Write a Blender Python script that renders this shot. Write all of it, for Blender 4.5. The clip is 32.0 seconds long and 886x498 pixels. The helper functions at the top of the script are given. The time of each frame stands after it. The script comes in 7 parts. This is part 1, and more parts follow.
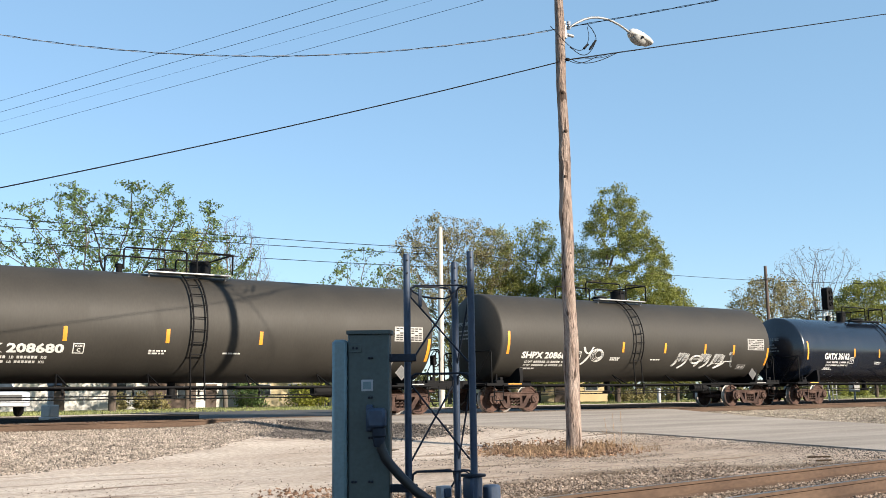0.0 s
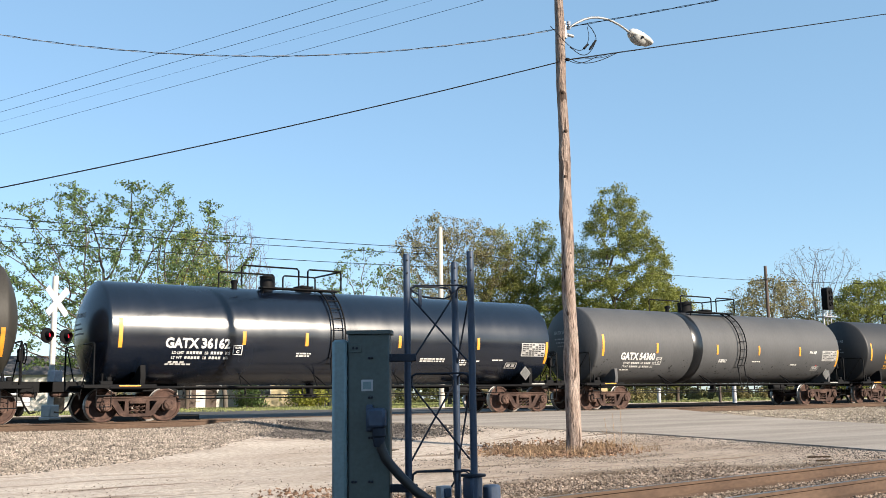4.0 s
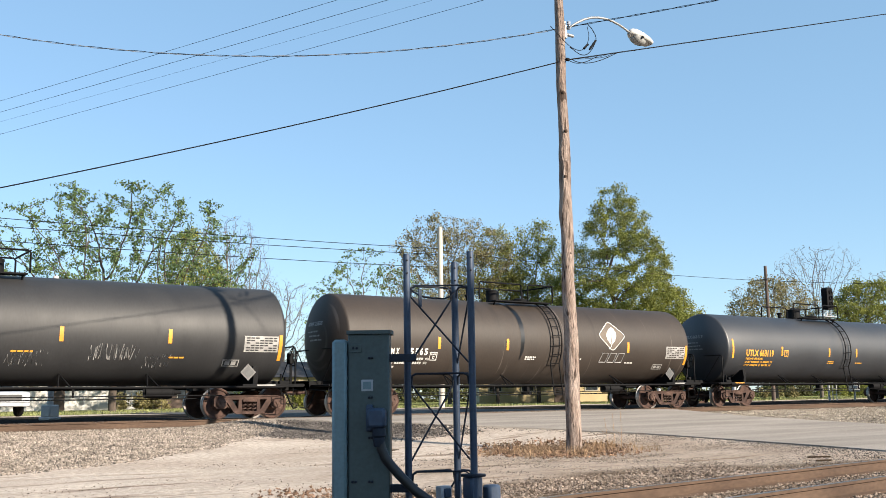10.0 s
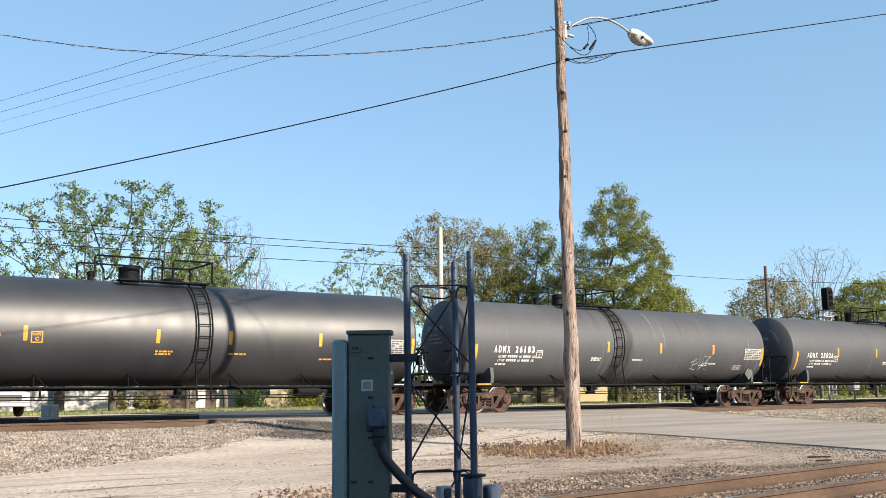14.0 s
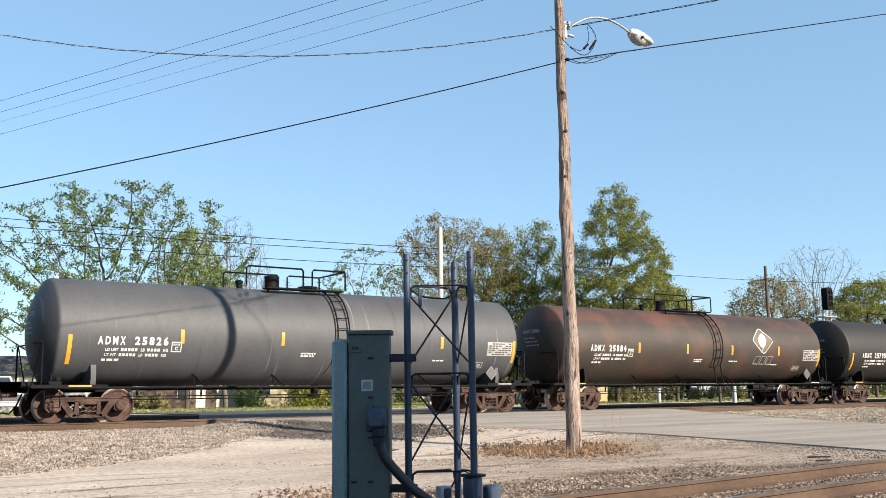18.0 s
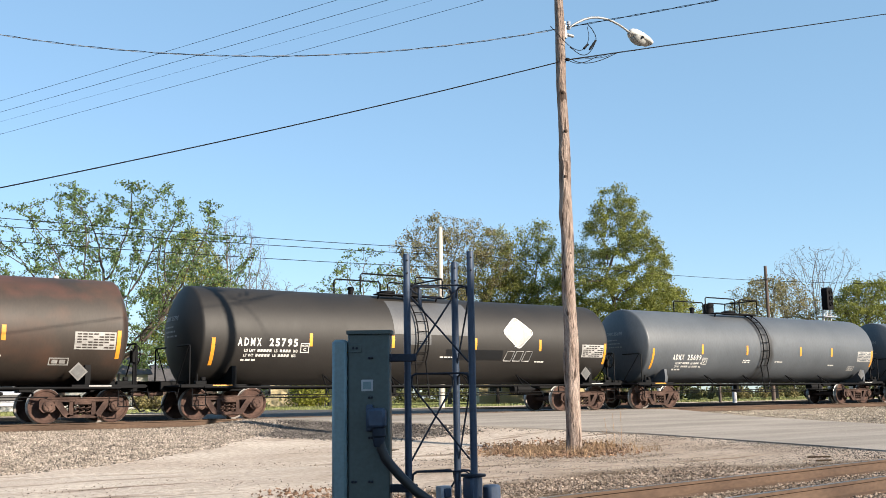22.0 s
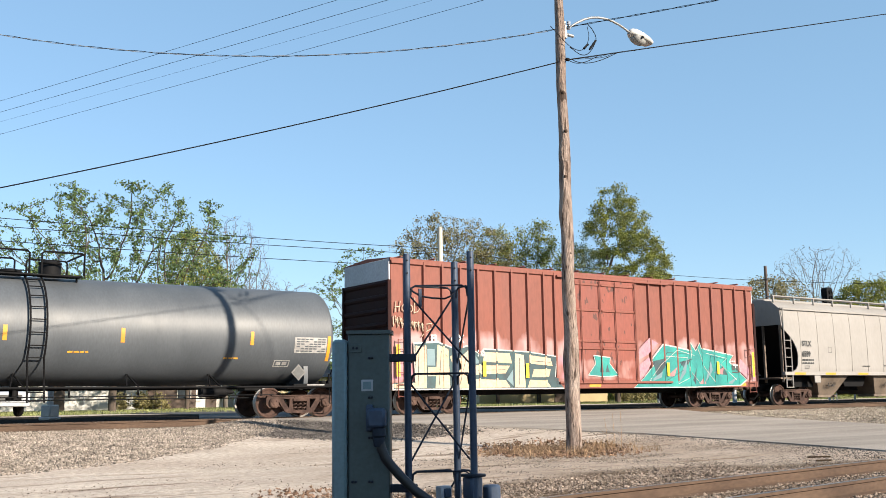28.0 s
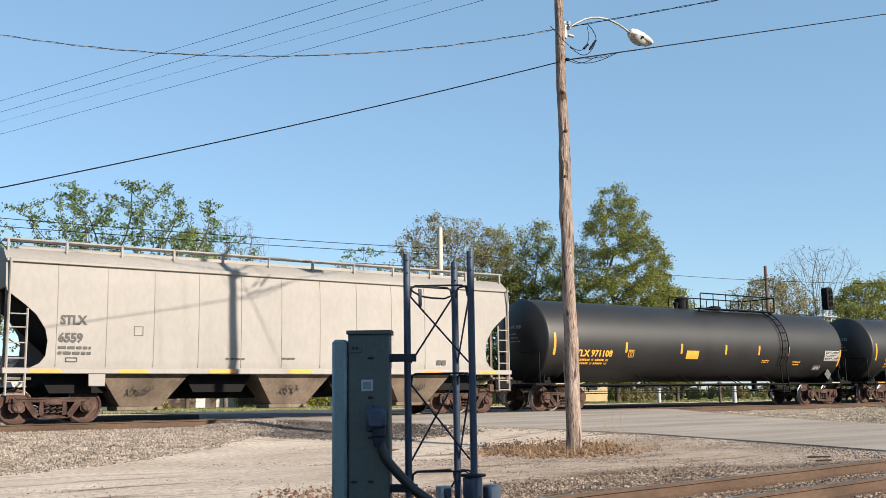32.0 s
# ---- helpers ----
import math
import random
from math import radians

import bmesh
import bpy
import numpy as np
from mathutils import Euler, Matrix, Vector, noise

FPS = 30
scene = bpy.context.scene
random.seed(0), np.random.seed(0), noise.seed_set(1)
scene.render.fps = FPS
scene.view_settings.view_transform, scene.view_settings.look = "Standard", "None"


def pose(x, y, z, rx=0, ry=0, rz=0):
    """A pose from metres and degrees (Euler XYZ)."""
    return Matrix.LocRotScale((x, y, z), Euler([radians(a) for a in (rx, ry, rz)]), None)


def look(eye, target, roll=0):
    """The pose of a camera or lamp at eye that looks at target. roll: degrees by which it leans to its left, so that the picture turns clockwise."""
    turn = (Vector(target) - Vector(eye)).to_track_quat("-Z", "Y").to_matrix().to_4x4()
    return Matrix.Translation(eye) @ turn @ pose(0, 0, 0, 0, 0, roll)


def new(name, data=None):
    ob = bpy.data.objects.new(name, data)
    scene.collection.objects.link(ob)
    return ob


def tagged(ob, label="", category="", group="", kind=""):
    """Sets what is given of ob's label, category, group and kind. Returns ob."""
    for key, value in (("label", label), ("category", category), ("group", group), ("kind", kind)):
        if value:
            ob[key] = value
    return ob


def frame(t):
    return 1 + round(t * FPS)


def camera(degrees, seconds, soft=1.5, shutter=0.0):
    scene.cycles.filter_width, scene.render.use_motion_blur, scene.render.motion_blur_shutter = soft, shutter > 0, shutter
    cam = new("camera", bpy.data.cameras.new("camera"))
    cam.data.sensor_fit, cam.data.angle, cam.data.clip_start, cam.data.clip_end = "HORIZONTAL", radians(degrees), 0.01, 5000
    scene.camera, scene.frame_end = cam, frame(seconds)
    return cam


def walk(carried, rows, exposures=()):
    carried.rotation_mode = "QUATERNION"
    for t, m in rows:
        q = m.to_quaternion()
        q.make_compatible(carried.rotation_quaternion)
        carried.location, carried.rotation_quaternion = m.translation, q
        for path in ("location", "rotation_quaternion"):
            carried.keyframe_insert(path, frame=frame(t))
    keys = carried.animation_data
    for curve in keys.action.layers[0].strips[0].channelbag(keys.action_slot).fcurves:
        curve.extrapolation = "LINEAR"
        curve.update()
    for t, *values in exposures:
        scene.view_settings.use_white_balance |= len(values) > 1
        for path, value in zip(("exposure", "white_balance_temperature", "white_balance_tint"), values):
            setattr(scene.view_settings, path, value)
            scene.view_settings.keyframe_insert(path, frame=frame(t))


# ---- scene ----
# ---- camera ----
cam = camera(47.89, 32.0, 0.7)
YAW, PITCH = radians(35.503), radians(8.562)
EYE = (0.0, 0.0, 0.488)
AIM = (math.sin(YAW) * math.cos(PITCH), math.cos(YAW) * math.cos(PITCH), EYE[2] + math.sin(PITCH))
VIEW = look(EYE, AIM, -0.877)
walk(cam, [(0.0, VIEW), (32.0, VIEW)], [(0.0, 1.30, 6050, 10), (23.0, 1.30, 6050, 10), (26.0, 1.27, 6050, 10), (29.0, 1.23, 6050, 10), (31.0, 1.14, 6050, 10), (32.0, 1.12, 6050, 10)])

# ---- world and sun ----
SUN_TO = Vector((0.365, -1.0, 0.475)).normalized()     # from the place towards the sun
world = bpy.data.worlds.new("sky")
scene.world = world
world.use_nodes = True
wn = world.node_tree.nodes
sky = wn.new("ShaderNodeTexSky")
sky.sky_type, sky.sun_disc = "NISHITA", False
sky.sun_elevation = math.asin(SUN_TO.z)
sky.sun_rotation = math.atan2(SUN_TO.x, SUN_TO.y)
sky.air_density, sky.dust_density, sky.ozone_density = 0.9, 0.3, 1.1
wn["Background"].inputs["Strength"].default_value = 0.085
haze = wn.new("ShaderNodeMix")          # an even pale haze under the clear blue
haze.data_type = "RGBA"
haze.inputs["Factor"].default_value = 0.5
haze.inputs["B"].default_value = (1.72, 2.86, 3.72, 1)
world.node_tree.links.new(sky.outputs["Color"], haze.inputs["A"])
world.node_tree.links.new(haze.outputs["Result"], wn["Background"].inputs["Color"])
sun = new("sun", bpy.data.lights.new("sun", "SUN"))
sun.data.energy, sun.data.angle, sun.data.color = 5.0, radians(0.6), (1.0, 0.84, 0.64)
sun.matrix_world = look((0, -40, 30), Vector((0, -40, 30)) - SUN_TO)


# ---- materials ----
DIM = 0.74      # scales all paint and earth colours down, so shadows come out deeper at this exposure


def mat(name, col, rough=0.7, metal=0.0, col2=None, scale=3.0, fine=40.0, amount=0.5, bump=0.15, dist=0.01, vary=0.0, spec=0.5, coat=0.0, stretch=(1, 1, 1)):
    """A surface with stains at one scale and grain at another; vary: change from object to object."""
    col, col2 = tuple(c * DIM for c in col), tuple(c * DIM for c in col2) if col2 else None
    m = bpy.data.materials.new(name)
    m.use_nodes = True
    nt = m.node_tree
    n, lk = nt.nodes, nt.links.new
    b = n["Principled BSDF"]
    b.inputs["Metallic"].default_value = metal
    b.inputs["Specular IOR Level"].default_value = spec
    b.inputs["Coat Weight"].default_value = coat
    tc = n.new("ShaderNodeTexCoord")
    mp = n.new("ShaderNodeMapping")
    mp.inputs["Scale"].default_value = stretch
    lk(tc.outputs["Object"], mp.inputs["Vector"])
    big, small = n.new("ShaderNodeTexNoise"), n.new("ShaderNodeTexNoise")
    big.inputs["Scale"].default_value, big.inputs["Detail"].default_value = scale, 6
    small.inputs["Scale"].default_value, small.inputs["Detail"].default_value = fine, 4
    for t in (big, small):
        lk(mp.outputs["Vector"], t.inputs["Vector"])
    ramp = n.new("ShaderNodeValToRGB")
    ramp.color_ramp.elements[0].position, ramp.color_ramp.elements[1].position = 0.35, 0.7
    c2 = col2 or tuple(c * 0.6 for c in col)
    ramp.color_ramp.elements[0].color = (*c2, 1)
    ramp.color_ramp.elements[1].color = (*col, 1)
    lk(big.outputs["Fac"], ramp.inputs["Fac"])
    mix = n.new("ShaderNodeMix")
    mix.data_type, mix.blend_type = "RGBA", "OVERLAY"
    mix.inputs["Factor"].default_value = amount
    lk(ramp.outputs["Color"], mix.inputs["A"])
    lk(small.outputs["Fac"], mix.inputs["B"])
    out = mix.outputs["Result"]
    if vary:
        info, hsv, mr = n.new("ShaderNodeObjectInfo"), n.new("ShaderNodeHueSaturation"), n.new("ShaderNodeMapRange")
        mr.inputs["To Min"].default_value, mr.inputs["To Max"].default_value = 1 - vary, 1 + vary
        lk(info.outputs["Random"], mr.inputs["Value"])
        lk(mr.outputs["Result"], hsv.inputs["Value"])
        lk(out, hsv.inputs["Color"])
        out = hsv.outputs["Color"]
    lk(out, b.inputs["Base Color"])
    rr = n.new("ShaderNodeMapRange")
    rr.inputs["To Min"].default_value, rr.inputs["To Max"].default_value = max(0.03, rough - 0.12), min(1, rough + 0.12)
    lk(big.outputs["Fac"], rr.inputs["Value"])
    lk(rr.outputs["Result"], b.inputs["Roughness"])
    if bump:
        bp = n.new("ShaderNodeBump")
        bp.inputs["Strength"].default_value, bp.inputs["Distance"].default_value = bump, dist
        lk(small.outputs["Fac"], bp.inputs["Height"])
        lk(bp.outputs["Normal"], b.inputs["Normal"])
    return m


def islands(m, dark=0.6, light=1.35):
    """Changes the colour from piece to piece of a joined mesh."""
    n, lk = m.node_tree.nodes, m.node_tree.links.new
    b = n["Principled BSDF"]
    src = b.inputs["Base Color"].links[0].from_socket
    g, mr, hsv = n.new("ShaderNodeNewGeometry"), n.new("ShaderNodeMapRange"), n.new("ShaderNodeHueSaturation")
    mr.inputs["To Min"].default_value, mr.inputs["To Max"].default_value = dark, light
    lk(g.outputs["Random Per Island"], mr.inputs["Value"])
    lk(mr.outputs["Result"], hsv.inputs["Value"])
    lk(src, hsv.inputs["Color"])
    lk(hsv.outputs["Color"], b.inputs["Base Color"])
    return m


def leafy(name, col, col2):
    m = islands(mat(name, col, 0.55, col2=col2, scale=0.35, fine=6, bump=0, spec=0.1), 0.6, 1.45)
    n, lk = m.node_tree.nodes, m.node_tree.links.new
    b = n["Principled BSDF"]
    tr, mx = n.new("ShaderNodeBsdfTranslucent"), n.new("ShaderNodeMixShader")
    lk(b.inputs["Base Color"].links[0].from_socket, tr.inputs["Color"])
    mx.inputs["Fac"].default_value = 0.38
    lk(b.outputs["BSDF"], mx.inputs[1])
    lk(tr.outputs["BSDF"], mx.inputs[2])
    lk(mx.outputs["Shader"], n["Material Output"].inputs["Surface"])
    return m


def paint(name, col, rough=0.6, col2=None, scale=0.7, spec=0.5, amount=0.25, fine=14, streak=True):
    """Weathered tank paint: blotches, and streaks that run down the side."""
    return mat(name, col, rough, 0, col2 or tuple(c * 0.78 for c in col), scale, fine, amount, 0.03, 0.01, 0, spec, 0, (1.6, 1.0, 0.45) if streak else (1, 1, 1))


def mix_in(m, colour, build, factor=1.0):
    """Lays a second colour over a material where build(nodes, link, object coordinates) is high."""
    n, lk = m.node_tree.nodes, m.node_tree.links.new
    b = n["Principled BSDF"]
    src = b.inputs["Base Color"].links[0].from_socket
    tc, mx, k = n.new("ShaderNodeTexCoord"), n.new("ShaderNodeMix"), n.new("ShaderNodeMath")
    mx.data_type, k.operation, k.use_clamp = "RGBA", "MULTIPLY", True
    k.inputs[1].default_value = factor
    lk(build(n, lk, tc.outputs["Object"]), k.inputs[0])
    lk(k.outputs[0], mx.inputs["Factor"])
    lk(src, mx.inputs["A"])
    mx.inputs["B"].default_value = (*(c * DIM for c in colour), 1)
    lk(mx.outputs["Result"], b.inputs["Base Color"])
    return m


def patches(scale, lo, hi, stretch=(1, 1, 1), detail=4, axis=None, span=None):
    """A mask: noise between lo and hi, kept to a span (from, full, full, to) along an axis."""
    def build(n, lk, co):
        mp, nz, mr = n.new("ShaderNodeMapping"), n.new("ShaderNodeTexNoise"), n.new("ShaderNodeMapRange")
        mp.inputs["Scale"].default_value = stretch
        nz.inputs["Scale"].default_value, nz.inputs["Detail"].default_value = scale, detail
        mr.inputs["From Min"].default_value, mr.inputs["From Max"].default_value = lo, hi
        lk(co, mp.inputs["Vector"])
        lk(mp.outputs["Vector"], nz.inputs["Vector"])
        out = nz.outputs["Fac"]
        if axis:
            sep, up, down, mul = n.new("ShaderNodeSeparateXYZ"), n.new("ShaderNodeMapRange"), n.new("ShaderNodeMapRange"), n.new("ShaderNodeMath")
            lk(co, sep.inputs["Vector"])
            for node, a, b in ((up, span[0], span[1]), (down, span[3], span[2])):
                node.inputs["From Min"].default_value, node.inputs["From Max"].default_value = a, b
                lk(sep.outputs[axis], node.inputs["Value"])
            mul.operation = "MINIMUM"
            lk(up.outputs["Result"], mul.inputs[0])
            lk(down.outputs["Result"], mul.inputs[1])
            w, a2 = n.new("ShaderNodeMath"), n.new("ShaderNodeMath")
            w.operation, a2.operation = "MULTIPLY_ADD", "SUBTRACT"
            lk(mul.outputs[0], w.inputs[0])
            w.inputs[1].default_value = 0.6
            lk(out, w.inputs[2])
            lk(w.outputs[0], a2.inputs[0])
            a2.inputs[1].default_value = 0.6
            out = a2.outputs[0]
        lk(out, mr.inputs["Value"])
        return mr.outputs["Result"]
    return build


M = {}
M["asphalt"] = mat("asphalt", (0.43, 0.385, 0.34), 0.95, col2=(0.30, 0.268, 0.236), scale=0.6, fine=60, bump=0.4, dist=0.006, spec=0.0, stretch=(0.25, 2.2, 1))
M["asphalt_dark"] = mat("asphalt_shaded", (0.085, 0.08, 0.078), 0.9, col2=(0.05, 0.048, 0.046), scale=1.2, fine=40, bump=0.6, dist=0.01)
M["stone"] = islands(mat("ballast_stone", (0.42, 0.36, 0.305), 0.9, col2=(0.26, 0.22, 0.185), scale=2.0, fine=50, bump=0.2, spec=0.05), 0.4, 1.3)
M["stone_near"] = islands(mat("gravel_stone", (0.37, 0.30, 0.245), 0.9, col2=(0.22, 0.17, 0.135), scale=2.0, fine=50, bump=0.2, spec=0.05), 0.3, 1.45)
M["rail"] = mat("rail_steel", (0.138, 0.092, 0.064), 0.8, 0.0, (0.078, 0.050, 0.035), 1.5, 30, 0.5, 0.2, 0.004, spec=0.2, stretch=(0.3, 1, 1))
# oil-dark ballast, with the shade under the train put into its colour
M["oily_shaded"] = mat("oily_shaded_ballast", (0.045, 0.038, 0.032), 0.95, col2=(0.022, 0.018, 0.015), scale=3, fine=30, bump=0.8, dist=0.03, spec=0.0)
M["stone_pale"] = islands(mat("pale_ballast", (0.54, 0.465, 0.375), 0.9, col2=(0.34, 0.29, 0.23), scale=2.0, fine=50, bump=0.2, spec=0.05), 0.35, 1.4)
M["stone_dark"] = islands(mat("asphalt_crumbs", (0.20, 0.18, 0.165), 0.95, col2=(0.10, 0.09, 0.085), scale=2.0, fine=50, bump=0.2, spec=0.0), 0.4, 1.5)
M["rail_top"] = mat("rail_head", (0.42, 0.36, 0.30), 0.35, 0.9, (0.30, 0.24, 0.19), 2, 30, 0.3, 0.05)
M["tie"] = mat("tie_wood", (0.07, 0.048, 0.034), 0.95, 0, (0.03, 0.021, 0.015), 2, 20, 0.6, 0.5, spec=0.1, vary=0.25, stretch=(1, 0.2, 1))
M["truck"] = mat("truck_rust", (0.145, 0.092, 0.074), 0.85, 0.0, (0.045, 0.028, 0.024), 2.5, 25, 0.5, 0.3, spec=0.15)
M["wheel"] = mat("wheel_rust", (0.115, 0.068, 0.054), 0.8, 0.0, (0.052, 0.032, 0.027), 4, 25, 0.4, 0.2, spec=0.15)
M["tread"] = mat("wheel_tread", (0.52, 0.49, 0.47), 0.42, 0.55, (0.38, 0.35, 0.33), 3, 30, 0.3, 0.05)
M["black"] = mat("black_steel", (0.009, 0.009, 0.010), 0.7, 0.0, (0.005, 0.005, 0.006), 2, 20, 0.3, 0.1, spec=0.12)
M["yellow"] = mat("yellow_reflector", (0.80, 0.345, 0.02), 0.5, 0, (0.68, 0.28, 0.02), 3, 30, 0.2, 0)
M["yellow_bright"] = mat("yellow_tape", (0.95, 0.70, 0.01), 0.5, 0, (0.85, 0.6, 0.01), 3, 30, 0.2, 0)
M["notice"] = mat("yellow_notice", (0.98, 0.56, 0.02), 0.5, 0, (0.9, 0.5, 0.02), 3, 30, 0.2, 0)
M["white"] = mat("white_stencil", (0.72, 0.71, 0.68), 0.6, 0, (0.60, 0.59, 0.56), 5, 40, 0.3, 0)
M["white_faded"] = mat("faded_stencil", (0.46, 0.45, 0.43), 0.6, 0, (0.30, 0.29, 0.28), 5, 40, 0.3, 0)
M["head_ink"] = mat("head_stencil", (0.30, 0.30, 0.30), 0.6, 0, (0.2, 0.2, 0.2), 5, 40, 0.3, 0)
M["amber"] = mat("amber_stencil", (0.78, 0.39, 0.035), 0.6, 0, (0.64, 0.31, 0.03), 5, 40, 0.3, 0)
M["red"] = mat("red_mark", (0.6, 0.03, 0.02), 0.5, bump=0)
M["dark_text"] = mat("dark_stencil", (0.06, 0.06, 0.06), 0.6, bump=0)
M["placard"] = mat("placard_frame", (0.16, 0.155, 0.15), 0.6, 0, (0.10, 0.098, 0.095), 6, 30, 0.3, 0)
M["placard_face"] = mat("placard_face", (0.10, 0.10, 0.10), 0.6, 0, (0.065, 0.065, 0.066), 9, 30, 0.4, 0)
M["box_red"] = mat("boxcar_red", (0.24, 0.070, 0.045), 0.7, 0, (0.20, 0.056, 0.037), 0.8, 12, 0.3, 0.05, stretch=(1, 1, 0.3))
M["box_dark"] = mat("boxcar_maroon", (0.035, 0.011, 0.010), 0.75, 0, (0.022, 0.008, 0.008), 0.8, 12, 0.3, 0.05, spec=0.15)
M["box_white"] = mat("boxcar_white", (0.50, 0.51, 0.55), 0.6, 0, (0.42, 0.43, 0.46), 0.8, 12, 0.3, 0.05)
M["hopper"] = mat("hopper_cream", (0.362, 0.343, 0.325), 0.7, 0, (0.312, 0.294, 0.275), 0.5, 8, 0.1, 0.02, spec=0.3, stretch=(1.0, 1, 0.5))
M["seam"] = mat("hopper_seam", (0.26, 0.24, 0.22), 0.7, 0, (0.22, 0.2, 0.18), 2, 10, 0.1, 0)
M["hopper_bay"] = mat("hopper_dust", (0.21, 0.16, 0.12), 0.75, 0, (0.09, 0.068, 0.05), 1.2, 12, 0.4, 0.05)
M["teal"] = mat("teal_spray", (0.016, 0.33, 0.28), 0.55, 0, (0.01, 0.20, 0.19), 1.6, 12, 0.3, 0)
M["cream"] = mat("cream_spray", (0.66, 0.50, 0.33), 0.55, 0, (0.56, 0.41, 0.26), 1.2, 12, 0.3, 0)
M["tag"] = mat("tag_spray", (0.62, 0.46, 0.34), 0.6, 0, (0.50, 0.36, 0.26), 2, 12, 0.3, 0)
M["pink"] = mat("pink_spray", (0.50, 0.24, 0.25), 0.6, 0, (0.42, 0.16, 0.17), 1.5, 12, 0.3, 0)
M["violet"] = mat("violet_spray", (0.42, 0.17, 0.25), 0.6, 0, (0.44, 0.25, 0.27), 2.5, 12, 0.4, 0)
M["spray_dark"] = mat("dark_spray", (0.03, 0.09, 0.10), 0.6, 0, (0.02, 0.04, 0.05), 2, 12, 0.3, 0)
M["spray_white"] = mat("white_spray", (0.58, 0.56, 0.52), 0.6, 0, (0.48, 0.44, 0.42), 2, 12, 0.3, 0)
M["pole"] = mat("pole_wood", (0.46, 0.375, 0.325), 0.9, 0, (0.27, 0.20, 0.165), 9, 60, 0.9, 1.0, 0.05, spec=0.05, stretch=(1, 1, 0.16))
M["knot"] = mat("pole_knot", (0.10, 0.07, 0.055), 0.9, bump=0.3, spec=0.05)
M["lens_grey"] = mat("lens_bowl", (0.40, 0.40, 0.39), 0.3, 0, (0.30, 0.30, 0.29), 8, 30, 0.3, 0)
M["insul"] = mat("glass_spool", (0.55, 0.62, 0.72), 0.2, 0, (0.4, 0.47, 0.6), 8, 30, 0.2, 0)
M["cable"] = mat("cable", (0.010, 0.011, 0.013), 0.7, bump=0, spec=0.1)
M["galv"] = mat("galvanised", (0.45, 0.45, 0.45), 0.45, 0.6, (0.35, 0.35, 0.34), 6, 40, 0.3, 0.05)
M["lamp_grey"] = mat("lamp_housing", (0.74, 0.75, 0.74), 0.5, 0, (0.52, 0.51, 0.48), 8, 30, 0.3, 0.05)
M["mast"] = mat("mast_blue", (0.048, 0.078, 0.135), 0.5, 0.1, (0.034, 0.054, 0.10), 6, 60, 0.3, 0.08)
M["mast_rod"] = mat("mast_rod", (0.028, 0.036, 0.056), 0.6, 0.0, bump=0.05, spec=0.2)
M["box_teal"] = mat("cabinet_green", (0.070, 0.098, 0.098), 0.45, 0.1, (0.055, 0.078, 0.08), 4, 60, 0.3, 0.06)
M["box_lid"] = mat("cabinet_cover", (0.19, 0.28, 0.31), 0.4, 0.05, (0.16, 0.24, 0.27), 3, 60, 0.25, 0.05)
M["conduit"] = mat("black_conduit", (0.02, 0.022, 0.026), 0.45, bump=0.1)
M["bark"] = mat("bark", (0.12, 0.09, 0.07), 0.9, 0, (0.06, 0.045, 0.035), 3, 20, 0.5, 0.5, 0.02, stretch=(1, 1, 0.3))
M["twig"] = mat("pale_twigs", (0.17, 0.145, 0.12), 0.9, 0, (0.11, 0.095, 0.08), 3, 20, 0.3, 0)
M["leaf_a"] = leafy("leaves_fresh", (0.175, 0.24, 0.088), (0.12, 0.175, 0.064))
M["leaf_b"] = leafy("leaves_olive", (0.27, 0.27, 0.078), (0.19, 0.195, 0.055))
M["leaf_c"] = leafy("leaves_green", (0.27, 0.285, 0.068), (0.18, 0.20, 0.048))
M["leaf_e"] = leafy("leaves_yellow", (0.32, 0.325, 0.062), (0.22, 0.235, 0.045))
M["leaf_d"] = leafy("leaves_budding", (0.30, 0.26, 0.12), (0.21, 0.185, 0.088))
M["wood_far"] = leafy("leaves_far", (0.13, 0.135, 0.055), (0.08, 0.085, 0.035))
M["grass"] = islands(mat("grass_blades", (0.26, 0.27, 0.095), 0.8, col2=(0.18, 0.20, 0.07), scale=0.6, bump=0), 0.6, 1.4)
M["straw"] = islands(mat("dry_weeds", (0.46, 0.32, 0.20), 0.9, col2=(0.26, 0.17, 0.10), scale=1.5, bump=0, spec=0.1), 0.4, 1.6)
M["litter"] = islands(mat("dead_leaves", (0.28, 0.18, 0.12), 0.9, col2=(0.13, 0.08, 0.055), scale=2.0, bump=0, spec=0.05), 0.35, 1.9)
M["emblem_fill"] = mat("faded_emblem", (0.15, 0.115, 0.085), 0.65, 0, (0.10, 0.075, 0.055), 3, 20, 0.3, 0)
M["siding"] = mat("white_siding", (0.66, 0.64, 0.60), 0.6, 0, (0.56, 0.54, 0.50), 1, 20, 0.2, 0.05)
M["siding_y"] = mat("yellow_siding", (0.62, 0.50, 0.28), 0.6, 0, (0.54, 0.43, 0.24), 1, 20, 0.2, 0.05)
M["shingle"] = mat("roof_shingle", (0.12, 0.11, 0.11), 0.9, 0, (0.07, 0.065, 0.065), 2, 30, 0.4, 0.4)
M["glass"] = mat("window_glass", (0.04, 0.05, 0.06), 0.1, 0, bump=0)
M["brownwall"] = mat("shed_boards", (0.13, 0.09, 0.07), 0.85, 0, (0.08, 0.06, 0.05), 2, 20, 0.4, 0.2)
M["sil"] = mat("silver_paint", (0.55, 0.55, 0.54), 0.4, 0.5, (0.45, 0.45, 0.44), 3, 30, 0.2, 0.03)
M["truck_white"] = mat("pickup_white", (0.62, 0.63, 0.66), 0.25, 0.1, (0.55, 0.56, 0.6), 2, 30, 0.1, 0, coat=0.5)
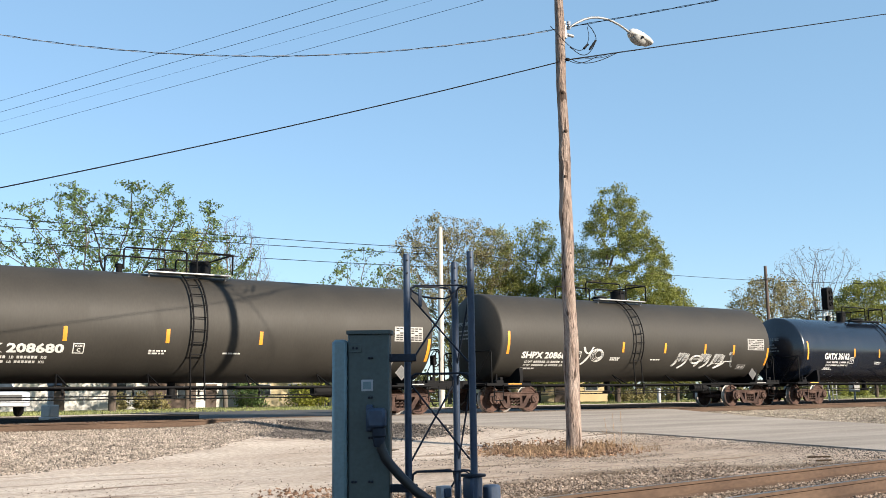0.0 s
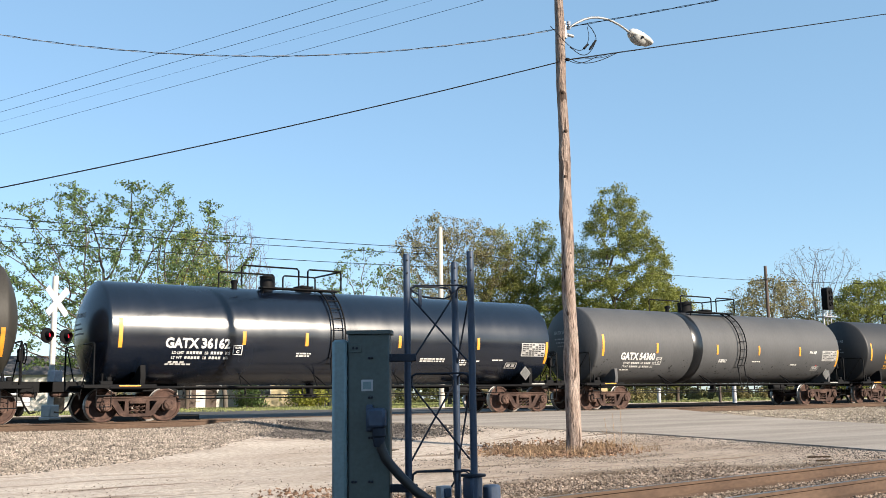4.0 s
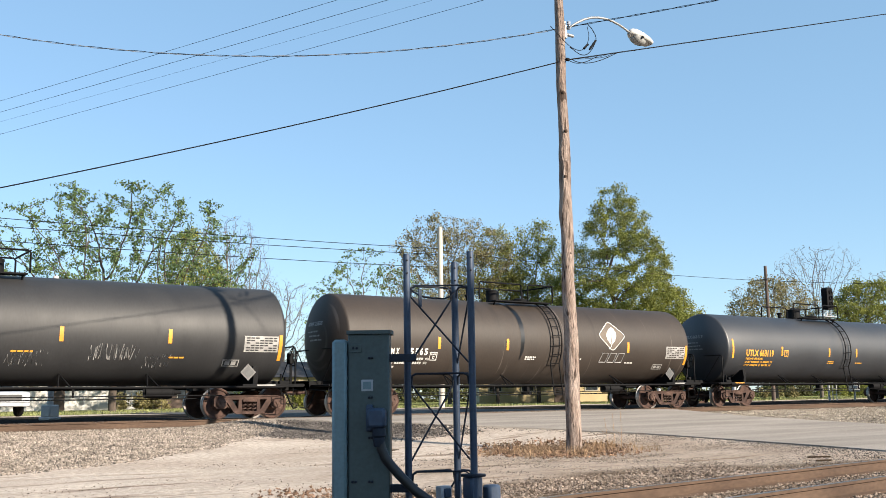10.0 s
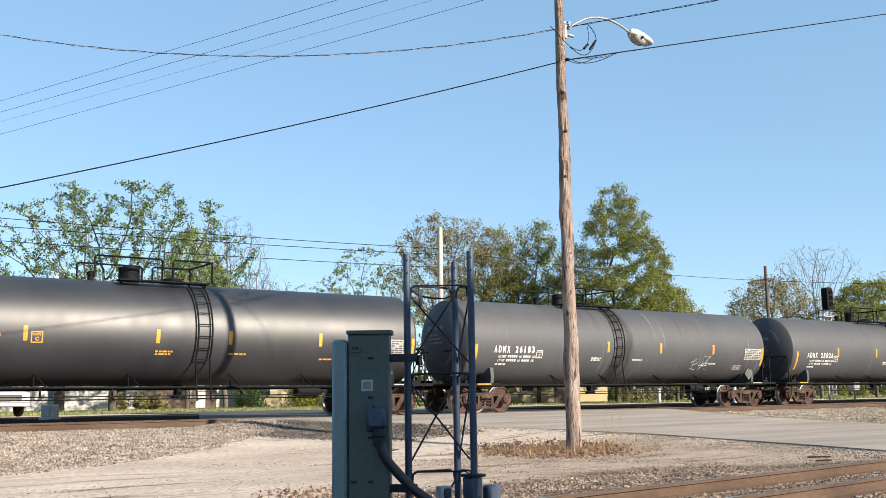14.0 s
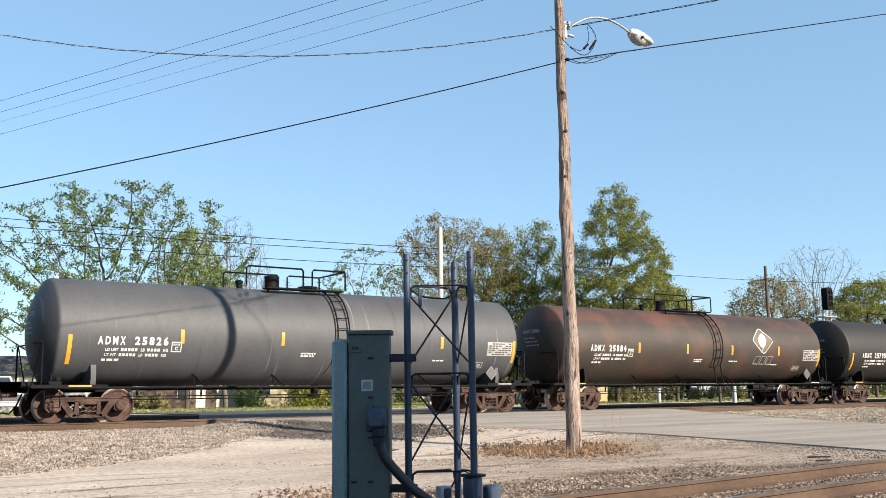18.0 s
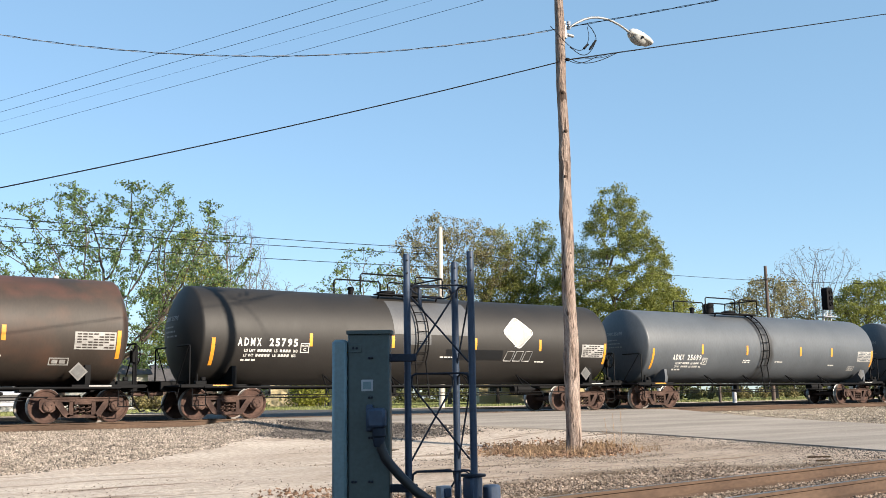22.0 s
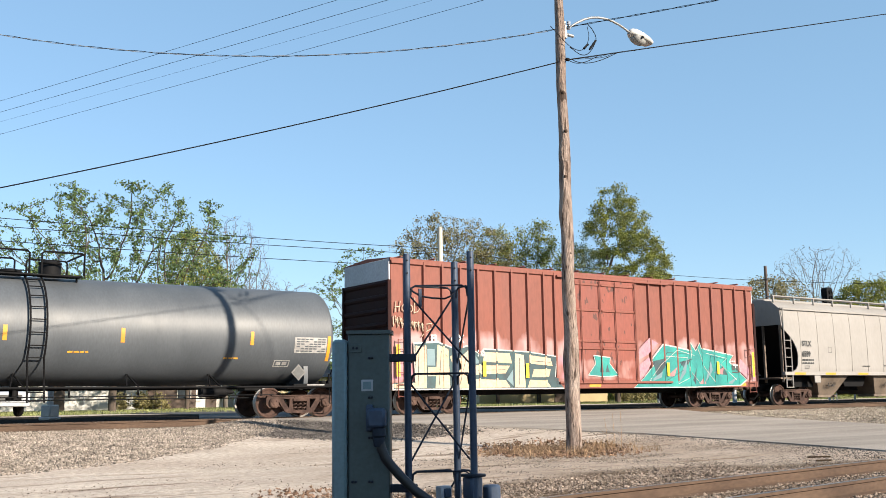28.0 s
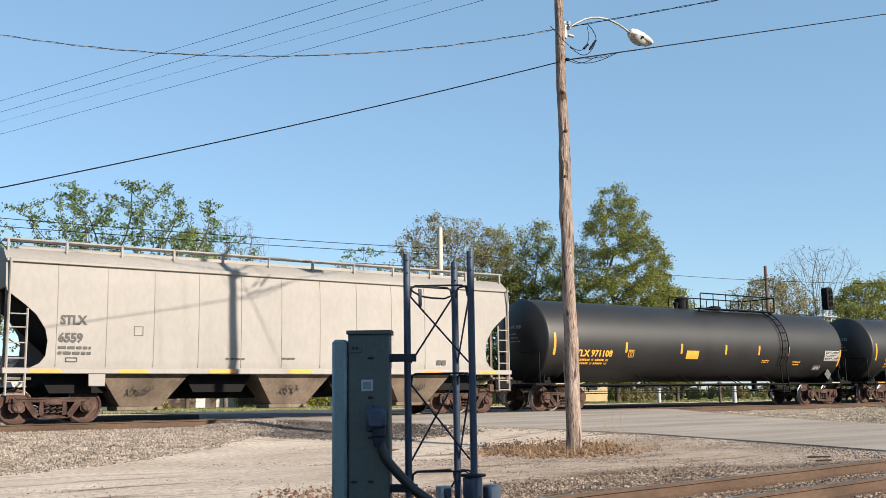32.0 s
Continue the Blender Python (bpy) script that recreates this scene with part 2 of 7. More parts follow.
M["rubber"] = mat("rubber", (0.012, 0.012, 0.012), 0.9, bump=0.1, spec=0.1)
M["lens_red"] = mat("red_lens", (0.75, 0.02, 0.05), 0.2, bump=0)
M["pole_white"] = mat("pole_pale", (0.62, 0.58, 0.50), 0.8, 0, (0.50, 0.46, 0.40), 2, 20, 0.3, 0.2, stretch=(1, 1, 0.2))

# sprayed haze low on the box car's side, rust on its doors
M["box_side"] = mat("boxcar_side", (0.24, 0.070, 0.045), 0.7, 0, (0.20, 0.056, 0.037), 0.8, 12, 0.3, 0.05, stretch=(1, 1, 0.3))
mix_in(M["box_side"], (0.50, 0.33, 0.33), patches(1.3, 0.35, 0.62, (1, 1, 0.5), 3, "Z", (0.6, 1.0, 2.5, 3.3)), 0.92)
mix_in(M["box_side"], (0.50, 0.22, 0.28), patches(1.0, 0.50, 0.62, (1, 1, 0.8), 2, "Z", (0.7, 1.2, 1.9, 2.5)), 0.8)
M["box_door"] = mat("boxcar_door", (0.255, 0.062, 0.040), 0.65, 0, (0.20, 0.048, 0.032), 0.8, 12, 0.3, 0.05, stretch=(1, 1, 0.3))
mix_in(M["box_door"], (0.09, 0.028, 0.02), patches(2.6, 0.60, 0.63, (1.4, 1, 0.7), 5))
mix_in(M["box_door"], (0.50, 0.33, 0.31), patches(1.6, 0.40, 0.66, (1, 1, 0.5), 3, "Z", (0.8, 1.2, 1.8, 2.4)), 0.8)
mix_in(M["hopper"], (0.22, 0.17, 0.13), patches(2.0, 0.64, 0.85, (1.6, 1, 0.3), 5), 0.3)
mix_in(M["pole"], (0.075, 0.052, 0.042), patches(20.0, 0.575, 0.64, (1, 1, 0.13), 4), 0.9)
mix_in(M["pole"], (0.06, 0.042, 0.034), patches(6.0, 0.64, 0.69, (1, 1, 0.35), 3), 0.85)


# ---- mesh building ----
class Geo:
    """Collects the faces of one mesh."""

    def __init__(self):
        self.v, self.f, self.k, self.slot = [], [], [], 0

    def add(self, verts, faces):
        o = len(self.v)
        self.v.extend(tuple(p) for p in verts)
        self.f.extend([tuple(i + o for i in f) for f in faces])
        self.k.extend([self.slot] * len(faces))
        return self

    def box(self, c, s, m=None, ch=0.0):
        """A block about c with the sizes s, chamfered by ch."""
        x, y, z = (k / 2 for k in s)
        if ch <= 0:
            vs = [(i * x, j * y, k * z) for i in (-1, 1) for j in (-1, 1) for k in (-1, 1)]
            fs = [(0, 1, 3, 2), (4, 6, 7, 5), (0, 4, 5, 1), (2, 3, 7, 6), (0, 2, 6, 4), (1, 5, 7, 3)]
        else:
            ch = min(ch, 0.45 * min(s))
            vs, idx = [], {}
            for i in (-1, 1):
                for j in (-1, 1):
                    for k in (-1, 1):
                        for a in range(3):
                            p = [i * (x - ch), j * (y - ch), k * (z - ch)]
                            p[a] = (i * x, j * y, k * z)[a]
                            idx[i, j, k, a] = len(vs)
                            vs.append(tuple(p))
            fs = []
            for a in range(3):
                b, c2 = (a + 1) % 3, (a + 2) % 3
                for s1 in (-1, 1):
                    ring = []
                    for s2, s3 in ((-1, -1), (1, -1), (1, 1), (-1, 1)):
                        q = [0, 0, 0]
                        q[a], q[b], q[c2] = s1, s2, s3
                        ring.append(idx[q[0], q[1], q[2], a])
                    fs.append(tuple(ring if s1 > 0 else ring[::-1]))
                for s2 in (-1, 1):
                    for s3 in (-1, 1):
                        q, r = [0, 0, 0], [0, 0, 0]
                        q[a], q[b], q[c2] = -1, s2, s3
                        r[a], r[b], r[c2] = 1, s2, s3
                        fs.append((idx[(*q, b)], idx[(*r, b)], idx[(*r, c2)], idx[(*q, c2)]))
            for i in (-1, 1):
                for j in (-1, 1):
                    for k in (-1, 1):
                        fs.append(tuple(idx[i, j, k, a] for a in range(3)))
        m = m or Matrix()
        t = Vector(c)
        return self.add([t + (m.to_3x3() @ Vector(p)) for p in vs], fs)

    def tube(self, pts, r, n=8, caps=True):
        """A pipe along pts; r one radius or one for each point."""
        pts = [Vector(p) for p in pts]
        rs = [r] * len(pts) if isinstance(r, (int, float)) else list(r)
        vs, fs, up = [], [], None
        for i, p in enumerate(pts):
            d = (pts[min(i + 1, len(pts) - 1)] - pts[max(i - 1, 0)]).normalized()
            if up is None:
                up = d.orthogonal().normalized()
            up = (up - d * up.dot(d))
            up = up.normalized() if up.length > 1e-6 else d.orthogonal().normalized()
            side = d.cross(up)
            for j in range(n):
                a = 2 * math.pi * j / n
                vs.append(p + (up * math.cos(a) + side * math.sin(a)) * rs[i])
        for i in range(len(pts) - 1):
            for j in range(n):
                k = (j + 1) % n
                fs.append((i * n + j, i * n + k, i * n + n + k, i * n + n + j))
        if caps:
            fs.append(tuple(range(n))[::-1])
            fs.append(tuple((len(pts) - 1) * n + j for j in range(n)))
        return self.add(vs, fs)

    def turn(self, prof, n=24, axis="z", c=(0, 0, 0), closed=False):
        """A body of revolution from (radius, height) pairs."""
        vs, fs = [], []
        for r, h in prof:
            for j in range(n):
                a = 2 * math.pi * j / n
                p = (r * math.cos(a), r * math.sin(a), h)
                if axis == "x":
                    p = (h, r * math.cos(a), r * math.sin(a))
                elif axis == "y":
                    p = (r * math.sin(a), h, r * math.cos(a))
                vs.append((p[0] + c[0], p[1] + c[1], p[2] + c[2]))
        m = len(prof)
        for i in range(m if closed else m - 1):
            q = (i + 1) % m
            for j in range(n):
                k = (j + 1) % n
                fs.append((i * n + j, i * n + k, q * n + k, q * n + j))
        if not closed:
            fs.append(tuple(range(n))[::-1])
            fs.append(tuple((m - 1) * n + j for j in range(n)))
        return self.add(vs, fs)

    def slab(self, poly, to3, t):
        """A flat shape: poly in (u, v), placed by to3(u, v, w), w from 0 to t."""
        n = len(poly)
        vs = [to3(u, v, 0) for u, v in poly] + [to3(u, v, t) for u, v in poly]
        fs = [tuple(range(n))[::-1], tuple(range(n, 2 * n))] + [(i, (i + 1) % n, (i + 1) % n + n, i + n) for i in range(n)]
        return self.add(vs, fs)

    def mesh(self, name, *mats, smooth=None):
        me = bpy.data.meshes.new(name)
        me.from_pydata(self.v, [], self.f)
        for m in mats:
            me.materials.append(m)
        if len(mats) > 1:
            me.polygons.foreach_set("material_index", self.k)
        bm = bmesh.new()
        bm.from_mesh(me)
        bmesh.ops.recalc_face_normals(bm, faces=bm.faces)
        if smooth:
            lim = radians(smooth)
            for f in bm.faces:
                f.smooth = True
            for e in bm.edges:
                if len(e.link_faces) == 2 and e.calc_face_angle(0) > lim:
                    e.smooth = False
        bm.to_mesh(me)
        bm.free()
        return me


def raw(name, v, f, m):
    """A large joined mesh straight from arrays."""
    me = bpy.data.meshes.new(name)
    me.from_pydata(np.asarray(v, float).reshape(-1, 3).tolist(), [], f if isinstance(f, list) else f.tolist())
    me.materials.append(m)
    return me


def part(name, g, material, parent, label="", smooth=40, at=None):
    me = g if isinstance(g, bpy.types.Mesh) else g.mesh(name, *(material if isinstance(material, tuple) else (material,)), smooth=smooth)
    ob = new(name, me)
    ob.parent = parent
    if at is not None:
        ob.matrix_basis = at
    if label:
        ob["label"] = label
    return ob


def thing(name, m, label, category, group="", kind="", data=None):
    ob = new(name, data)
    ob.matrix_basis = m
    return tagged(ob, label, category, group, kind)


def solid(name, g, material, label="", category="", kind="", group="", m=None, smooth=40):
    me = g if isinstance(g, bpy.types.Mesh) else g.mesh(name, *(material if isinstance(material, tuple) else (material,)), smooth=smooth)
    ob = new(name, me)
    if m is not None:
        ob.matrix_basis = m
    return tagged(ob, label, category, group, kind)


LETTERS = {}


def letters(text, height):
    """Flat triangles of a text: points (u, v) from its lower left, faces and width."""
    key = (text, height)
    if key not in LETTERS:
        cu = bpy.data.curves.new("letters", "FONT")
        cu.body, cu.size, cu.resolution_u, cu.offset = text, height * 1.38, 2, height * 0.055
        ob = new("letters", cu)
        dg = bpy.context.evaluated_depsgraph_get()
        dg.update()
        me = bpy.data.meshes.new_from_object(ob.evaluated_get(dg))
        vs = [(v.co.x, v.co.y) for v in me.vertices]
        fs = [tuple(p.vertices) for p in me.polygons]
        bpy.data.objects.remove(ob)
        bpy.data.curves.remove(cu)
        bpy.data.meshes.remove(me)
        lo = min(v[0] for v in vs)
        LETTERS[key] = ([(a - lo, b) for a, b in vs], fs, max(v[0] for v in vs) - lo)
    return LETTERS[key]


# ---- lie of the land ----
def road_z(y):
    return float(np.interp(y, (5, 9, 16, 20, 23.3, 26.3, 31.6, 40, 60), (-0.645, -0.64, -0.60, -0.40, -0.17, -0.012, -0.012, 0.03, 0.03)))


def road_left(y):
    return float(np.interp(y, (4.2, 10.7, 16.2, 18.4, 20.6, 23.8, 26.9, 31.5, 40, 60), (17.8, 18.4, 20.3, 19.7, 18.5, 15.5, 12.6, 12.6, 16, 17)))


def road_right(y):
    return float(np.interp(y, (4.2, 18.1, 22.7, 27.4, 31.5, 40, 60), (26.9, 30.0, 28.6, 29.6, 29.6, 27, 26)))


def by_road(x, y):
    """1 on the road, falling to 0 some way off its edges."""
    off = max(road_left(y) - x, x - road_right(y), 0.0)
    k = min(1.0, max(0.0, (y - 1.0) / 3.0), max(0.0, (75 - y) / 15.0))
    return k * max(0.0, 1.0 - off / (3.0 if y < 22 else 1.6))


def ground_z(x, y):
    """The height of the bare ground; rails of the main line stand at 0."""
    z = float(np.interp(y, (-40, 7, 11, 17.5, 21, 24.5, 26.8, 27.5, 30.4, 31.3, 33.5, 36, 60, 400), (-0.80, -0.77, -0.755, -0.735, -0.56, -0.31, -0.24, -0.215, -0.215, -0.17, 0.0, 0.02, 0.02, 0.02)))
    w = by_road(x, y) ** 0.8
    return z + w * ((road_z(y) - 0.03) - z) if w > 0 else z


TRACK_Y, GAUGE = 28.95, 0.755


# ---- ground ----
def ground():
    xs = np.concatenate([np.linspace(-3000, -60, 12), np.arange(-50, 70, 0.5), np.linspace(80, 400, 24), np.linspace(600, 3500, 8)])
    ys = np.concatenate([np.linspace(-2500, -60, 10), np.arange(-50, 40, 0.5), np.linspace(42, 150, 40), np.linspace(200, 3500, 10)])
    v, f = [], []
    for y in ys:
        for x in xs:
            near = (1.0 if abs(x) < 70 and -40 < y < 60 else 0.0) * (1 - by_road(x, y))
            v.append((x, y, ground_z(x, y) + near * 0.025 * noise.noise((x * 0.5, y * 0.5, 0)) + near * 0.012 * noise.noise((x * 1.7, y * 1.7, 3))))
    n = len(xs)
    for j in range(len(ys) - 1):
        for i in range(n - 1):
            f.append((j * n + i, j * n + i + 1, (j + 1) * n + i + 1, (j + 1) * n + i))
    m = mat("packed_dirt", (0.66, 0.57, 0.485), 0.95, 0, (0.49, 0.41, 0.34), 0.5, 22, 0.8, 1.0, 0.04, spec=0.0, stretch=(0.45, 1.3, 1))
    n_, lk = m.node_tree.nodes, m.node_tree.links.new
    b = n_["Principled BSDF"]
    src = b.inputs["Base Color"].links[0].from_socket
    tc, sep = n_.new("ShaderNodeTexCoord"), n_.new("ShaderNodeSeparateXYZ")
    lk(tc.outputs["Object"], sep.inputs["Vector"])

    def calc(op, a, c, clamp=False):
        k = n_.new("ShaderNodeMath")
        k.operation, k.use_clamp = op, clamp
        for i, q in enumerate((a, c)):
            if isinstance(q, (int, float)):
                k.inputs[i].default_value = q
            else:
                lk(q, k.inputs[i])
        return k.outputs[0]

    def noise_of(scale, detail, stretch=(1, 1, 1), turn=0.0):
        mp, nz = n_.new("ShaderNodeMapping"), n_.new("ShaderNodeTexNoise")
        mp.inputs["Scale"].default_value = stretch
        mp.inputs["Rotation"].default_value = (0, 0, radians(turn))
        nz.inputs["Scale"].default_value, nz.inputs["Detail"].default_value = scale, detail
        lk(tc.outputs["Object"], mp.inputs["Vector"])
        lk(mp.outputs["Vector"], nz.inputs["Vector"])
        return nz.outputs["Fac"]

    wob = noise_of(0.5, 6)

    def zone(ax, ay, c, soft, wobble=3.0):
        """High where ax X + ay Y + c is above 0, with a ragged edge."""
        v = calc("ADD", calc("MULTIPLY", sep.outputs["X"], ax), calc("MULTIPLY", sep.outputs["Y"], ay))
        v = calc("ADD", calc("ADD", v, c), calc("MULTIPLY", calc("SUBTRACT", wob, 0.5), wobble))
        return calc("DIVIDE", v, soft, True)

    def lay(prev, mask, light, dark, scale, lo=0.38, hi=0.62):
        mx, rp = n_.new("ShaderNodeMix"), n_.new("ShaderNodeValToRGB")
        mx.data_type = "RGBA"
        rp.color_ramp.elements[0].position, rp.color_ramp.elements[1].position = lo, hi
        rp.color_ramp.elements[0].color, rp.color_ramp.elements[1].color = (*(c * DIM for c in dark), 1), (*(c * DIM for c in light), 1)
        lk(noise_of(scale, 5), rp.inputs["Fac"])
        lk(mask, mx.inputs["Factor"])
        lk(prev, mx.inputs["A"])
        lk(rp.outputs["Color"], mx.inputs["B"])
        return mx.outputs["Result"]

    # wheel-worn streaks and damp stains in the dirt
    streaks = calc("MULTIPLY", calc("SUBTRACT", noise_of(1.0, 5, (0.22, 2.2, 1), 30), 0.585), 14.0, True)
    src = lay(src, calc("MULTIPLY", streaks, 0.75), (0.27, 0.19, 0.135), (0.14, 0.095, 0.07), 6)
    # brown earth round the pole and between it and the siding
    earth = calc("MULTIPLY", calc("MULTIPLY", zone(0.234, -1, 15.0, 1.2, 2.5), zone(-1, 0, 19.8, 1.0)), zone(1, 0, -7.6, 2.0))
    src = lay(src, calc("MULTIPLY", earth, 0.45), (0.43, 0.325, 0.24), (0.25, 0.175, 0.125), 5)
    # stony ground: ballast by the main line, gravel by the siding
    left = calc("MULTIPLY", zone(-0.873, 1, -15.0, 0.5, 1.2), zone(-1, 0, 13.5, 0.4, 0.4))
    right = zone(1, -0.25, -22.4, 0.5, 1.0)
    bed = calc("MINIMUM", calc("MAXIMUM", left, right), zone(0, -1, 40, 1, 0))
    src = lay(src, bed, (0.34, 0.30, 0.26), (0.045, 0.038, 0.033), 22)
    near = calc("MULTIPLY", zone(0.123, -1, 11.15, 0.8, 1.8), calc("MAXIMUM", zone(-0.56, -1, 20.2, 0.8, 1.2), zone(0.111, -1, 8.6, 0.6, 0.8)))
    src = lay(src, near, (0.24, 0.18, 0.13), (0.045, 0.032, 0.024), 20)
    # broken dark asphalt by the edge of the crossing; the train's shadow painted black past the main line, a pale lane,
    # then grass
    apron = calc("MULTIPLY", calc("MULTIPLY", zone(1, 1.013, -34.95, 0.3, 0.6), zone(0, 1, -21.8, 0.4, 1.0)), calc("MULTIPLY", zone(-1, 0, 16.3, 0.5), zone(0, -1, 28, 0.5, 0)))
    src = lay(src, apron, (0.20, 0.175, 0.155), (0.03, 0.027, 0.025), 20)
    train_shade = calc("MULTIPLY", zone(0, 1, -31.5, 0.5, 0.5), zone(0, -1, 44.3, 0.6, 0.6))
    src = lay(src, train_shade, (0.055, 0.05, 0.045), (0.025, 0.022, 0.02), 8)
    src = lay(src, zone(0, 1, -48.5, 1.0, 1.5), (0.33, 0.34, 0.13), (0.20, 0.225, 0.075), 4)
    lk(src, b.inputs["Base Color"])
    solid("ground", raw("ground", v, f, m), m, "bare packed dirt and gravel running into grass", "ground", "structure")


def strip(name, left, right, ys, zf, thick, material, label, category):
    """A paved strip between two edges over y, with thickness."""
    g = Geo()
    n = len(ys)
    for y in ys:
        for x in np.linspace(left(y), right(y), 12):
            g.v.append((x, y, zf(y) + 0.012 * noise.noise((x * 0.8, y * 0.5, 9))))
    k = 12
    for j in range(n - 1):
        for i in range(k - 1):
            g.f.append((j * k + i, j * k + i + 1, (j + 1) * k + i + 1, (j + 1) * k + i))
    o = len(g.v)
    ring = [j * k for j in range(n)] + [(n - 1) * k + i for i in range(1, k)] + [j * k + k - 1 for j in range(n - 2, -1, -1)] + list(range(k - 2, 0, -1))
    g.v.extend((g.v[i][0], g.v[i][1], g.v[i][2] - thick) for i in ring)
    for a in range(len(ring)):
        b = (a + 1) % len(ring)
        g.f.append((ring[a], ring[b], o + b, o + a))
    g.k = [0] * len(g.f)
    return solid(name, g, material, label, category, "structure", smooth=30)


def road():
    left, right = road_left, road_right
    strip("road", left, right, [float(t) for t in np.arange(4.0, 28.01, 0.5)] + [28.12], road_z, 0.4, M["asphalt"], "worn pale grey asphalt road over the crossing", "road")
    strip("road", left, right, [28.27, 28.6, 29.0, 29.4, 29.62], road_z, 0.4, M["asphalt"], "asphalt filling between the rails", "road")
    # darker asphalt here carries on the train's shadow band in its colour
    strip("road", left, right, [29.77, 30.5, 31.5, 33, 36, 40, 50, 60], road_z, 0.4, M["asphalt_dark"], "asphalt road past the main line, coloured dark for the train's shade", "road")


def oily_shaded_bed():
    """Oily ballast between and beside the rails, left and right of the crossing; its black also paints in the train's
    shade.
    """
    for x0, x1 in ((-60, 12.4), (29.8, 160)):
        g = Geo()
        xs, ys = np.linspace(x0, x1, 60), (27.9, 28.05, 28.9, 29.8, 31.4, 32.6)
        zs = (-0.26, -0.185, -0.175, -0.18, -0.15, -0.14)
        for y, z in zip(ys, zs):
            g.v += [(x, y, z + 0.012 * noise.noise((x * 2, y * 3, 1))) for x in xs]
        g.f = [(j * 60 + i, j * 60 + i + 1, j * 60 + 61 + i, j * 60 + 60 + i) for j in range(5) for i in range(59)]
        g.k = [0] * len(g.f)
        solid("track_bed", g, M["oily_shaded"], "oil-soaked ballast between the rails, blackened further for the train's shade", "ballast", "structure")


def rail_profile():
    return [(-0.07, -0.19), (0.07, -0.19), (0.07, -0.172), (0.012, -0.15), (0.010, -0.045), (0.036, -0.035), (0.037, -0.004), (0.028, 0.0), (-0.028, 0.0), (-0.037, -0.004), (-0.036, -0.035), (-0.010, -0.045), (-0.012, -0.15), (-0.07, -0.172)]


def track(name, m, half, near, label, gap=None):
    """A track along its own x: two rails and ties; gap: where a road covers the ties."""
    t = thing(name, m, label, "railway track", kind="structure")
    for y in (-GAUGE, GAUGE):
        g = Geo()
        pr = rail_profile()
        k = len(pr)
        g.add([(x, y + a, b) for x in (-half, half) for a, b in pr], [tuple(range(k))[::-1], tuple(range(k, 2 * k))])
        for i in range(k):
            j = (i + 1) % k
            g.slot = 1 if i in (7,) else 0
            g.add([], [])
            g.f.append((i, j, k + j, k + i))
            g.k.append(g.slot)
        part("rail", g, (M["rail"], M["rail_top"]), t)
    tie = Geo().box((0, 0, 0), (0.22, 2.6, 0.17), ch=0.015).mesh("tie", M["tie"])
    rng = random.Random(4)
    for x in np.arange(near[0], near[1], 0.53):
        if gap and gap[0] < x < gap[1]:
            continue
        part("tie", tie, None, t, at=pose(x, rng.uniform(-0.04, 0.04), -0.280 + rng.uniform(-0.012, 0.012), 0, 0, rng.uniform(-1, 1)))
    return t


def stones(name, pick, count, area, size, material, label, lift=0.3, seed=1):
    """Broken stones strewn over an area, joined into one mesh."""
    r = np.random.RandomState(seed)
    x, y = r.uniform(area[0], area[1], count), r.uniform(area[2], area[3], count)
    ok = np.array([pick(a, b) for a, b in zip(x, y)])
    x, y = x[ok], y[ok]
    n = len(x)
    z = np.array([ground_z(a, b) for a, b in zip(x, y)])
    base = np.array([(1, 0, 0), (-1, 0, 0), (0, 1, 0), (0, -1, 0), (0, 0, 1), (0, 0, -1)], float)
    v = base[None] + r.uniform(-0.35, 0.35, (n, 6, 3))
    s = r.uniform(size[0], size[1], (n, 1, 1)) * r.uniform(0.6, 1.2, (n, 1, 3))
    v = v * s
    a = r.uniform(0, 6.28, n)
    ca, sa = np.cos(a)[:, None], np.sin(a)[:, None]
    vx, vy = v[..., 0] * ca - v[..., 1] * sa, v[..., 0] * sa + v[..., 1] * ca
    v = np.stack([vx + x[:, None], vy + y[:, None], v[..., 2] * 0.8 + (z + s[:, 0, 0] * lift)[:, None]], -1)
    fc = np.array([(0, 2, 4), (2, 1, 4), (1, 3, 4), (3, 0, 4), (2, 0, 5), (1, 2, 5), (3, 1, 5), (0, 3, 5)])
    f = (fc[None] + 6 * np.arange(n)[:, None, None]).reshape(-1, 3)
    solid(name, raw(name, v.reshape(-1, 3), f, material), material, label, "gravel", "stuff")


def bank_edge(x):
    return float(np.interp(x, (-34, 2.6, 5.7, 8.8, 10.6, 12.9), (17.6, 18.0, 19.5, 21.7, 23.5, 26.1)))


# ---- train ----
CARS = {}      # each car with its middle at 16 s


# how far the train has rolled, every two seconds
ROLLED = (-125.69, -110.09, -94.51, -79.01, -63.29, -47.49, -31.61, -15.74, 0.0, 16.0, 32.0, 48.03, 64.04, 79.97, 95.89, 112.02, 128.17)


def travel(t):
    k = min(int(t / 2), 15)
    p = [ROLLED[max(0, min(16, k + i))] for i in (-1, 0, 1, 2)]
    if k == 0:
        p[0] = 2 * p[1] - p[2]
    if k == 15:
        p[3] = 2 * p[2] - p[1]
    u = t / 2 - k
    return p[1] + 0.5 * u * (p[2] - p[0] + u * (2 * p[0] - 5 * p[1] + 4 * p[2] - p[3] + u * (3 * (p[1] - p[2]) + p[3] - p[0])))


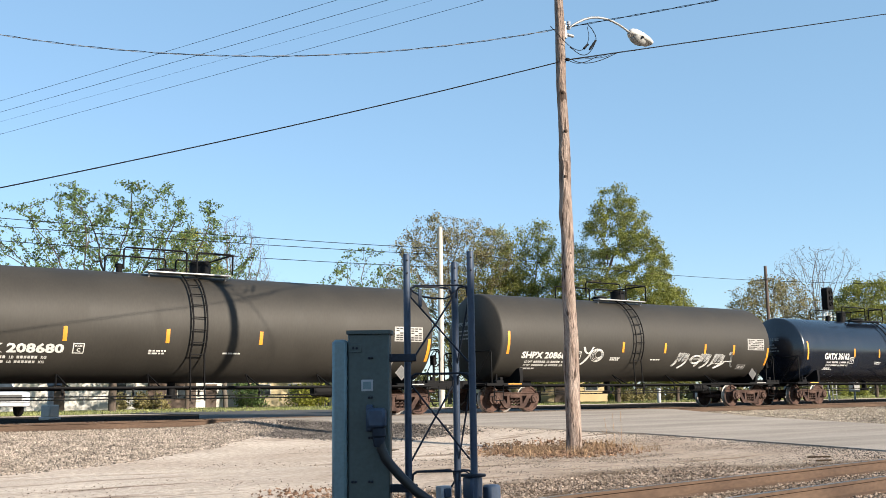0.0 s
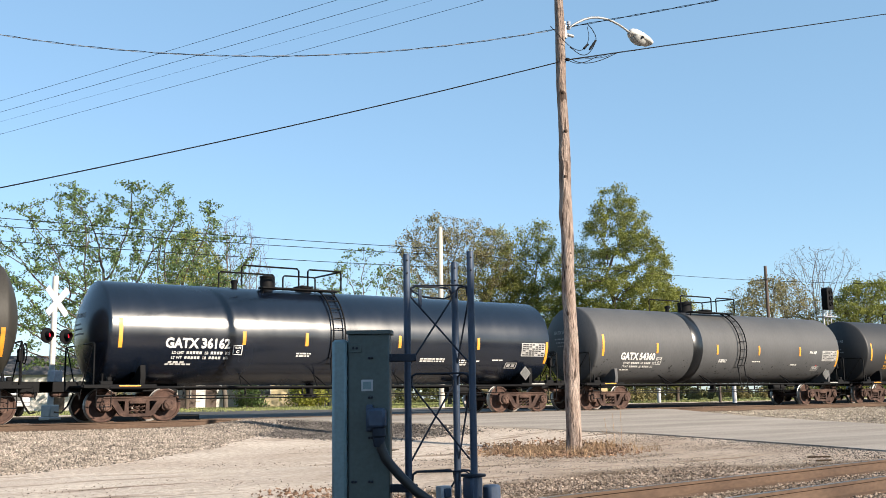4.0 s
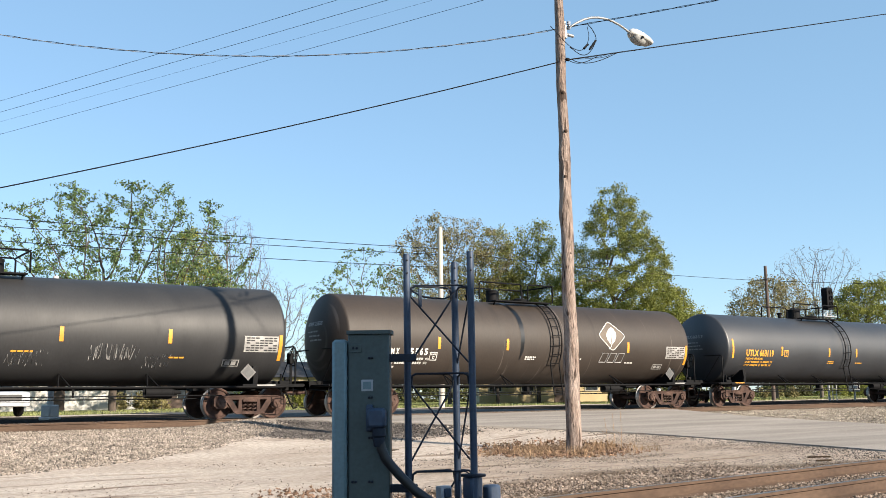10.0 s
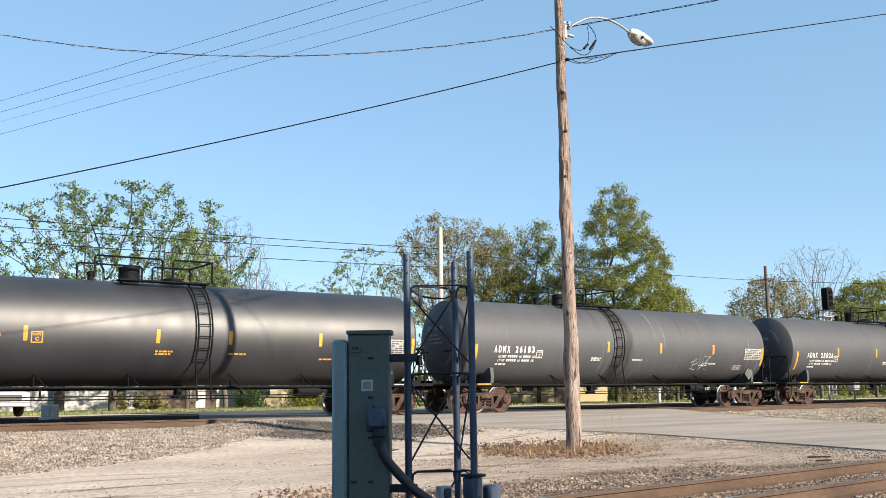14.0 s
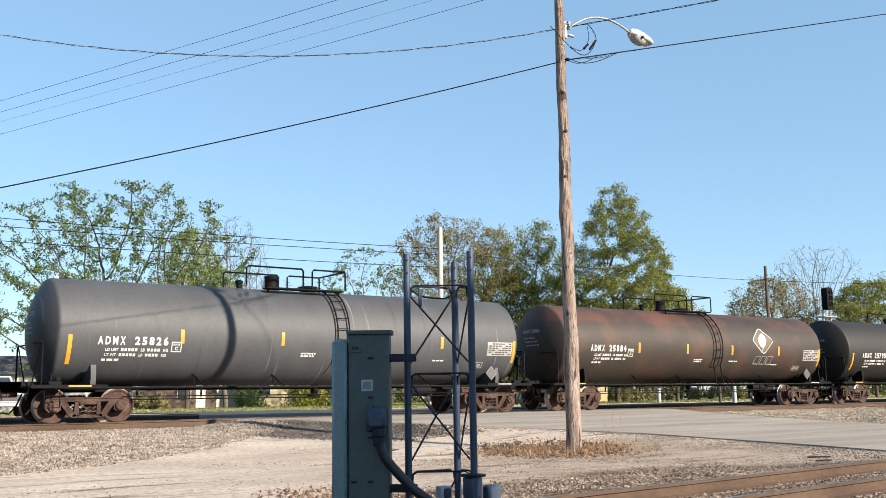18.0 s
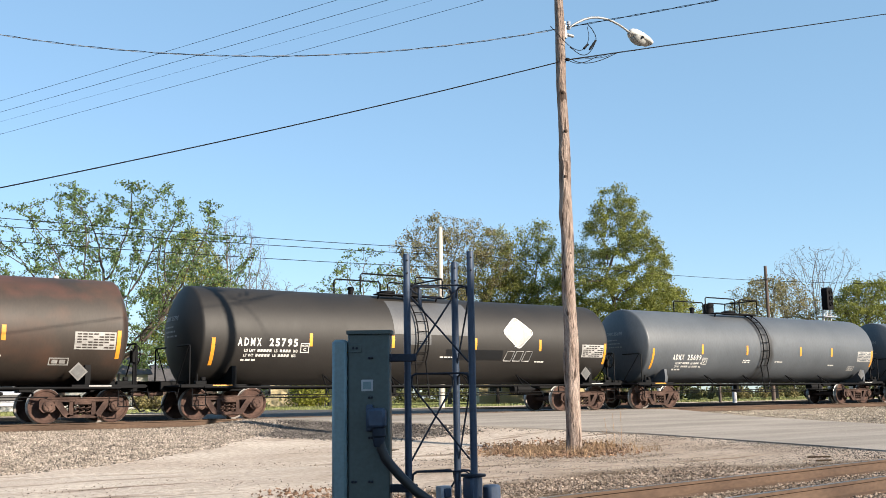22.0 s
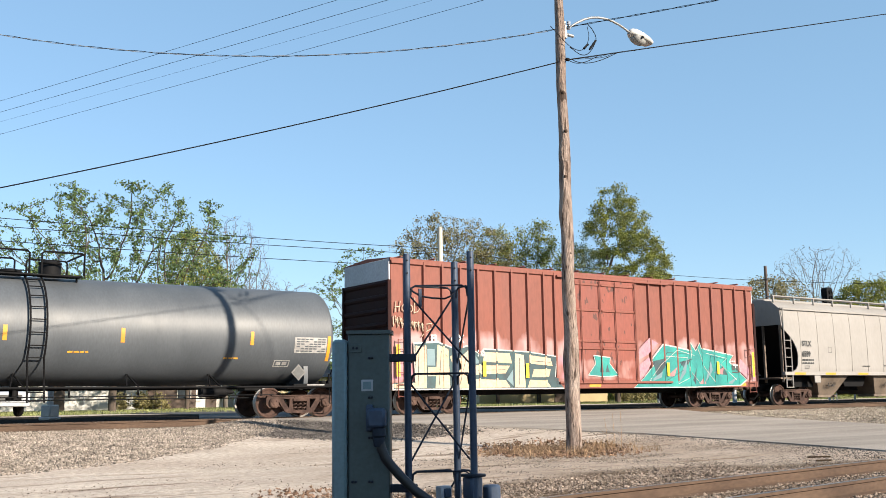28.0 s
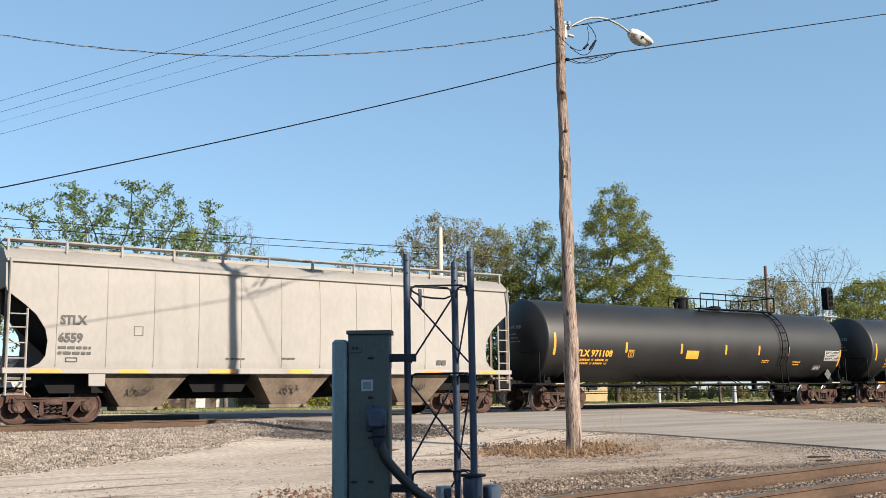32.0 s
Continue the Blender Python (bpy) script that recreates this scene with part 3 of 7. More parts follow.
def wheel_meshes():
    g = Geo().turn([(0.10, 0.66), (0.10, 0.70), (0.40, 0.735), (0.42, 0.69), (0.457, 0.69), (0.457, 0.70), (0.457, 0.81), (0.435, 0.82), (0.40, 0.81), (0.385, 0.785), (0.20, 0.76), (0.16, 0.80), (0.09, 0.80)], 32, "y")
    g.slot = 1
    g.turn([(0.43, 0.655), (0.485, 0.665), (0.487, 0.685), (0.462, 0.70), (0.459, 0.805), (0.445, 0.812), (0.43, 0.80)], 32, "y", closed=True)
    g.slot = 0
    far = [(x, -y, z) for x, y, z in g.v]
    o = len(g.v)
    g.v += far
    g.f += [tuple(i + o for i in f) for f in g.f]
    g.k += g.k
    g.tube([(0, -0.70, 0), (0, 0.70, 0)], 0.085, 12)
    for s in (-1, 1):
        g.box((0.25, s * 0.752, 0), (0.12, 0.05, 0.06))
        g.tube([(0, s * 0.78, 0), (0, s * 1.04, 0)], 0.075, 10)
    return g.mesh("wheelset", M["wheel"], M["tread"], smooth=35)


def truck_meshes():
    d = {}
    g = Geo()                                        # cast side frame, seen from the side: u along, v up
    # members round the openings
    place = lambda u, v, w: (u, w, v)
    bars = [[(-1.08, 0.66), (-0.62, 0.69), (0.62, 0.69), (1.08, 0.66), (1.12, 0.58), (0.62, 0.57), (-0.62, 0.57), (-1.12, 0.58)],
            [(-1.12, 0.58), (-0.72, 0.58), (-0.70, 0.36), (-0.78, 0.30), (-1.02, 0.30), (-1.12, 0.40)],
            [(0.72, 0.58), (1.12, 0.58), (1.12, 0.40), (1.02, 0.30), (0.78, 0.30), (0.70, 0.36)],
            [(-0.76, 0.57), (-0.56, 0.57), (-0.30, 0.19), (-0.40, 0.15), (-0.50, 0.20)],
            [(0.56, 0.57), (0.76, 0.57), (0.50, 0.20), (0.40, 0.15), (0.30, 0.19)],
            [(-0.40, 0.22), (0.40, 0.22), (0.38, 0.14), (-0.38, 0.14)],
            [(-0.34, 0.58), (-0.25, 0.58), (-0.23, 0.20), (-0.36, 0.20)],
            [(0.25, 0.58), (0.34, 0.58), (0.36, 0.20), (0.23, 0.20)]]
    for b in bars:
        g.slab(b, place, 0.11)
    g.box((0, 0.055, 0.66), (1.9, 0.15, 0.05), ch=0.02)
    for s in (-1, 1):
        g.turn([(0.15, 0.02), (0.15, 0.16), (0.12, 0.19), (0.05, 0.19), (0.05, 0.21)], 16, "y", (s * 0.889, 0, 0.457))
        for k in range(3):
            a = k * 2.094 + 0.5
            g.turn([(0.022, 0.18), (0.022, 0.215)], 6, "y", (s * 0.889 + 0.085 * math.cos(a), 0, 0.457 + 0.085 * math.sin(a)))
        g.slab([(s * 0.889 - 0.17, 0.34), (s * 0.889 + 0.17, 0.34), (s * 0.889 + 0.15, 0.60), (s * 0.889 - 0.15, 0.60)], place, 0.10)
    d["frame"] = g.mesh("side_frame", M["truck"], smooth=30)
    g = Geo()                                        # coil
    pts = [(0.075 * math.cos(a * 0.7), 0.075 * math.sin(a * 0.7), 0.012 * a) for a in range(0, 27)]
    g.tube(pts, 0.019, 5)
    d["coil"] = g.mesh("spring", M["truck"], smooth=60)
    g = Geo().box((0, 0, 0.60), (0.42, 2.2, 0.16), ch=0.03).box((0, 0, 0.70), (0.36, 0.5, 0.1), ch=0.02)
    for s in (-1, 1):
        g.box((0, s * 1.03, 0.54), (0.46, 0.20, 0.10), ch=0.02)
    d["bolster"] = g.mesh("bolster", M["truck"])
    return d


def build_trucks(car, xs, tm, wm):
    for x in xs:
        tr = part("truck", tm["bolster"], None, car, at=pose(x, 0, 0))
        for s in (-1, 1):
            part("side_frame", tm["frame"], None, tr, at=pose(0, s * 0.98, 0, 0, 0, 180 if s < 0 else 0))
            for k in (-0.16, 0.0, 0.16):
                part("spring", tm["coil"], None, tr, at=pose(k, s * 1.02, 0.22))
        for a in (-0.889, 0.889):
            w = part("wheelset", wm, None, tr, at=pose(a, 0, 0.457))
            WHEELS.append((w, a))


WHEELS = []


def on_tank(R, zc, flip=-1):
    """Maps (x, arc height over the middle, lift) to the near side of a tank."""
    def to3(u, v, w):
        a = v / R
        return (u, flip * (R + w) * math.cos(a), zc + (R + w) * math.sin(a))
    return to3


def sticker(g, poly_list, to3, lift=0.006, step=0.25):
    """Flat shapes bent to the surface: list of polygons with any number of corners."""
    for poly in poly_list:
        if len(poly) != 4 or abs(poly[3][1] - poly[0][1]) < 0.1:
            g.add([to3(u, v, lift) for u, v in poly], [tuple(range(len(poly)))])
            continue
        n = max(2, int(abs(poly[3][1] - poly[0][1]) / 0.07))
        a, b, c, d = (Vector(p) for p in poly)
        rows = [(a.lerp(d, i / n), b.lerp(c, i / n)) for i in range(n + 1)]
        g.add([to3(p.x, p.y, lift) for r in rows for p in r], [(2 * i, 2 * i + 1, 2 * i + 3, 2 * i + 2) for i in range(n)])


def words(u, v, w, h, seed):
    """A line of unreadable words as bars."""
    r, x, out = random.Random(seed), 0.0, []
    while x < w - 0.05:
        k = min(r.uniform(0.6, 2.0) * h * 1.6, w - x)
        out.append([(u + x, v), (u + x + k, v), (u + x + k, v + h), (u + x, v + h)])
        x += k + h * 0.6
    return out


def write(g, text, u, v, h, to3, lift=0.010, squeeze=1.0):
    vs, fs, w = letters(text, h)
    g.add([to3(u + a * squeeze, v + b, lift) for a, b in vs], fs)
    return w * squeeze


def frame_rect(u, v, w, h, t):
    return [[(u, v), (u + w, v), (u + w, v + t), (u, v + t)], [(u, v + h - t), (u + w, v + h - t), (u + w, v + h), (u, v + h)],
            [(u, v + t), (u + t, v + t), (u + t, v + h - t), (u, v + h - t)], [(u + w - t, v + t), (u + w, v + t), (u + w, v + h - t), (u + w - t, v + h - t)]]


def capacity(car, head, u, v, w, to3, ink):
    """One line of weights: the words, and bars for the figures."""
    g = Geo()
    h, x = 0.085, u
    for piece in (head, 0.30, "LB", 0.24, "KG"):
        if isinstance(piece, str):
            k = letters(piece, h)[2] * 0.9
            write(g, piece, x, v, h, to3, squeeze=0.9)
        else:
            k = piece * w
            n = max(3, int(k / 0.085))
            for i in range(n):
                a = x + k * i / n
                sticker(g, [[(a, v), (a + k / n * 0.74, v), (a + k / n * 0.74, v + h), (a, v + h)]], to3, 0.01)
        x += k + 0.07
    tagged(part("capacity_line", g, ink, car), kind="stuff")


PAINTS = {}


def tank_car(middle, half, R, zc, col, mark, ink, strips, ladder, label, opt=()):
    """A tank car. half: from the middle to the end strips; strips: the places of the small ones; opt: what sets it apart."""
    car = thing("tank_car", pose(middle, TRACK_Y, 0), label, "tank car", "cars of the train")
    CARS[car] = middle
    shell, rough, spec = col
    cyl = half + 0.18
    key = (shell, rough)
    if key not in PAINTS:
        PAINTS[key] = paint("tank_paint", shell, rough, spec=spec)
    look_of = PAINTS[key]
    if "chips" in opt or "streaks" in opt or "stain" in opt or "rust" in opt:
        look_of = paint("tank_paint", shell, rough, spec=spec)
        if "streaks" in opt:
            mix_in(look_of, tuple(c * 2.2 + 0.04 for c in shell), patches(1.0, 0.66, 0.74, (7.0, 0.25, 0.25), 2), 0.8)
            mix_in(look_of, tuple(c * 0.5 for c in shell), patches(1.0, 0.62, 0.75, (3.0, 0.3, 0.3), 3), 0.6)
        if "stain" in opt:
            mix_in(look_of, (0.022, 0.020, 0.019), patches(1.5, 0.30, 0.55, (1.5, 0.5, 0.5), 4, "X", (ladder - 0.6, ladder - 0.15, ladder + 0.5, ladder + 1.3)), 0.9)
        if "chips" in opt:
            mix_in(look_of, (0.012, 0.012, 0.012), patches(7.0, 0.63, 0.65, (1, 1, 1.4), 3, "Z", (1.0, 1.2, 1.9, 2.2)), 0.9)
        if "rust" in opt:
            mix_in(look_of, (0.085, 0.045, 0.030), patches(0.8, 0.46, 0.66, (1, 1, 1), 6), 0.8)
            mix_in(look_of, (0.15, 0.058, 0.040), patches(0.7, 0.40, 0.60, (1, 1, 1), 5, "Z", (2.7, 3.4, 4.1, 4.4)), 0.45)
    # barrel with elliptical heads and weld rings
    kn, edge = 0.12, radians(33)
    crown = (R - kn + kn * math.sin(edge)) / math.sin(edge)
    head = [(R - kn + kn * math.cos(a), kn * math.sin(a)) for a in np.linspace(0.0, math.pi / 2 - edge, 6)]
    r0, x0 = head[-1]
    head += [(crown * math.sin(a), x0 + crown * (math.cos(a) - math.cos(edge))) for a in np.linspace(edge, 0.01, 9)[1:]]
    prof = [(r, -cyl - x) for r, x in head[::-1]] + [(R, x) for x in np.linspace(-cyl, cyl, 9)[1:-1]] + [(r, cyl + x) for r, x in head]
    tank = part("tank", Geo().turn(prof, 56, "x", (0, 0, zc)), look_of, car, smooth=50)
    to3 = on_tank(R, zc)
    far_x = -cyl - x0 + crown * math.cos(edge)
    on_head = lambda u, v, w: (far_x - math.sqrt(crown ** 2 - u * u - v * v) - w, -u, zc + v)
    g = Geo()
    write(g, mark[4], -0.55, 0.42, 0.13, on_head, 0.006, squeeze=1.0 / letters(mark[4], 0.13)[2])
    for k in range(3):
        sticker(g, words(-0.45 + 0.1 * k, 0.20 - 0.14 * k, 0.7, 0.05, 7 + k), on_head)
    tagged(part("head_lettering", g, M["head_ink"], car), kind="stuff")
    # reflectors
    for s in (-1, 1):
        g = Geo()
        lo, hi = ((1.50 - zc, 2.36 - zc) if mark[4].startswith("ADMX") else (2.02 - zc, 2.84 - zc)) if s < 0 else (1.68 - zc, 2.48 - zc)
        pts = [(s * half - 0.055 + (0.12 if s > 0 else 0.05), lo + (hi - lo) * i / 5) for i in range(6)]
        for i in range(5):
            g.add([to3(pts[i][0] + a, pts[i + k][1], 0.006) for a, k in ((0, 0), (0.11, 0), (0.11, 1), (0, 1))], [(0, 1, 2, 3)])
        part("reflector", g, M["yellow"], car)
    for x in strips:
        g = Geo()
        sticker(g, [[(x - 0.055, 2.16 - zc), (x + 0.055, 2.16 - zc), (x + 0.055, 2.56 - zc), (x - 0.055, 2.56 - zc)]], to3)
        part("reflector", g, M["yellow"], car)
    # reporting mark and data
    g = Geo()
    mu, mend, mv, mh, mtext = mark
    w = mend - mu
    if mtext.startswith("ADMX"):
        for k, ch in enumerate(mtext):
            if ch != " ":
                cw, slot = letters(ch, mh)[2], w / (len(mtext) - 0.3)
                write(g, ch, mu + slot * k + max(0.0, (slot * 0.66 - cw) / 2), mv - zc, mh, to3, squeeze=min(1.0, slot * 0.72 / cw))
    else:
        write(g, mtext, mu, mv - zc, mh, to3, squeeze=w / letters(mtext, mh)[2])
    part("reporting_mark", g, ink, car)
    amber = ink is M["amber"]
    v = mv - zc - 0.19
    if "slogan" in opt:
        g = Geo()
        write(g, "THE TANK CAR PEOPLE", mu, v + 0.03, 0.085, to3, squeeze=w * 0.62 / letters("THE TANK CAR PEOPLE", 0.085)[2])
        part("slogan", g, ink, car)
        v -= 0.15 if opt[-1] != "tight" else 0.12
    for i, head in enumerate(("LD LMT", "LT WT")):
        capacity(car, head, mu + (0.0 if amber else 0.22), v - 0.15 * i, w * (0.95 if amber else 0.82), to3, ink)
    if not amber:
        g = Geo()
        sticker(g, words(mu + 0.16, v - 0.30, w * 0.28, 0.07, 3), to3)
        tagged(part("capacity_line", g, ink, car), kind="stuff")
    # plate square: past the first reflector on the amber cars
    su, sv = mu + w + 0.10, mv - zc - 0.20
    if amber or R > 1.55:
        su, sv = max([x + 0.14 for x in strips if mu + w - 0.1 < x < mu + w + 0.8] + [mu + w + 0.22]), mv - zc - 0.02
    g = Geo()
    sticker(g, frame_rect(su, sv, 0.30, 0.30, 0.028), to3)
    write(g, "C", su + 0.105, sv + 0.06, 0.10, to3)
    write(g, "PLATE", su + 0.055, sv + 0.195, 0.055, to3, squeeze=0.19 / letters("PLATE", 0.055)[2])
    part("class_square", g, ink, car)
    # data table near the far end
    g = Geo()
    tu, tv = (half - 1.06, 1.95 - zc) if R < 1.6 else (half - 1.25, 2.37 - zc)
    sticker(g, [[(tu, tv), (tu + 1.10, tv), (tu + 1.10, tv + 0.48), (tu, tv + 0.48)]], to3, 0.005)
    panel = part("data_panel", g, M["white_faded"], car)
    g = Geo()
    for r in range(6):
        for c in range(7):
            if (r * 7 + c * 3 + int(abs(middle))) % 5:
                sticker(g, [[(tu + 0.06 + c * 0.145, tv + 0.035 + r * 0.073), (tu + 0.18 + c * 0.145, tv + 0.035 + r * 0.073), (tu + 0.18 + c * 0.145, tv + 0.075 + r * 0.073), (tu + 0.06 + c * 0.145, tv + 0.075 + r * 0.073)]], to3, 0.008)
    tagged(part("print", g, PAINTS[key], panel), kind="stuff")
    g = Geo()
    sticker(g, frame_rect(half - 1.66, 1.46 - zc, 0.52, 0.24, 0.03), to3)
    sticker(g, [[(half - 1.58, 1.52 - zc), (half - 1.43, 1.52 - zc), (half - 1.43, 1.64 - zc), (half - 1.58, 1.64 - zc)], [(half - 1.38, 1.52 - zc), (half - 1.23, 1.52 - zc), (half - 1.23, 1.64 - zc), (half - 1.38, 1.64 - zc)]], to3)
    part("stencil", g, M["white_faded"], car)
    for k, (wu, wv, ww) in enumerate(((half - 3.3, 1.72, 0.5), (ladder + 0.8, 1.85, 0.55), (ladder - 1.4, 1.9, 0.5), (ladder - 1.4, 1.82, 0.45))):
        g = Geo()
        sticker(g, words(wu, wv - zc, ww, 0.05, 5 + k), to3)
        tagged(part("stencil_line", g, ink, car), kind="stuff")
    # side rail pipe, brackets
    part("grab_pipe", Geo().tube([(-half - 0.2, -1.50, 0.93), (half + 0.2, -1.50, 0.93)], 0.035, 8), M["black"], car)
    part("grab_pipe", Geo().tube([(-half - 0.2, 1.50, 0.93), (half + 0.2, 1.50, 0.93)], 0.035, 8), M["black"], car)
    for x in (-3.9, -1.4, 1.6, 4.0):
        g = Geo()
        yy = -math.sqrt(max(R * R - (1.32 - zc) ** 2, 0.01))
        for d in (-0.17, 0.17):
            g.tube([(x + d, -1.50, 0.93), (x, yy + 0.02, 1.32)], 0.022, 6)
        part("bracket", g, M["black"], car)
    # stub sills, bolster saddles, platforms and couplers
    tc = 7.05 * half / 7.75
    for s in (-1, 1):
        sill = Geo().box((s * (half - 0.2), 0, 0.98), (3.9, 0.50, 0.30), ch=0.02)
        part("stub_sill", sill, M["black"], car)
        g = Geo()
        for q in (-0.07,):
            prof2 = [(-1.46, 0.98), (-1.50, 1.20), (-1.46, 1.55), (-1.30, 1.62 - 0.1), (-0.9, 1.24), (0, 1.05), (0.9, 1.24), (1.30, 1.52), (1.46, 1.55), (1.50, 1.20), (1.46, 0.98)]
            g.slab([(a, b) for a, b in prof2], lambda u, v, w, q=q: (s * tc + q + w, u, v), 0.14)
        g.box((s * tc, 0, 0.92), (0.9, 2.9, 0.08), ch=0.01)
        part("saddle", g, M["black"] if "grey_saddle" not in opt else PAINTS[key], car)
        g = Geo().box((s * (half + 0.45), 0, 0.97), (1.0, 2.9, 0.06), ch=0.01)
        g.box((s * (half - 0.1), -1.42, 0.97), (2.0, 0.14, 0.10), ch=0.01)
        part("platform", g, M["black"], car)
        g = Geo()
        ex = s * (half + 0.63)
        g.tube([(ex, -1.42, 1.0), (ex, -1.42, 2.08), (ex, -1.38, 2.13), (ex, -1.30, 2.15), (ex, 1.30, 2.15), (ex, 1.38, 2.13), (ex, 1.42, 2.08), (ex, 1.42, 1.0)], 0.024, 6)
        for y in (-1, 1):
            g.tube([(ex, y * 1.30, 2.13), (ex, y * 0.35, 1.0)], 0.018, 6)
        part("end_railing", g, M["black"], car)
        g = Geo()
        e = s * (half + 0.95)
        g.box((e + s * 0.12, 0, 0.86), (0.30, 0.34, 0.30), ch=0.03).box((e + s * 0.32, 0.03 * s, 0.84), (0.24, 0.26, 0.28), ch=0.06)
        part("coupler", g, M["truck"], car)
        g = Geo().tube([(e - s * 0.1, -0.35, 0.80), (e + s * 0.05, -0.36, 0.45), (e + s * 0.2, -0.30, 0.27), (e + s * 0.36, -0.22, 0.30)], 0.025, 6)
        part("air_hose", g, M["rubber"], car)
        g = Geo()
        for zz in (0.42, 0.72):
            g.tube([(s * (half + 0.55), -1.45, zz), (s * (half + 0.15), -1.45, zz)], 0.015, 5)
        for xx in (half + 0.15, half + 0.55):
            g.tube([(s * xx, -1.45, 0.42), (s * xx, -1.45, 0.97)], 0.015, 5)
        part("step", g, M["black"], car)
    # hand brake on the end platform
    g = Geo()
    bx = half + 0.80
    ringp = [(bx, -0.95 + 0.27 * math.cos(a), 1.85 + 0.27 * math.sin(a)) for a in np.linspace(0, 2 * math.pi, 19)]
    g.tube(ringp, 0.018, 5)
    for a in (0.5, 1.76, 3.0, 4.27, 5.5):
        g.tube([(bx, -0.95, 1.85), (bx, -0.95 + 0.26 * math.cos(a), 1.85 + 0.26 * math.sin(a))], 0.014, 4)
    part("brake_wheel", g, M["black"], car)
    part("brake_stand", Geo().tube([(bx - 0.08, -0.95, 1.0), (bx - 0.08, -0.95, 1.9)], 0.04, 6).box((bx - 0.1, -0.95, 1.8), (0.14, 0.22, 0.34), ch=0.02), M["black"], car)
    # valves on the corner of the platform, lift lever, air line under the side
    for s in (-1, 1):
        e = s * (half + 0.28)
        g = Geo().box((e, -1.36, 1.06), (0.34, 0.16, 0.12), ch=0.02).box((e + 0.08, -1.36, 1.17), (0.13, 0.13, 0.12), ch=0.02).tube([(e - 0.10, -1.36, 1.10), (e - 0.10, -1.36, 1.32)], 0.03, 8)
        part("valve_block", g, M["black"], car)
        g = Geo().tube([(s * (half + 0.95), -1.46, 0.90), (s * (half + 1.0), -1.46, 0.62), (s * (half + 1.02), -1.40, 0.80), (s * (half + 1.05), -0.3, 0.86)], 0.014, 5)
        part("lift_lever", g, M["black"], car)
        g = Geo()
        sticker(g, [[(s * (half - 0.35) - 0.3, 0.95), (s * (half - 0.35) + 0.3, 0.95), (s * (half - 0.35) + 0.3, 1.0), (s * (half - 0.35) - 0.3, 1.0)]], lambda u, v, w: (u, -1.49 - w, v), 0.006)
        part("edge_stripe", g, M["yellow"] if s < 0 else M["white_faded"], car)
    line = part("air_line", Geo().tube([(-half + 1.6, -1.15, 0.70), (half - 1.6, -1.15, 0.70)], 0.016, 5), M["black"], car)
    for k in range(7):
        x = -half + 2.0 + (2 * half - 4.0) * k / 6
        part("hanger", Geo().box((x, -1.15, 0.82), (0.05, 0.03, 0.30)), M["black"], line)
    # brake gear under the tank
    part("brake_cylinder", Geo().turn([(0.05, -0.5), (0.16, -0.48), (0.17, 0.3), (0.10, 0.34), (0.04, 0.6)], 14, "x", (half - 3.2, -0.5, 0.80)), M["black"], car)
    part("brake_rod", Geo().tube([(-half + 1.2, -0.35, 0.62), (half - 1.2, -0.35, 0.62)], 0.018, 5), M["black"], car)
    part("outlet", Geo().turn([(0.20, 0.62), (0.20, 0.70), (0.12, 0.74), (0.12, 1.1)], 14, "z", (ladder - 0.2, 0, 0)), M["black"], car)
    # ladder bent to the tank
    lad = Geo()
    path = [(-1.58, 0.55)] + [(-(R + 0.10) * math.cos(a), zc + (R + 0.10) * math.sin(a)) for a in np.linspace(-0.5, 1.32, 14)]
    for d in (-0.21, 0.21):
        lad.tube([(ladder + d, y, z) for y, z in path], 0.026, 6)
    part_l = part("ladder", lad, M["black"], car)
    for i in range(10):
        t = i / 9
        if t < 0.2:
            y, z = -1.56, 0.60 + t * 2.0
        else:
            a = -0.55 + (t - 0.2) / 0.8 * 1.55
            y, z = -(R + 0.10) * math.cos(a), zc + (R + 0.10) * math.sin(a)
        part("rung", Geo().tube([(ladder - 0.21, y, z), (ladder + 0.21, y, z)], 0.016, 5), M["black"], part_l)
    # top platform, railing, manway, valves
    top = zc + R
    px0, px1 = (ladder - 2.3, ladder + 0.40) if "long_top" not in opt else (ladder - 4.6, ladder + 0.4)
    if "dome_far" in opt:
        px0, px1 = ladder - 1.3, ladder + 1.25
    for y in (-0.72, 0.72):
        g = Geo()
        g.box(((px0 + px1) / 2, y, top - 0.02), (px1 - px0, 0.38, 0.05), ch=0.01)
        for x in (px0 + 0.1, px1 - 0.1):
            g.tube([(x, y, top - 0.05), (x, y * 0.9, top - 0.25)], 0.03, 6)
        plat = part("top_platform", g, M["galv"] if R > 1.55 else M["black"], car)
    g = Geo()
    n = 3 if "long_top" not in opt else 7
    hz = top + 0.62
    for y in (-0.88, 0.88):
        for k in range(2 if "long_top" not in opt else 1):
            a, b = (px0 - 0.7, (px0 + px1) / 2 - 0.12) if k == 0 else ((px0 + px1) / 2 + 0.2, px1 + 0.05)
            if "long_top" in opt:
                a, b = px0, px1
            g.tube([(a, y, top), (a, y, hz - 0.06), (a + 0.06, y, hz), (b - 0.06, y, hz), (b, y, hz - 0.06), (b, y, top)], 0.028, 6)
            if "long_top" in opt:
                for x in np.linspace(a, b, n)[1:-1]:
                    g.tube([(x, y, top), (x, y, hz)], 0.02, 6)
    g.tube([(px1 + 0.05, -0.88, hz), (px1 + 0.05, 0.88, hz)], 0.028, 6)
    part("railing", g, M["black"], plat)
    mx = ladder - 0.45
    if "long_top" in opt:
        mx = px0 + 1.9
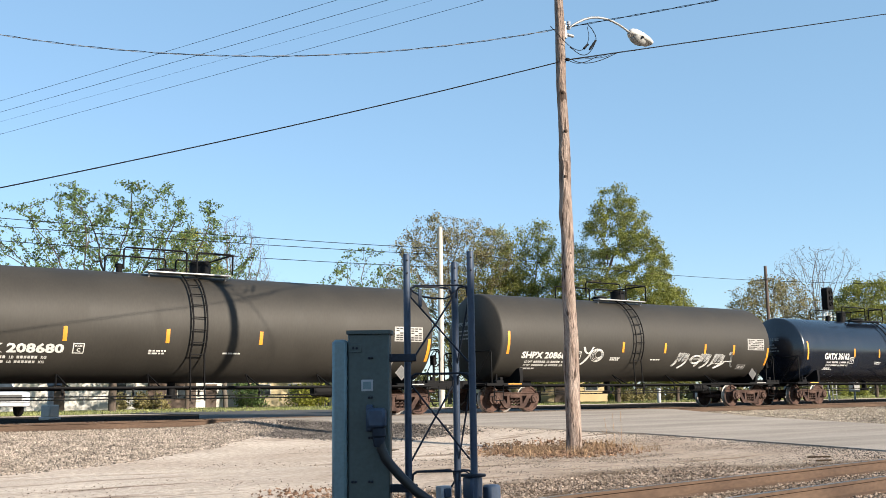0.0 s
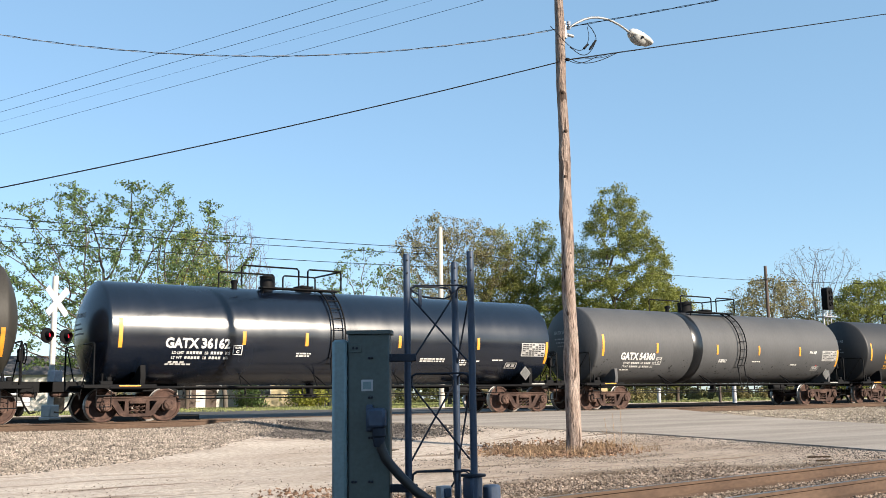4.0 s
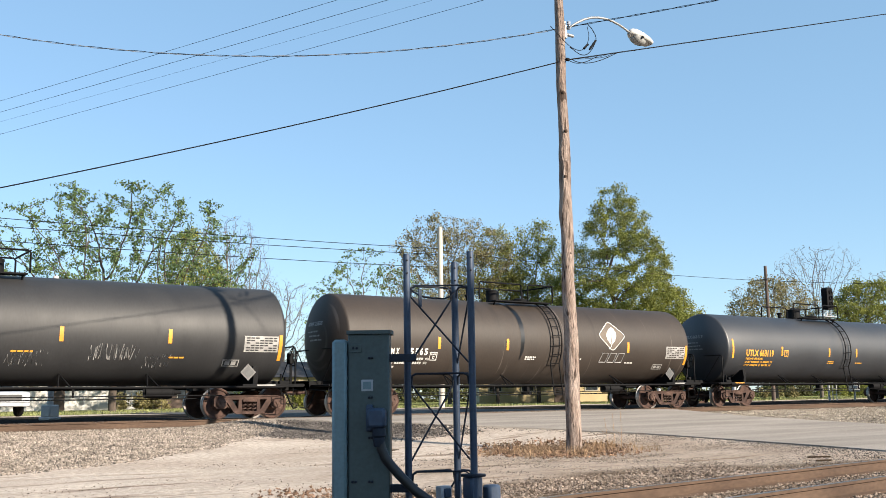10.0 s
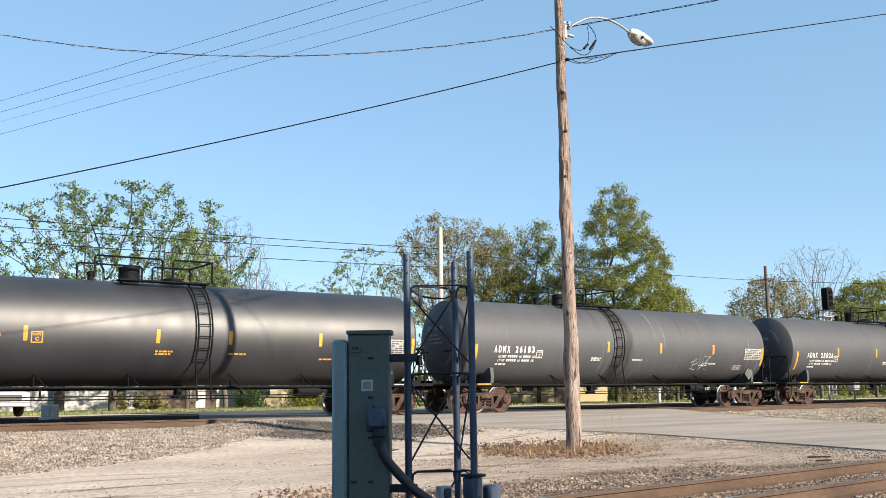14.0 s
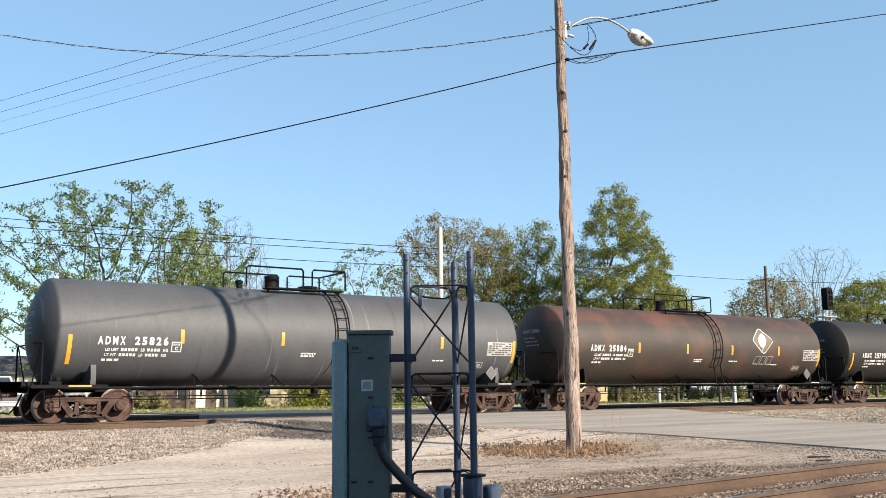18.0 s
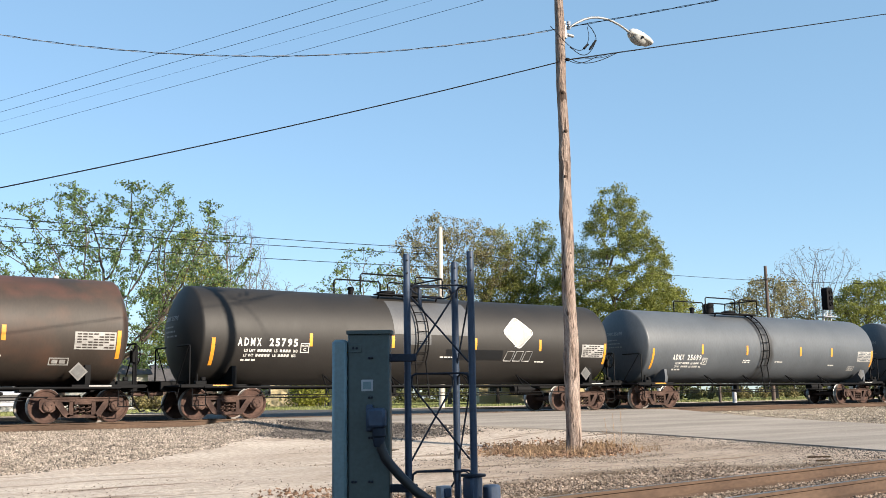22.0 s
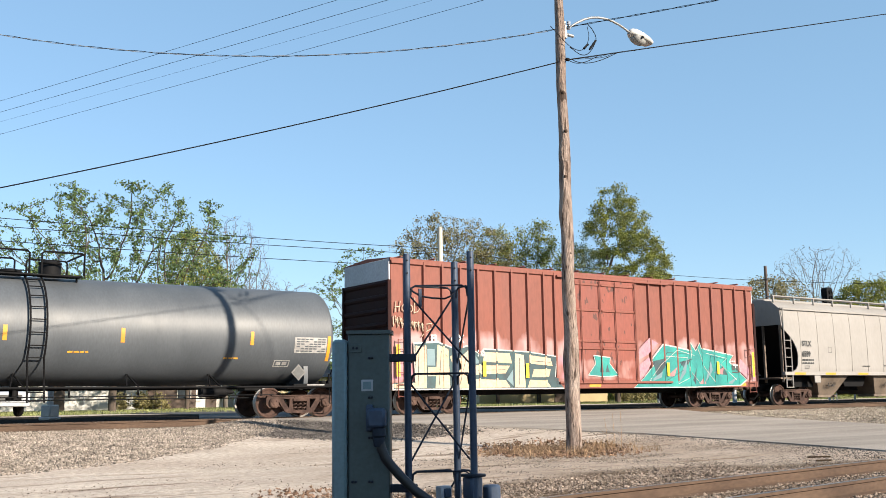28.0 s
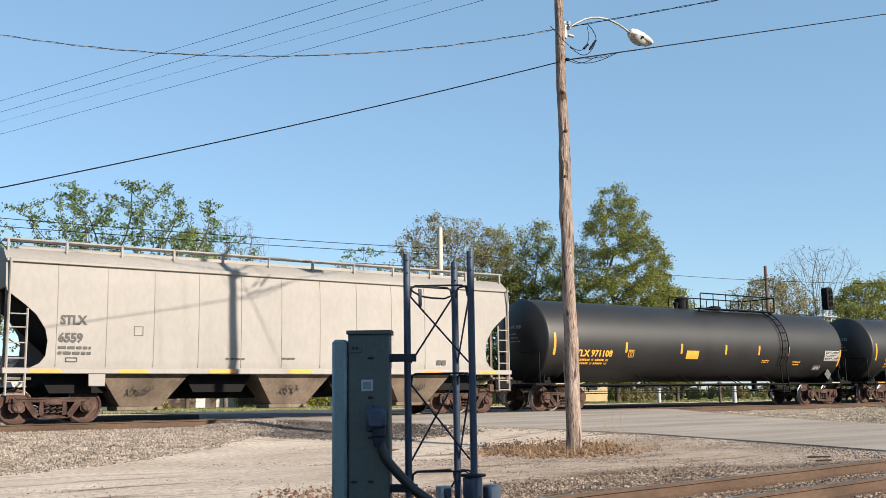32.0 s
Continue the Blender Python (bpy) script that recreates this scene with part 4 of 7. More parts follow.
    g = Geo().turn([(0.26, top - 0.12), (0.26, top + 0.10), (0.31, top + 0.10), (0.31, top + 0.16), (0.16, top + 0.20), (0.02, top + 0.21)], 20, "z", (mx, 0, 0))
    g.tube([(mx - 0.36, 0, top + 0.12), (mx + 0.36, 0, top + 0.19)], 0.02, 6)
    part("manway", g, M["black"], car)
    vx = ladder - 1.75
    if "dome_far" in opt:
        vx = ladder + 0.60
    if "long_top" in opt:
        vx = px0 - 0.2
    big = 0.30 if "big_dome" in opt else 0.22
    g = Geo().turn([(big, top - 0.15), (big, top + 0.34), (big * 0.93, top + 0.38), (big * 1.04, top + 0.38), (big * 1.04, top + 0.44), (big * 0.6, top + 0.47)], 20, "z", (vx, 0, 0))
    part("valve_dome", g, M["black"], car)
    part("vent_valve", Geo().turn([(0.09, top - 0.1), (0.09, top + 0.15), (0.12, top + 0.16), (0.12, top + 0.24), (0.05, top + 0.27)], 12, "z", (px0 - 0.55, 0, 0)), M["black"], car)
    # placard holder by the far end, faint marks on the head
    g = Geo()
    cx, cz = half - 0.95, 1.36
    g.slab([(-0.25, 0), (0, -0.25), (0.25, 0), (0, 0.25)], lambda u, v, w: (cx + u, -1.50 - w, cz + v), 0.015)
    pl = part("placard", g, M["placard"], car, "dusty grey placard holder")
    part("placard_mark", Geo().slab([(-0.19, 0), (0, -0.19), (0.19, 0), (0, 0.19)], lambda u, v, w: (cx + u, -1.52 - w, cz + v), 0.004), M["placard_face"], pl)
    build_trucks(car, (-tc, tc), TM, WM)
    return car, to3, tank


def box_car(middle):
    """A tall ribbed box car with sliding plug doors and sprayed paint on its side."""
    car = thing("box_car", pose(middle, TRACK_Y, 0), "red ribbed steel box car with teal and cream spray paint", "box car", "cars of the train")
    CARS[car] = middle
    L, W, z0, z1 = 9.3, 1.52, 0.80, 5.12
    g = Geo()
    g.box((0, 0, (z0 + z1) / 2), (2 * L, 2 * W - 0.10, z1 - z0), ch=0.02)
    body = part("body", g, M["box_side"], car)
    # end wall: ribs in maroon with a pale panel at the top
    for s in (-1, 1):
        g = Geo().box((s * (L + 0.02), 0, 2.6), (0.05, 2 * W - 0.14, 3.6))
        ew = part("end_wall", g, M["box_dark"], car, "corrugated maroon end wall")
        for z in np.arange(1.1, 4.4, 0.46):
            part("end_rib", Geo().turn([(0.10, -W + 0.16), (0.10, W - 0.16)], 8, "y", (s * (L + 0.02), 0, z)), M["box_dark"], ew)
        for y in (-W + 0.06, W - 0.06):
            part("corner_post", Geo().box((s * (L + 0.05), y, 2.6), (0.14, 0.10, 3.6), ch=0.01), M["box_dark"], ew)
        part("end_panel", Geo().box((s * (L + 0.025), 0, 4.75), (0.06, 2 * W - 0.14, 0.70), ch=0.01), M["box_white"], car, "pale grey upper panel of the end")
    part("roof", Geo().slab([(-W - 0.01, 5.05), (W + 0.01, 5.05), (W + 0.01, 5.13), (0, 5.24), (-W - 0.01, 5.13)], lambda u, v, w: (-L - 0.03 + w, u, v), 2 * L + 0.06), M["box_red"], car)
    for x in np.linspace(-L + 0.6, L - 0.6, 14):
        part("roof_rib", Geo().box((x, 0, 5.235), (0.09, 2.5, 0.05), ch=0.015), M["box_red"], car)
    ribs = [-8.75 + 0.755 * i for i in range(9)] + [-2.18] + [2.04 + 0.755 * i for i in range(10)]
    rib = Geo().slab([(-0.07, 0), (0.07, 0), (0.035, 0.086), (-0.035, 0.086)], lambda u, v, w: (u, -v, w), z1 - z0 - 0.36).mesh("rib", M["box_red"])
    for x in ribs:
        part("rib", rib, None, car, at=pose(x, -W + 0.05, z0 + 0.28))
        part("rib", rib, None, car, at=pose(-x, W - 0.05, z0 + 0.28, 0, 0, 180))
    for zc, h in ((5.02, 0.16), (0.92, 0.24)):
        part("side_sill", Geo().box((0, -W + 0.02, zc), (2 * L, 0.08, h), ch=0.015), M["box_red"], car)
    # doors
    for x0, x1 in ((-1.68, 0.09), (0.11, 1.98)):
        d = part("door", Geo().box(((x0 + x1) / 2, -W - 0.01, 2.92), (x1 - x0, 0.07, 3.92), ch=0.015), M["box_door"], car, "plug door with rust patches")
        for z in (1.05, 2.29, 2.56, 3.72, 4.7):
            part("door_rib", Geo().box(((x0 + x1) / 2, -W - 0.06, z), (x1 - x0 - 0.06, 0.05, 0.09), ch=0.015), M["box_red"], d)
        for x in (x0 + 0.73, x1 - 0.08):
            part("lock_rod", Geo().tube([(x, -W - 0.10, 1.0), (x, -W - 0.10, 4.85)], 0.022, 6), M["box_red"], d)
    for z in (1.02, 4.93):
        part("door_track", Geo().box((0.9, -W - 0.05, z), (6.0, 0.09, 0.08), ch=0.01), M["box_red"], car)
    # ladder and reflectors at the corners
    for x in (-L + 0.42, L - 0.42):
        lad = Geo()
        for d in (-0.22, 0.22):
            lad.tube([(x + d, -W - 0.09, 0.55), (x + d, -W - 0.09, 2.45)], 0.018, 5)
        lo = part("ladder", lad, M["box_red"], car)
        for z in (0.6, 0.98, 1.36, 1.74, 2.12, 2.42):
            part("rung", Geo().tube([(x - 0.22, -W - 0.09, z), (x + 0.22, -W - 0.09, z)], 0.014, 5), M["box_red"], lo)
    flat = lambda u, v, w: (u, -W - w, v)
    tape = lambda u, v, w: (u, -W - 0.012 - w, v)
    for x, z in ((-9.09, 1.75), (-5.56, 1.5), (-3.63, 1.45), (3.68, 1.53), (6.7, 1.6), (9.0, 1.75)):
        g = Geo()
        hh = 0.52 if abs(x) > 8 else 0.26
        sticker(g, [[(x - 0.07, z - hh), (x + 0.07, z - hh), (x + 0.07, z + hh), (x - 0.07, z + hh)]], tape, 0.065)
        part("reflector", g, M["yellow_bright"], car)
    for x in (-6.0, -0.3, 4.2, 8.2):
        g = Geo()
        sticker(g, [[(x - 0.3, 0.86), (x + 0.3, 0.86), (x + 0.3, 0.98), (x - 0.3, 0.98)]], tape, 0.012)
        part("reflector", g, M["yellow"], car)
    spray(car, W, ribs)
    g = Geo()
    part("mark_square", Geo().slab([(7.55, 1.35), (8.15, 1.35), (8.15, 1.75), (7.55, 1.75)], flat, 0.026), M["white"], car)
    write(g, "FL", -7.76, 2.38, 0.25, flat, 0.034)
    write(g, "OX", -6.93, 2.40, 0.25, flat, 0.034)
    write(g, "51 20", -6.2, 1.94, 0.22, flat, 0.034)
    sticker(g, words(7.3, 1.85, 0.6, 0.06, 4) + words(7.3, 1.7, 0.6, 0.06, 7), flat, 0.004)
    tagged(part("lettering", g, M["white"], car), kind="stuff")
    g = Geo()
    for u in (7.60, 7.88):
        sticker(g, [[(u, 1.5), (u + 0.22, 1.5), (u + 0.22, 1.70), (u, 1.70)]], flat, 0.034)
    sticker(g, [[(7.60, 1.39), (8.10, 1.39), (8.10, 1.45), (7.60, 1.45)]], flat, 0.034)
    tagged(part("lettering", g, M["dark_text"], car), kind="stuff")
    under_frame(car, L)
    build_trucks(car, (-7.35, 7.0), TM, WM)
    return car


def under_frame(car, L):
    part("centre_sill", Geo().box((0, 0, 0.80), (2 * L + 0.2, 0.45, 0.36), ch=0.02), M["black"], car)
    for s in (-1, 1):
        e = s * (L + 0.2)
        g = Geo().box((e + s * 0.2, 0, 0.86), (0.6, 0.34, 0.30), ch=0.04).box((e + s * 0.58, 0.03 * s, 0.84), (0.24, 0.26, 0.28), ch=0.06)
        part("coupler", g, M["truck"], car)
        g = Geo().tube([(e, -0.35, 0.80), (e + s * 0.2, -0.36, 0.45), (e + s * 0.4, -0.30, 0.27), (e + s * 0.6, -0.22, 0.30)], 0.025, 6)
        part("air_hose", g, M["rubber"], car)


def spray(car, W, ribs):
    """Sprayed lettering shapes on the side of the box car."""
    def lay(name, polys, m, lift):
        for poly in polys:
            g = Geo()
            sticker(g, [poly], lambda u, v, w: (u, -W - w, v), lift + 0.024)
            part(name, g, m, car)
    r = random.Random(3)
    # teal piece by the far end
    outline = [(1.8, 0.84), (2.33, 1.19), (2.96, 1.71), (2.81, 1.89), (3.5, 2.48), (4.23, 2.40), (5.14, 2.26), (5.08, 2.62), (5.40, 2.26), (5.67, 2.58), (5.74, 2.37), (7.72, 2.11), (7.44, 1.85), (8.52, 1.11), (8.1, 0.90), (5.3, 0.84)]
    cx, cy = 5.1, 1.5
    lay("graffiti", [[(cx + (u - cx) * 1.022, cy + (v - cy) * 1.06) for u, v in outline]], M["spray_white"], 0.002)
    lay("graffiti", [outline], M["teal"], 0.003)
    dark = [[(2.86, 1.84), (3.52, 1.96), (3.57, 1.67), (3.07, 1.12)], [(4.39, 1.82), (5.2, 1.97), (4.65, 1.58)], [(5.16, 1.11), (5.41, 1.59), (5.32, 0.92)], [(7.05, 1.7), (7.33, 1.31), (6.6, 1.35)]]
    lay("graffiti", dark, M["spray_dark"], 0.0045)
    lay("graffiti", [[(3.62, 1.25), (4.25, 1.62), (4.05, 1.25)], [(6.45, 1.42), (7.1, 1.62), (7.0, 1.33)], [(5.55, 0.95), (5.8, 1.2), (5.95, 0.95)]], M["pink"], 0.006)
    shade_edge = [[(2.4, 0.95), (3.4, 1.45), (3.3, 1.2)], [(4.2, 0.9), (4.9, 2.05), (4.75, 1.4)], [(5.9, 1.0), (6.3, 1.9), (6.4, 1.5)], [(7.2, 0.95), (8.0, 1.25), (7.6, 0.95)]]
    lay("graffiti", shade_edge, M["box_lid"], 0.0055)
    # fine outlines over the letters
    def lines(runs, m, rad):
        for run in runs:
            part("spray_line", Geo().tube([(u, -W - 0.028, v) for u, v in run], rad, 4), m, car)
    lines([[(2.5, 0.95), (3.3, 1.7), (4.3, 2.3), (5.3, 2.1)], [(3.6, 2.05), (4.9, 2.0), (5.0, 1.2), (4.3, 0.95)], [(5.5, 2.45), (5.9, 1.6), (6.6, 0.95)], [(6.0, 2.2), (7.3, 2.0), (6.9, 1.75), (7.9, 1.1)], [(5.2, 2.5), (5.0, 1.5), (5.6, 0.95)]], M["spray_white"], 0.013)
    lines([[(2.9, 1.3), (3.7, 2.2), (4.9, 2.15), (4.4, 1.6)], [(6.1, 1.1), (6.3, 2.1), (7.2, 1.95)], [(3.4, 1.0), (4.6, 1.5)]], M["spray_dark"], 0.012)
    lay("graffiti", [[(1.95, 1.0), (2.45, 1.35), (2.75, 1.75), (2.65, 2.0), (2.1, 1.7)], [(2.0, 1.85), (2.6, 2.1), (3.2, 2.55), (2.7, 2.75), (2.1, 2.3)], [(8.0, 1.55), (8.7, 1.1), (8.75, 1.6), (8.2, 2.0)]], M["violet"], 0.0015)
    # small piece on the door
    door_piece = [(-0.65, 1.31), (-0.27, 1.72), (-0.36, 2.01), (0.47, 1.94), (0.43, 1.72), (0.87, 1.29), (0.12, 1.25)]
    lay("graffiti", [[(0.1 + (u - 0.1) * 1.08, 1.6 + (v - 1.6) * 1.1) for u, v in door_piece]], M["spray_white"], 0.048)
    lay("graffiti", [door_piece], M["teal"], 0.052)
    lay("graffiti", [[(-0.1, 1.4), (0.0, 1.75), (0.12, 1.4)], [(0.2, 1.4), (0.3, 1.7), (0.42, 1.4)]], M["spray_dark"], 0.056)
    # cream letters by the near end
    big = [(-9.25, 0.84), (-1.9, 0.84), (-2.3, 1.25), (-2.2, 1.95), (-3.55, 2.09), (-4.27, 2.12), (-5.54, 2.16), (-5.69, 1.97), (-6.26, 2.26), (-6.67, 2.12), (-7.49, 2.36), (-8.43, 2.30), (-8.38, 1.07), (-9.25, 1.03)]
    lay("graffiti", [[(-5.5 + (u + 5.5) * 1.012, 1.5 + (v - 1.5) * 1.07) for u, v in big]], M["spray_white"], 0.002)
    lay("graffiti", [big], M["spray_dark"], 0.003)
    blocks = [[(-9.22, 0.86), (-8.4, 0.86), (-8.4, 1.03), (-9.22, 1.0)], [(-8.4, 0.86), (-7.95, 0.86), (-7.95, 2.2), (-8.38, 2.25)], [(-7.9, 1.25), (-7.55, 1.25), (-7.55, 1.55), (-7.9, 1.55)],
              [(-7.6, 0.86), (-7.0, 0.86), (-7.05, 2.15), (-7.5, 2.3)], [(-7.0, 1.9), (-6.75, 1.4), (-6.5, 1.5), (-6.65, 2.05)], [(-6.75, 0.86), (-6.15, 0.86), (-6.2, 2.15), (-6.7, 1.75)],
              [(-6.1, 0.86), (-4.4, 0.86), (-4.6, 1.12), (-5.9, 1.15)], [(-6.0, 1.3), (-4.6, 1.35), (-4.4, 1.62), (-5.9, 1.62)], [(-5.6, 1.75), (-4.3, 1.7), (-4.4, 2.05), (-5.5, 2.08)],
              [(-4.2, 0.86), (-3.7, 0.86), (-3.75, 2.0), (-4.15, 2.05)], [(-3.6, 0.86), (-2.5, 0.86), (-2.7, 1.1), (-3.5, 1.12)], [(-3.5, 1.7), (-2.4, 1.62), (-2.5, 1.9), (-3.5, 2.0)], [(-3.4, 1.22), (-2.6, 1.22), (-2.5, 1.5), (-3.3, 1.5)]]
    for bl in blocks:
        lay("graffiti", [bl], M["cream"], 0.0045)
    lay("graffiti", [[(-7.92, 1.6), (-7.6, 1.6), (-7.62, 2.15), (-7.92, 2.15)], [(-6.1, 1.65), (-5.7, 1.7), (-5.95, 2.0)], [(-4.55, 1.15), (-4.25, 1.5), (-4.25, 0.9)]], M["box_lid"], 0.005)
    lines([[(-8.3, 0.95), (-8.25, 2.1)], [(-7.45, 0.95), (-7.35, 2.1), (-7.1, 1.9)], [(-6.6, 0.95), (-6.3, 1.9)], [(-5.8, 1.45), (-4.6, 1.48)], [(-4.0, 0.95), (-3.95, 1.9)], [(-3.4, 1.8), (-2.5, 1.75)]], M["spray_dark"], 0.012)
    # paint carried over the upright ribs
    def within(poly, u, v):
        hit = False
        for (a, b), (c2, d) in zip(poly, poly[1:] + poly[:1]):
            if (b > v) != (d > v) and u < a + (c2 - a) * (v - b) / (d - b):
                hit = not hit
        return hit

    layers = [(bl, "cream") for bl in blocks] + [(q, "spray_dark") for q in dark] + [(outline, "teal"), (big, "spray_dark")]
    for x in ribs:
        last, start = None, 0
        for i in range(26):
            v = 0.88 + 0.06 * i
            now = next((m for poly, m in layers if within(poly, x, v)), None)
            if now != last:
                if last:
                    part("painted_rib", Geo().box((x, -W - 0.038, (start + v) / 2), (0.066, 0.004, v - start)), M[last], car)
                last, start = now, v
    # tag over the ladder
    tag = lambda run, rad, n: part("graffiti", Geo().tube(run, rad, n), M["tag"], car)
    bow = [(0.5 + 0.40 * math.cos(a), 0.48 + 0.46 * math.sin(a)) for a in np.linspace(0.4, 6.9, 14)]
    aitch = ([(0.0, -0.15), (0.06, 0.6), (0.12, 1.35)], [(0.05, 0.55), (0.4, 0.62), (0.75, 0.60)], [(0.62, 0.0), (0.72, 0.8), (0.86, 1.45)])
    dee = ([(0.12, -0.2), (0.18, 0.8), (0.24, 2.0)], [(0.2, 1.25), (0.8, 1.0), (1.05, 0.5), (0.7, 0.05), (0.1, -0.1)])
    for o, forms in ((0.0, aitch), (1.0, (bow,)), (2.0, (bow, [(0.3, 0.2), (0.5, 0.5)])), (3.0, dee)):
        for form in forms:
            tag([(-9.16 + 0.24 * (o + a), -W - 0.004, 3.36 + 0.24 * b) for a, b in form], 0.019, 5)
    for i in range(8):
        o = -9.24 + 0.165 * i
        tag([(o, -W - 0.004, 3.20 - 0.03 * i), (o + 0.02, -W - 0.004, 2.86 - 0.02 * i), (o + 0.10, -W - 0.004, 3.04 - 0.02 * i), (o + 0.05 + r.uniform(0, 0.1), -W - 0.004, 3.16 - 0.03 * i + r.uniform(0, 0.1)), (o + 0.17, -W - 0.004, 2.94 - 0.03 * i), (o + 0.22, -W - 0.004, 3.12 - 0.03 * i)], 0.021, 5)
    tag([(-8.05, -W - 0.004, 2.95), (-7.72, -W - 0.004, 3.0), (-7.66, -W - 0.004, 2.85), (-7.95, -W - 0.004, 2.72), (-8.12, -W - 0.004, 2.55)], 0.020, 5)
    tag([(-8.9, -W - 0.004, 2.95), (-8.2, -W - 0.004, 3.02)], 0.018, 5)


def hopper_car(middle):
    car = thing("hopper_car", pose(middle, TRACK_Y, 0), "cream covered hopper car with curved sides and dusty bays", "hopper car", "cars of the train")
    CARS[car] = middle
    L, W = 8.37, 1.52
    # body section: upright sides, sloping eaves, roof
    sect = [(-W + 0.03, 1.42), (-W, 1.6), (-W - 0.02, 2.6), (-W, 3.8), (-W + 0.06, 4.28), (-1.05, 4.62), (-0.5, 4.70), (0.5, 4.70), (1.05, 4.62), (W - 0.06, 4.28), (W, 3.8), (W + 0.02, 2.6), (W, 1.6), (W - 0.03, 1.42)]
    # side walls end in a curve where the bay slopes in
    g = Geo()
    n = len(sect)

    def inset(z):
        """How far the end slope lies in from the end at height z."""
        return float(np.interp(z, (1.42, 1.58, 1.77, 2.16, 2.47, 2.85, 3.11, 3.45, 3.62), (0.62, 0.92, 1.06, 1.10, 1.03, 0.79, 0.49, 0.04, 0.0)))
    zs = [1.42, 1.5, 1.58, 1.68, 1.77, 1.9, 2.03, 2.16, 2.3, 2.47, 2.65, 2.85, 3.0, 3.11, 3.28, 3.45, 3.62, 3.8, 4.05, 4.28]
    for side in (-1, 1):
        vs, fs = [], []
        for z in zs:
            y = side * float(np.interp(z, (1.42, 1.6, 2.6, 3.8, 4.28), (W - 0.03, W, W + 0.02, W, W - 0.06)))
            e = L - inset(z)
            vs += [(-e, y, z), (e, y, z), (-e, y - side * 0.04, z), (e, y - side * 0.04, z)]
        for i in range(len(zs) - 1):
            a, b = i * 4, i * 4 + 4
            fs += [(a, a + 1, b + 1, b), (a + 2, a + 3, b + 3, b + 2), (a, a + 2, b + 2, b), (a + 1, a + 3, b + 3, b + 1)]
        part("side_sheet", Geo().add(vs, fs), M["hopper"], car)
    g = Geo().slab([(-W + 0.06, 4.28), (-1.05, 4.62), (-0.5, 4.70), (0.5, 4.70), (1.05, 4.62), (W - 0.06, 4.28)], lambda u, v, w: (-L + w, u, v), 2 * L)
    part("roof", g, M["hopper"], car)
    part("roof_lip", Geo().box((0, -W + 0.01, 4.26), (2 * L, 0.07, 0.10), ch=0.015), M["hopper"], car)
    part("side_sill", Geo().box((0, -W + 0.0, 1.38), (2 * L, 0.16, 0.16), ch=0.02), M["hopper"], car)
    part("side_sill", Geo().box((0, W, 1.38), (2 * L, 0.16, 0.16), ch=0.02), M["hopper"], car)
    for x in (-7.3, -5.0, -2.4, 0.1, 2.5, 5.0, 7.3):
        g = Geo()
        sticker(g, [[(x - 0.4, 1.33), (x + 0.4, 1.33), (x + 0.4, 1.43), (x - 0.4, 1.43)]], lambda u, v, w: (u, -W - 0.08 - w, v), 0.006)
        part("reflector", g, M["yellow"], car)
    for s in (-1, 1):
        # end wall above, slope sheet running down and in
        part("end_sheet", Geo().box((s * (L - 0.03), 0, 3.92), (0.05, 2 * W - 0.1, 0.75)), M["hopper"], car)
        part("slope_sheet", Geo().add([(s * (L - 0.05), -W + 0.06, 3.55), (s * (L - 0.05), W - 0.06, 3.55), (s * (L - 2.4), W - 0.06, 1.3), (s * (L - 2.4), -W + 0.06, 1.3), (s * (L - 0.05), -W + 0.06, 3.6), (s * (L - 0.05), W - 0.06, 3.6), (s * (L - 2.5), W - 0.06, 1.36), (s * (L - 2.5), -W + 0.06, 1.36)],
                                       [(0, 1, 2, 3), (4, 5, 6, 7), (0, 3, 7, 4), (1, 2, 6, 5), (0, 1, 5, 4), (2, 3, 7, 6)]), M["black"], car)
        g = Geo()
        for y in (-W + 0.12, W - 0.12, -0.5, 0.5):
            g.box((s * (L - 0.08), y, 2.3), (0.09, 0.09, 2.6))
        part("end_post", g, M["hopper_bay"], car)
        part("end_platform", Geo().box((s * (L - 0.3), 0, 1.18), (0.9, 2.9, 0.07), ch=0.01), M["hopper_bay"], car)
        # ladder
        lad = Geo()
        x0 = s * (L - 0.1)
        for d in (0, -s * 0.46):
            top = 4.3 if d == 0 else 3.0
            lad.tube([(x0 + d, -W - 0.05, 0.75), (x0 + d, -W - 0.05, top)], 0.03, 5)
        lo = part("ladder", lad, M["hopper"], car)
        for z in (0.78, 1.1, 1.7, 2.1, 2.5, 2.85):
            part("rung", Geo().tube([(x0, -W - 0.05, z), (x0 - s * 0.46, -W - 0.05, z)], 0.018, 5), M["hopper"], lo)
    # bays
    for x in (-4.58, 0.0, 4.58):
        g = Geo()
        top, bot = 1.42, 0.6
        vs = [(x - 1.28, -top, 1.34), (x + 1.28, -top, 1.34), (x + 1.28, top, 1.34), (x - 1.28, top, 1.34), (x - 0.58, -bot - 0.4, 0.42), (x + 0.58, -bot - 0.4, 0.42), (x + 0.58, bot + 0.4, 0.42), (x - 0.58, bot + 0.4, 0.42)]
        g.add(vs, [(0, 1, 5, 4), (1, 2, 6, 5), (2, 3, 7, 6), (3, 0, 4, 7), (4, 5, 6, 7), (0, 3, 2, 1)])
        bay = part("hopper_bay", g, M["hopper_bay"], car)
        g = Geo().box((x, -0.55, 0.36), (1.3, 0.9, 0.12), ch=0.015).box((x + 0.5, -1.1, 0.36), (0.16, 0.14, 0.10), ch=0.02)
        part("outlet_gate", g, M["hopper_bay"], bay)
        g = Geo()
        r = random.Random(int(x * 10))
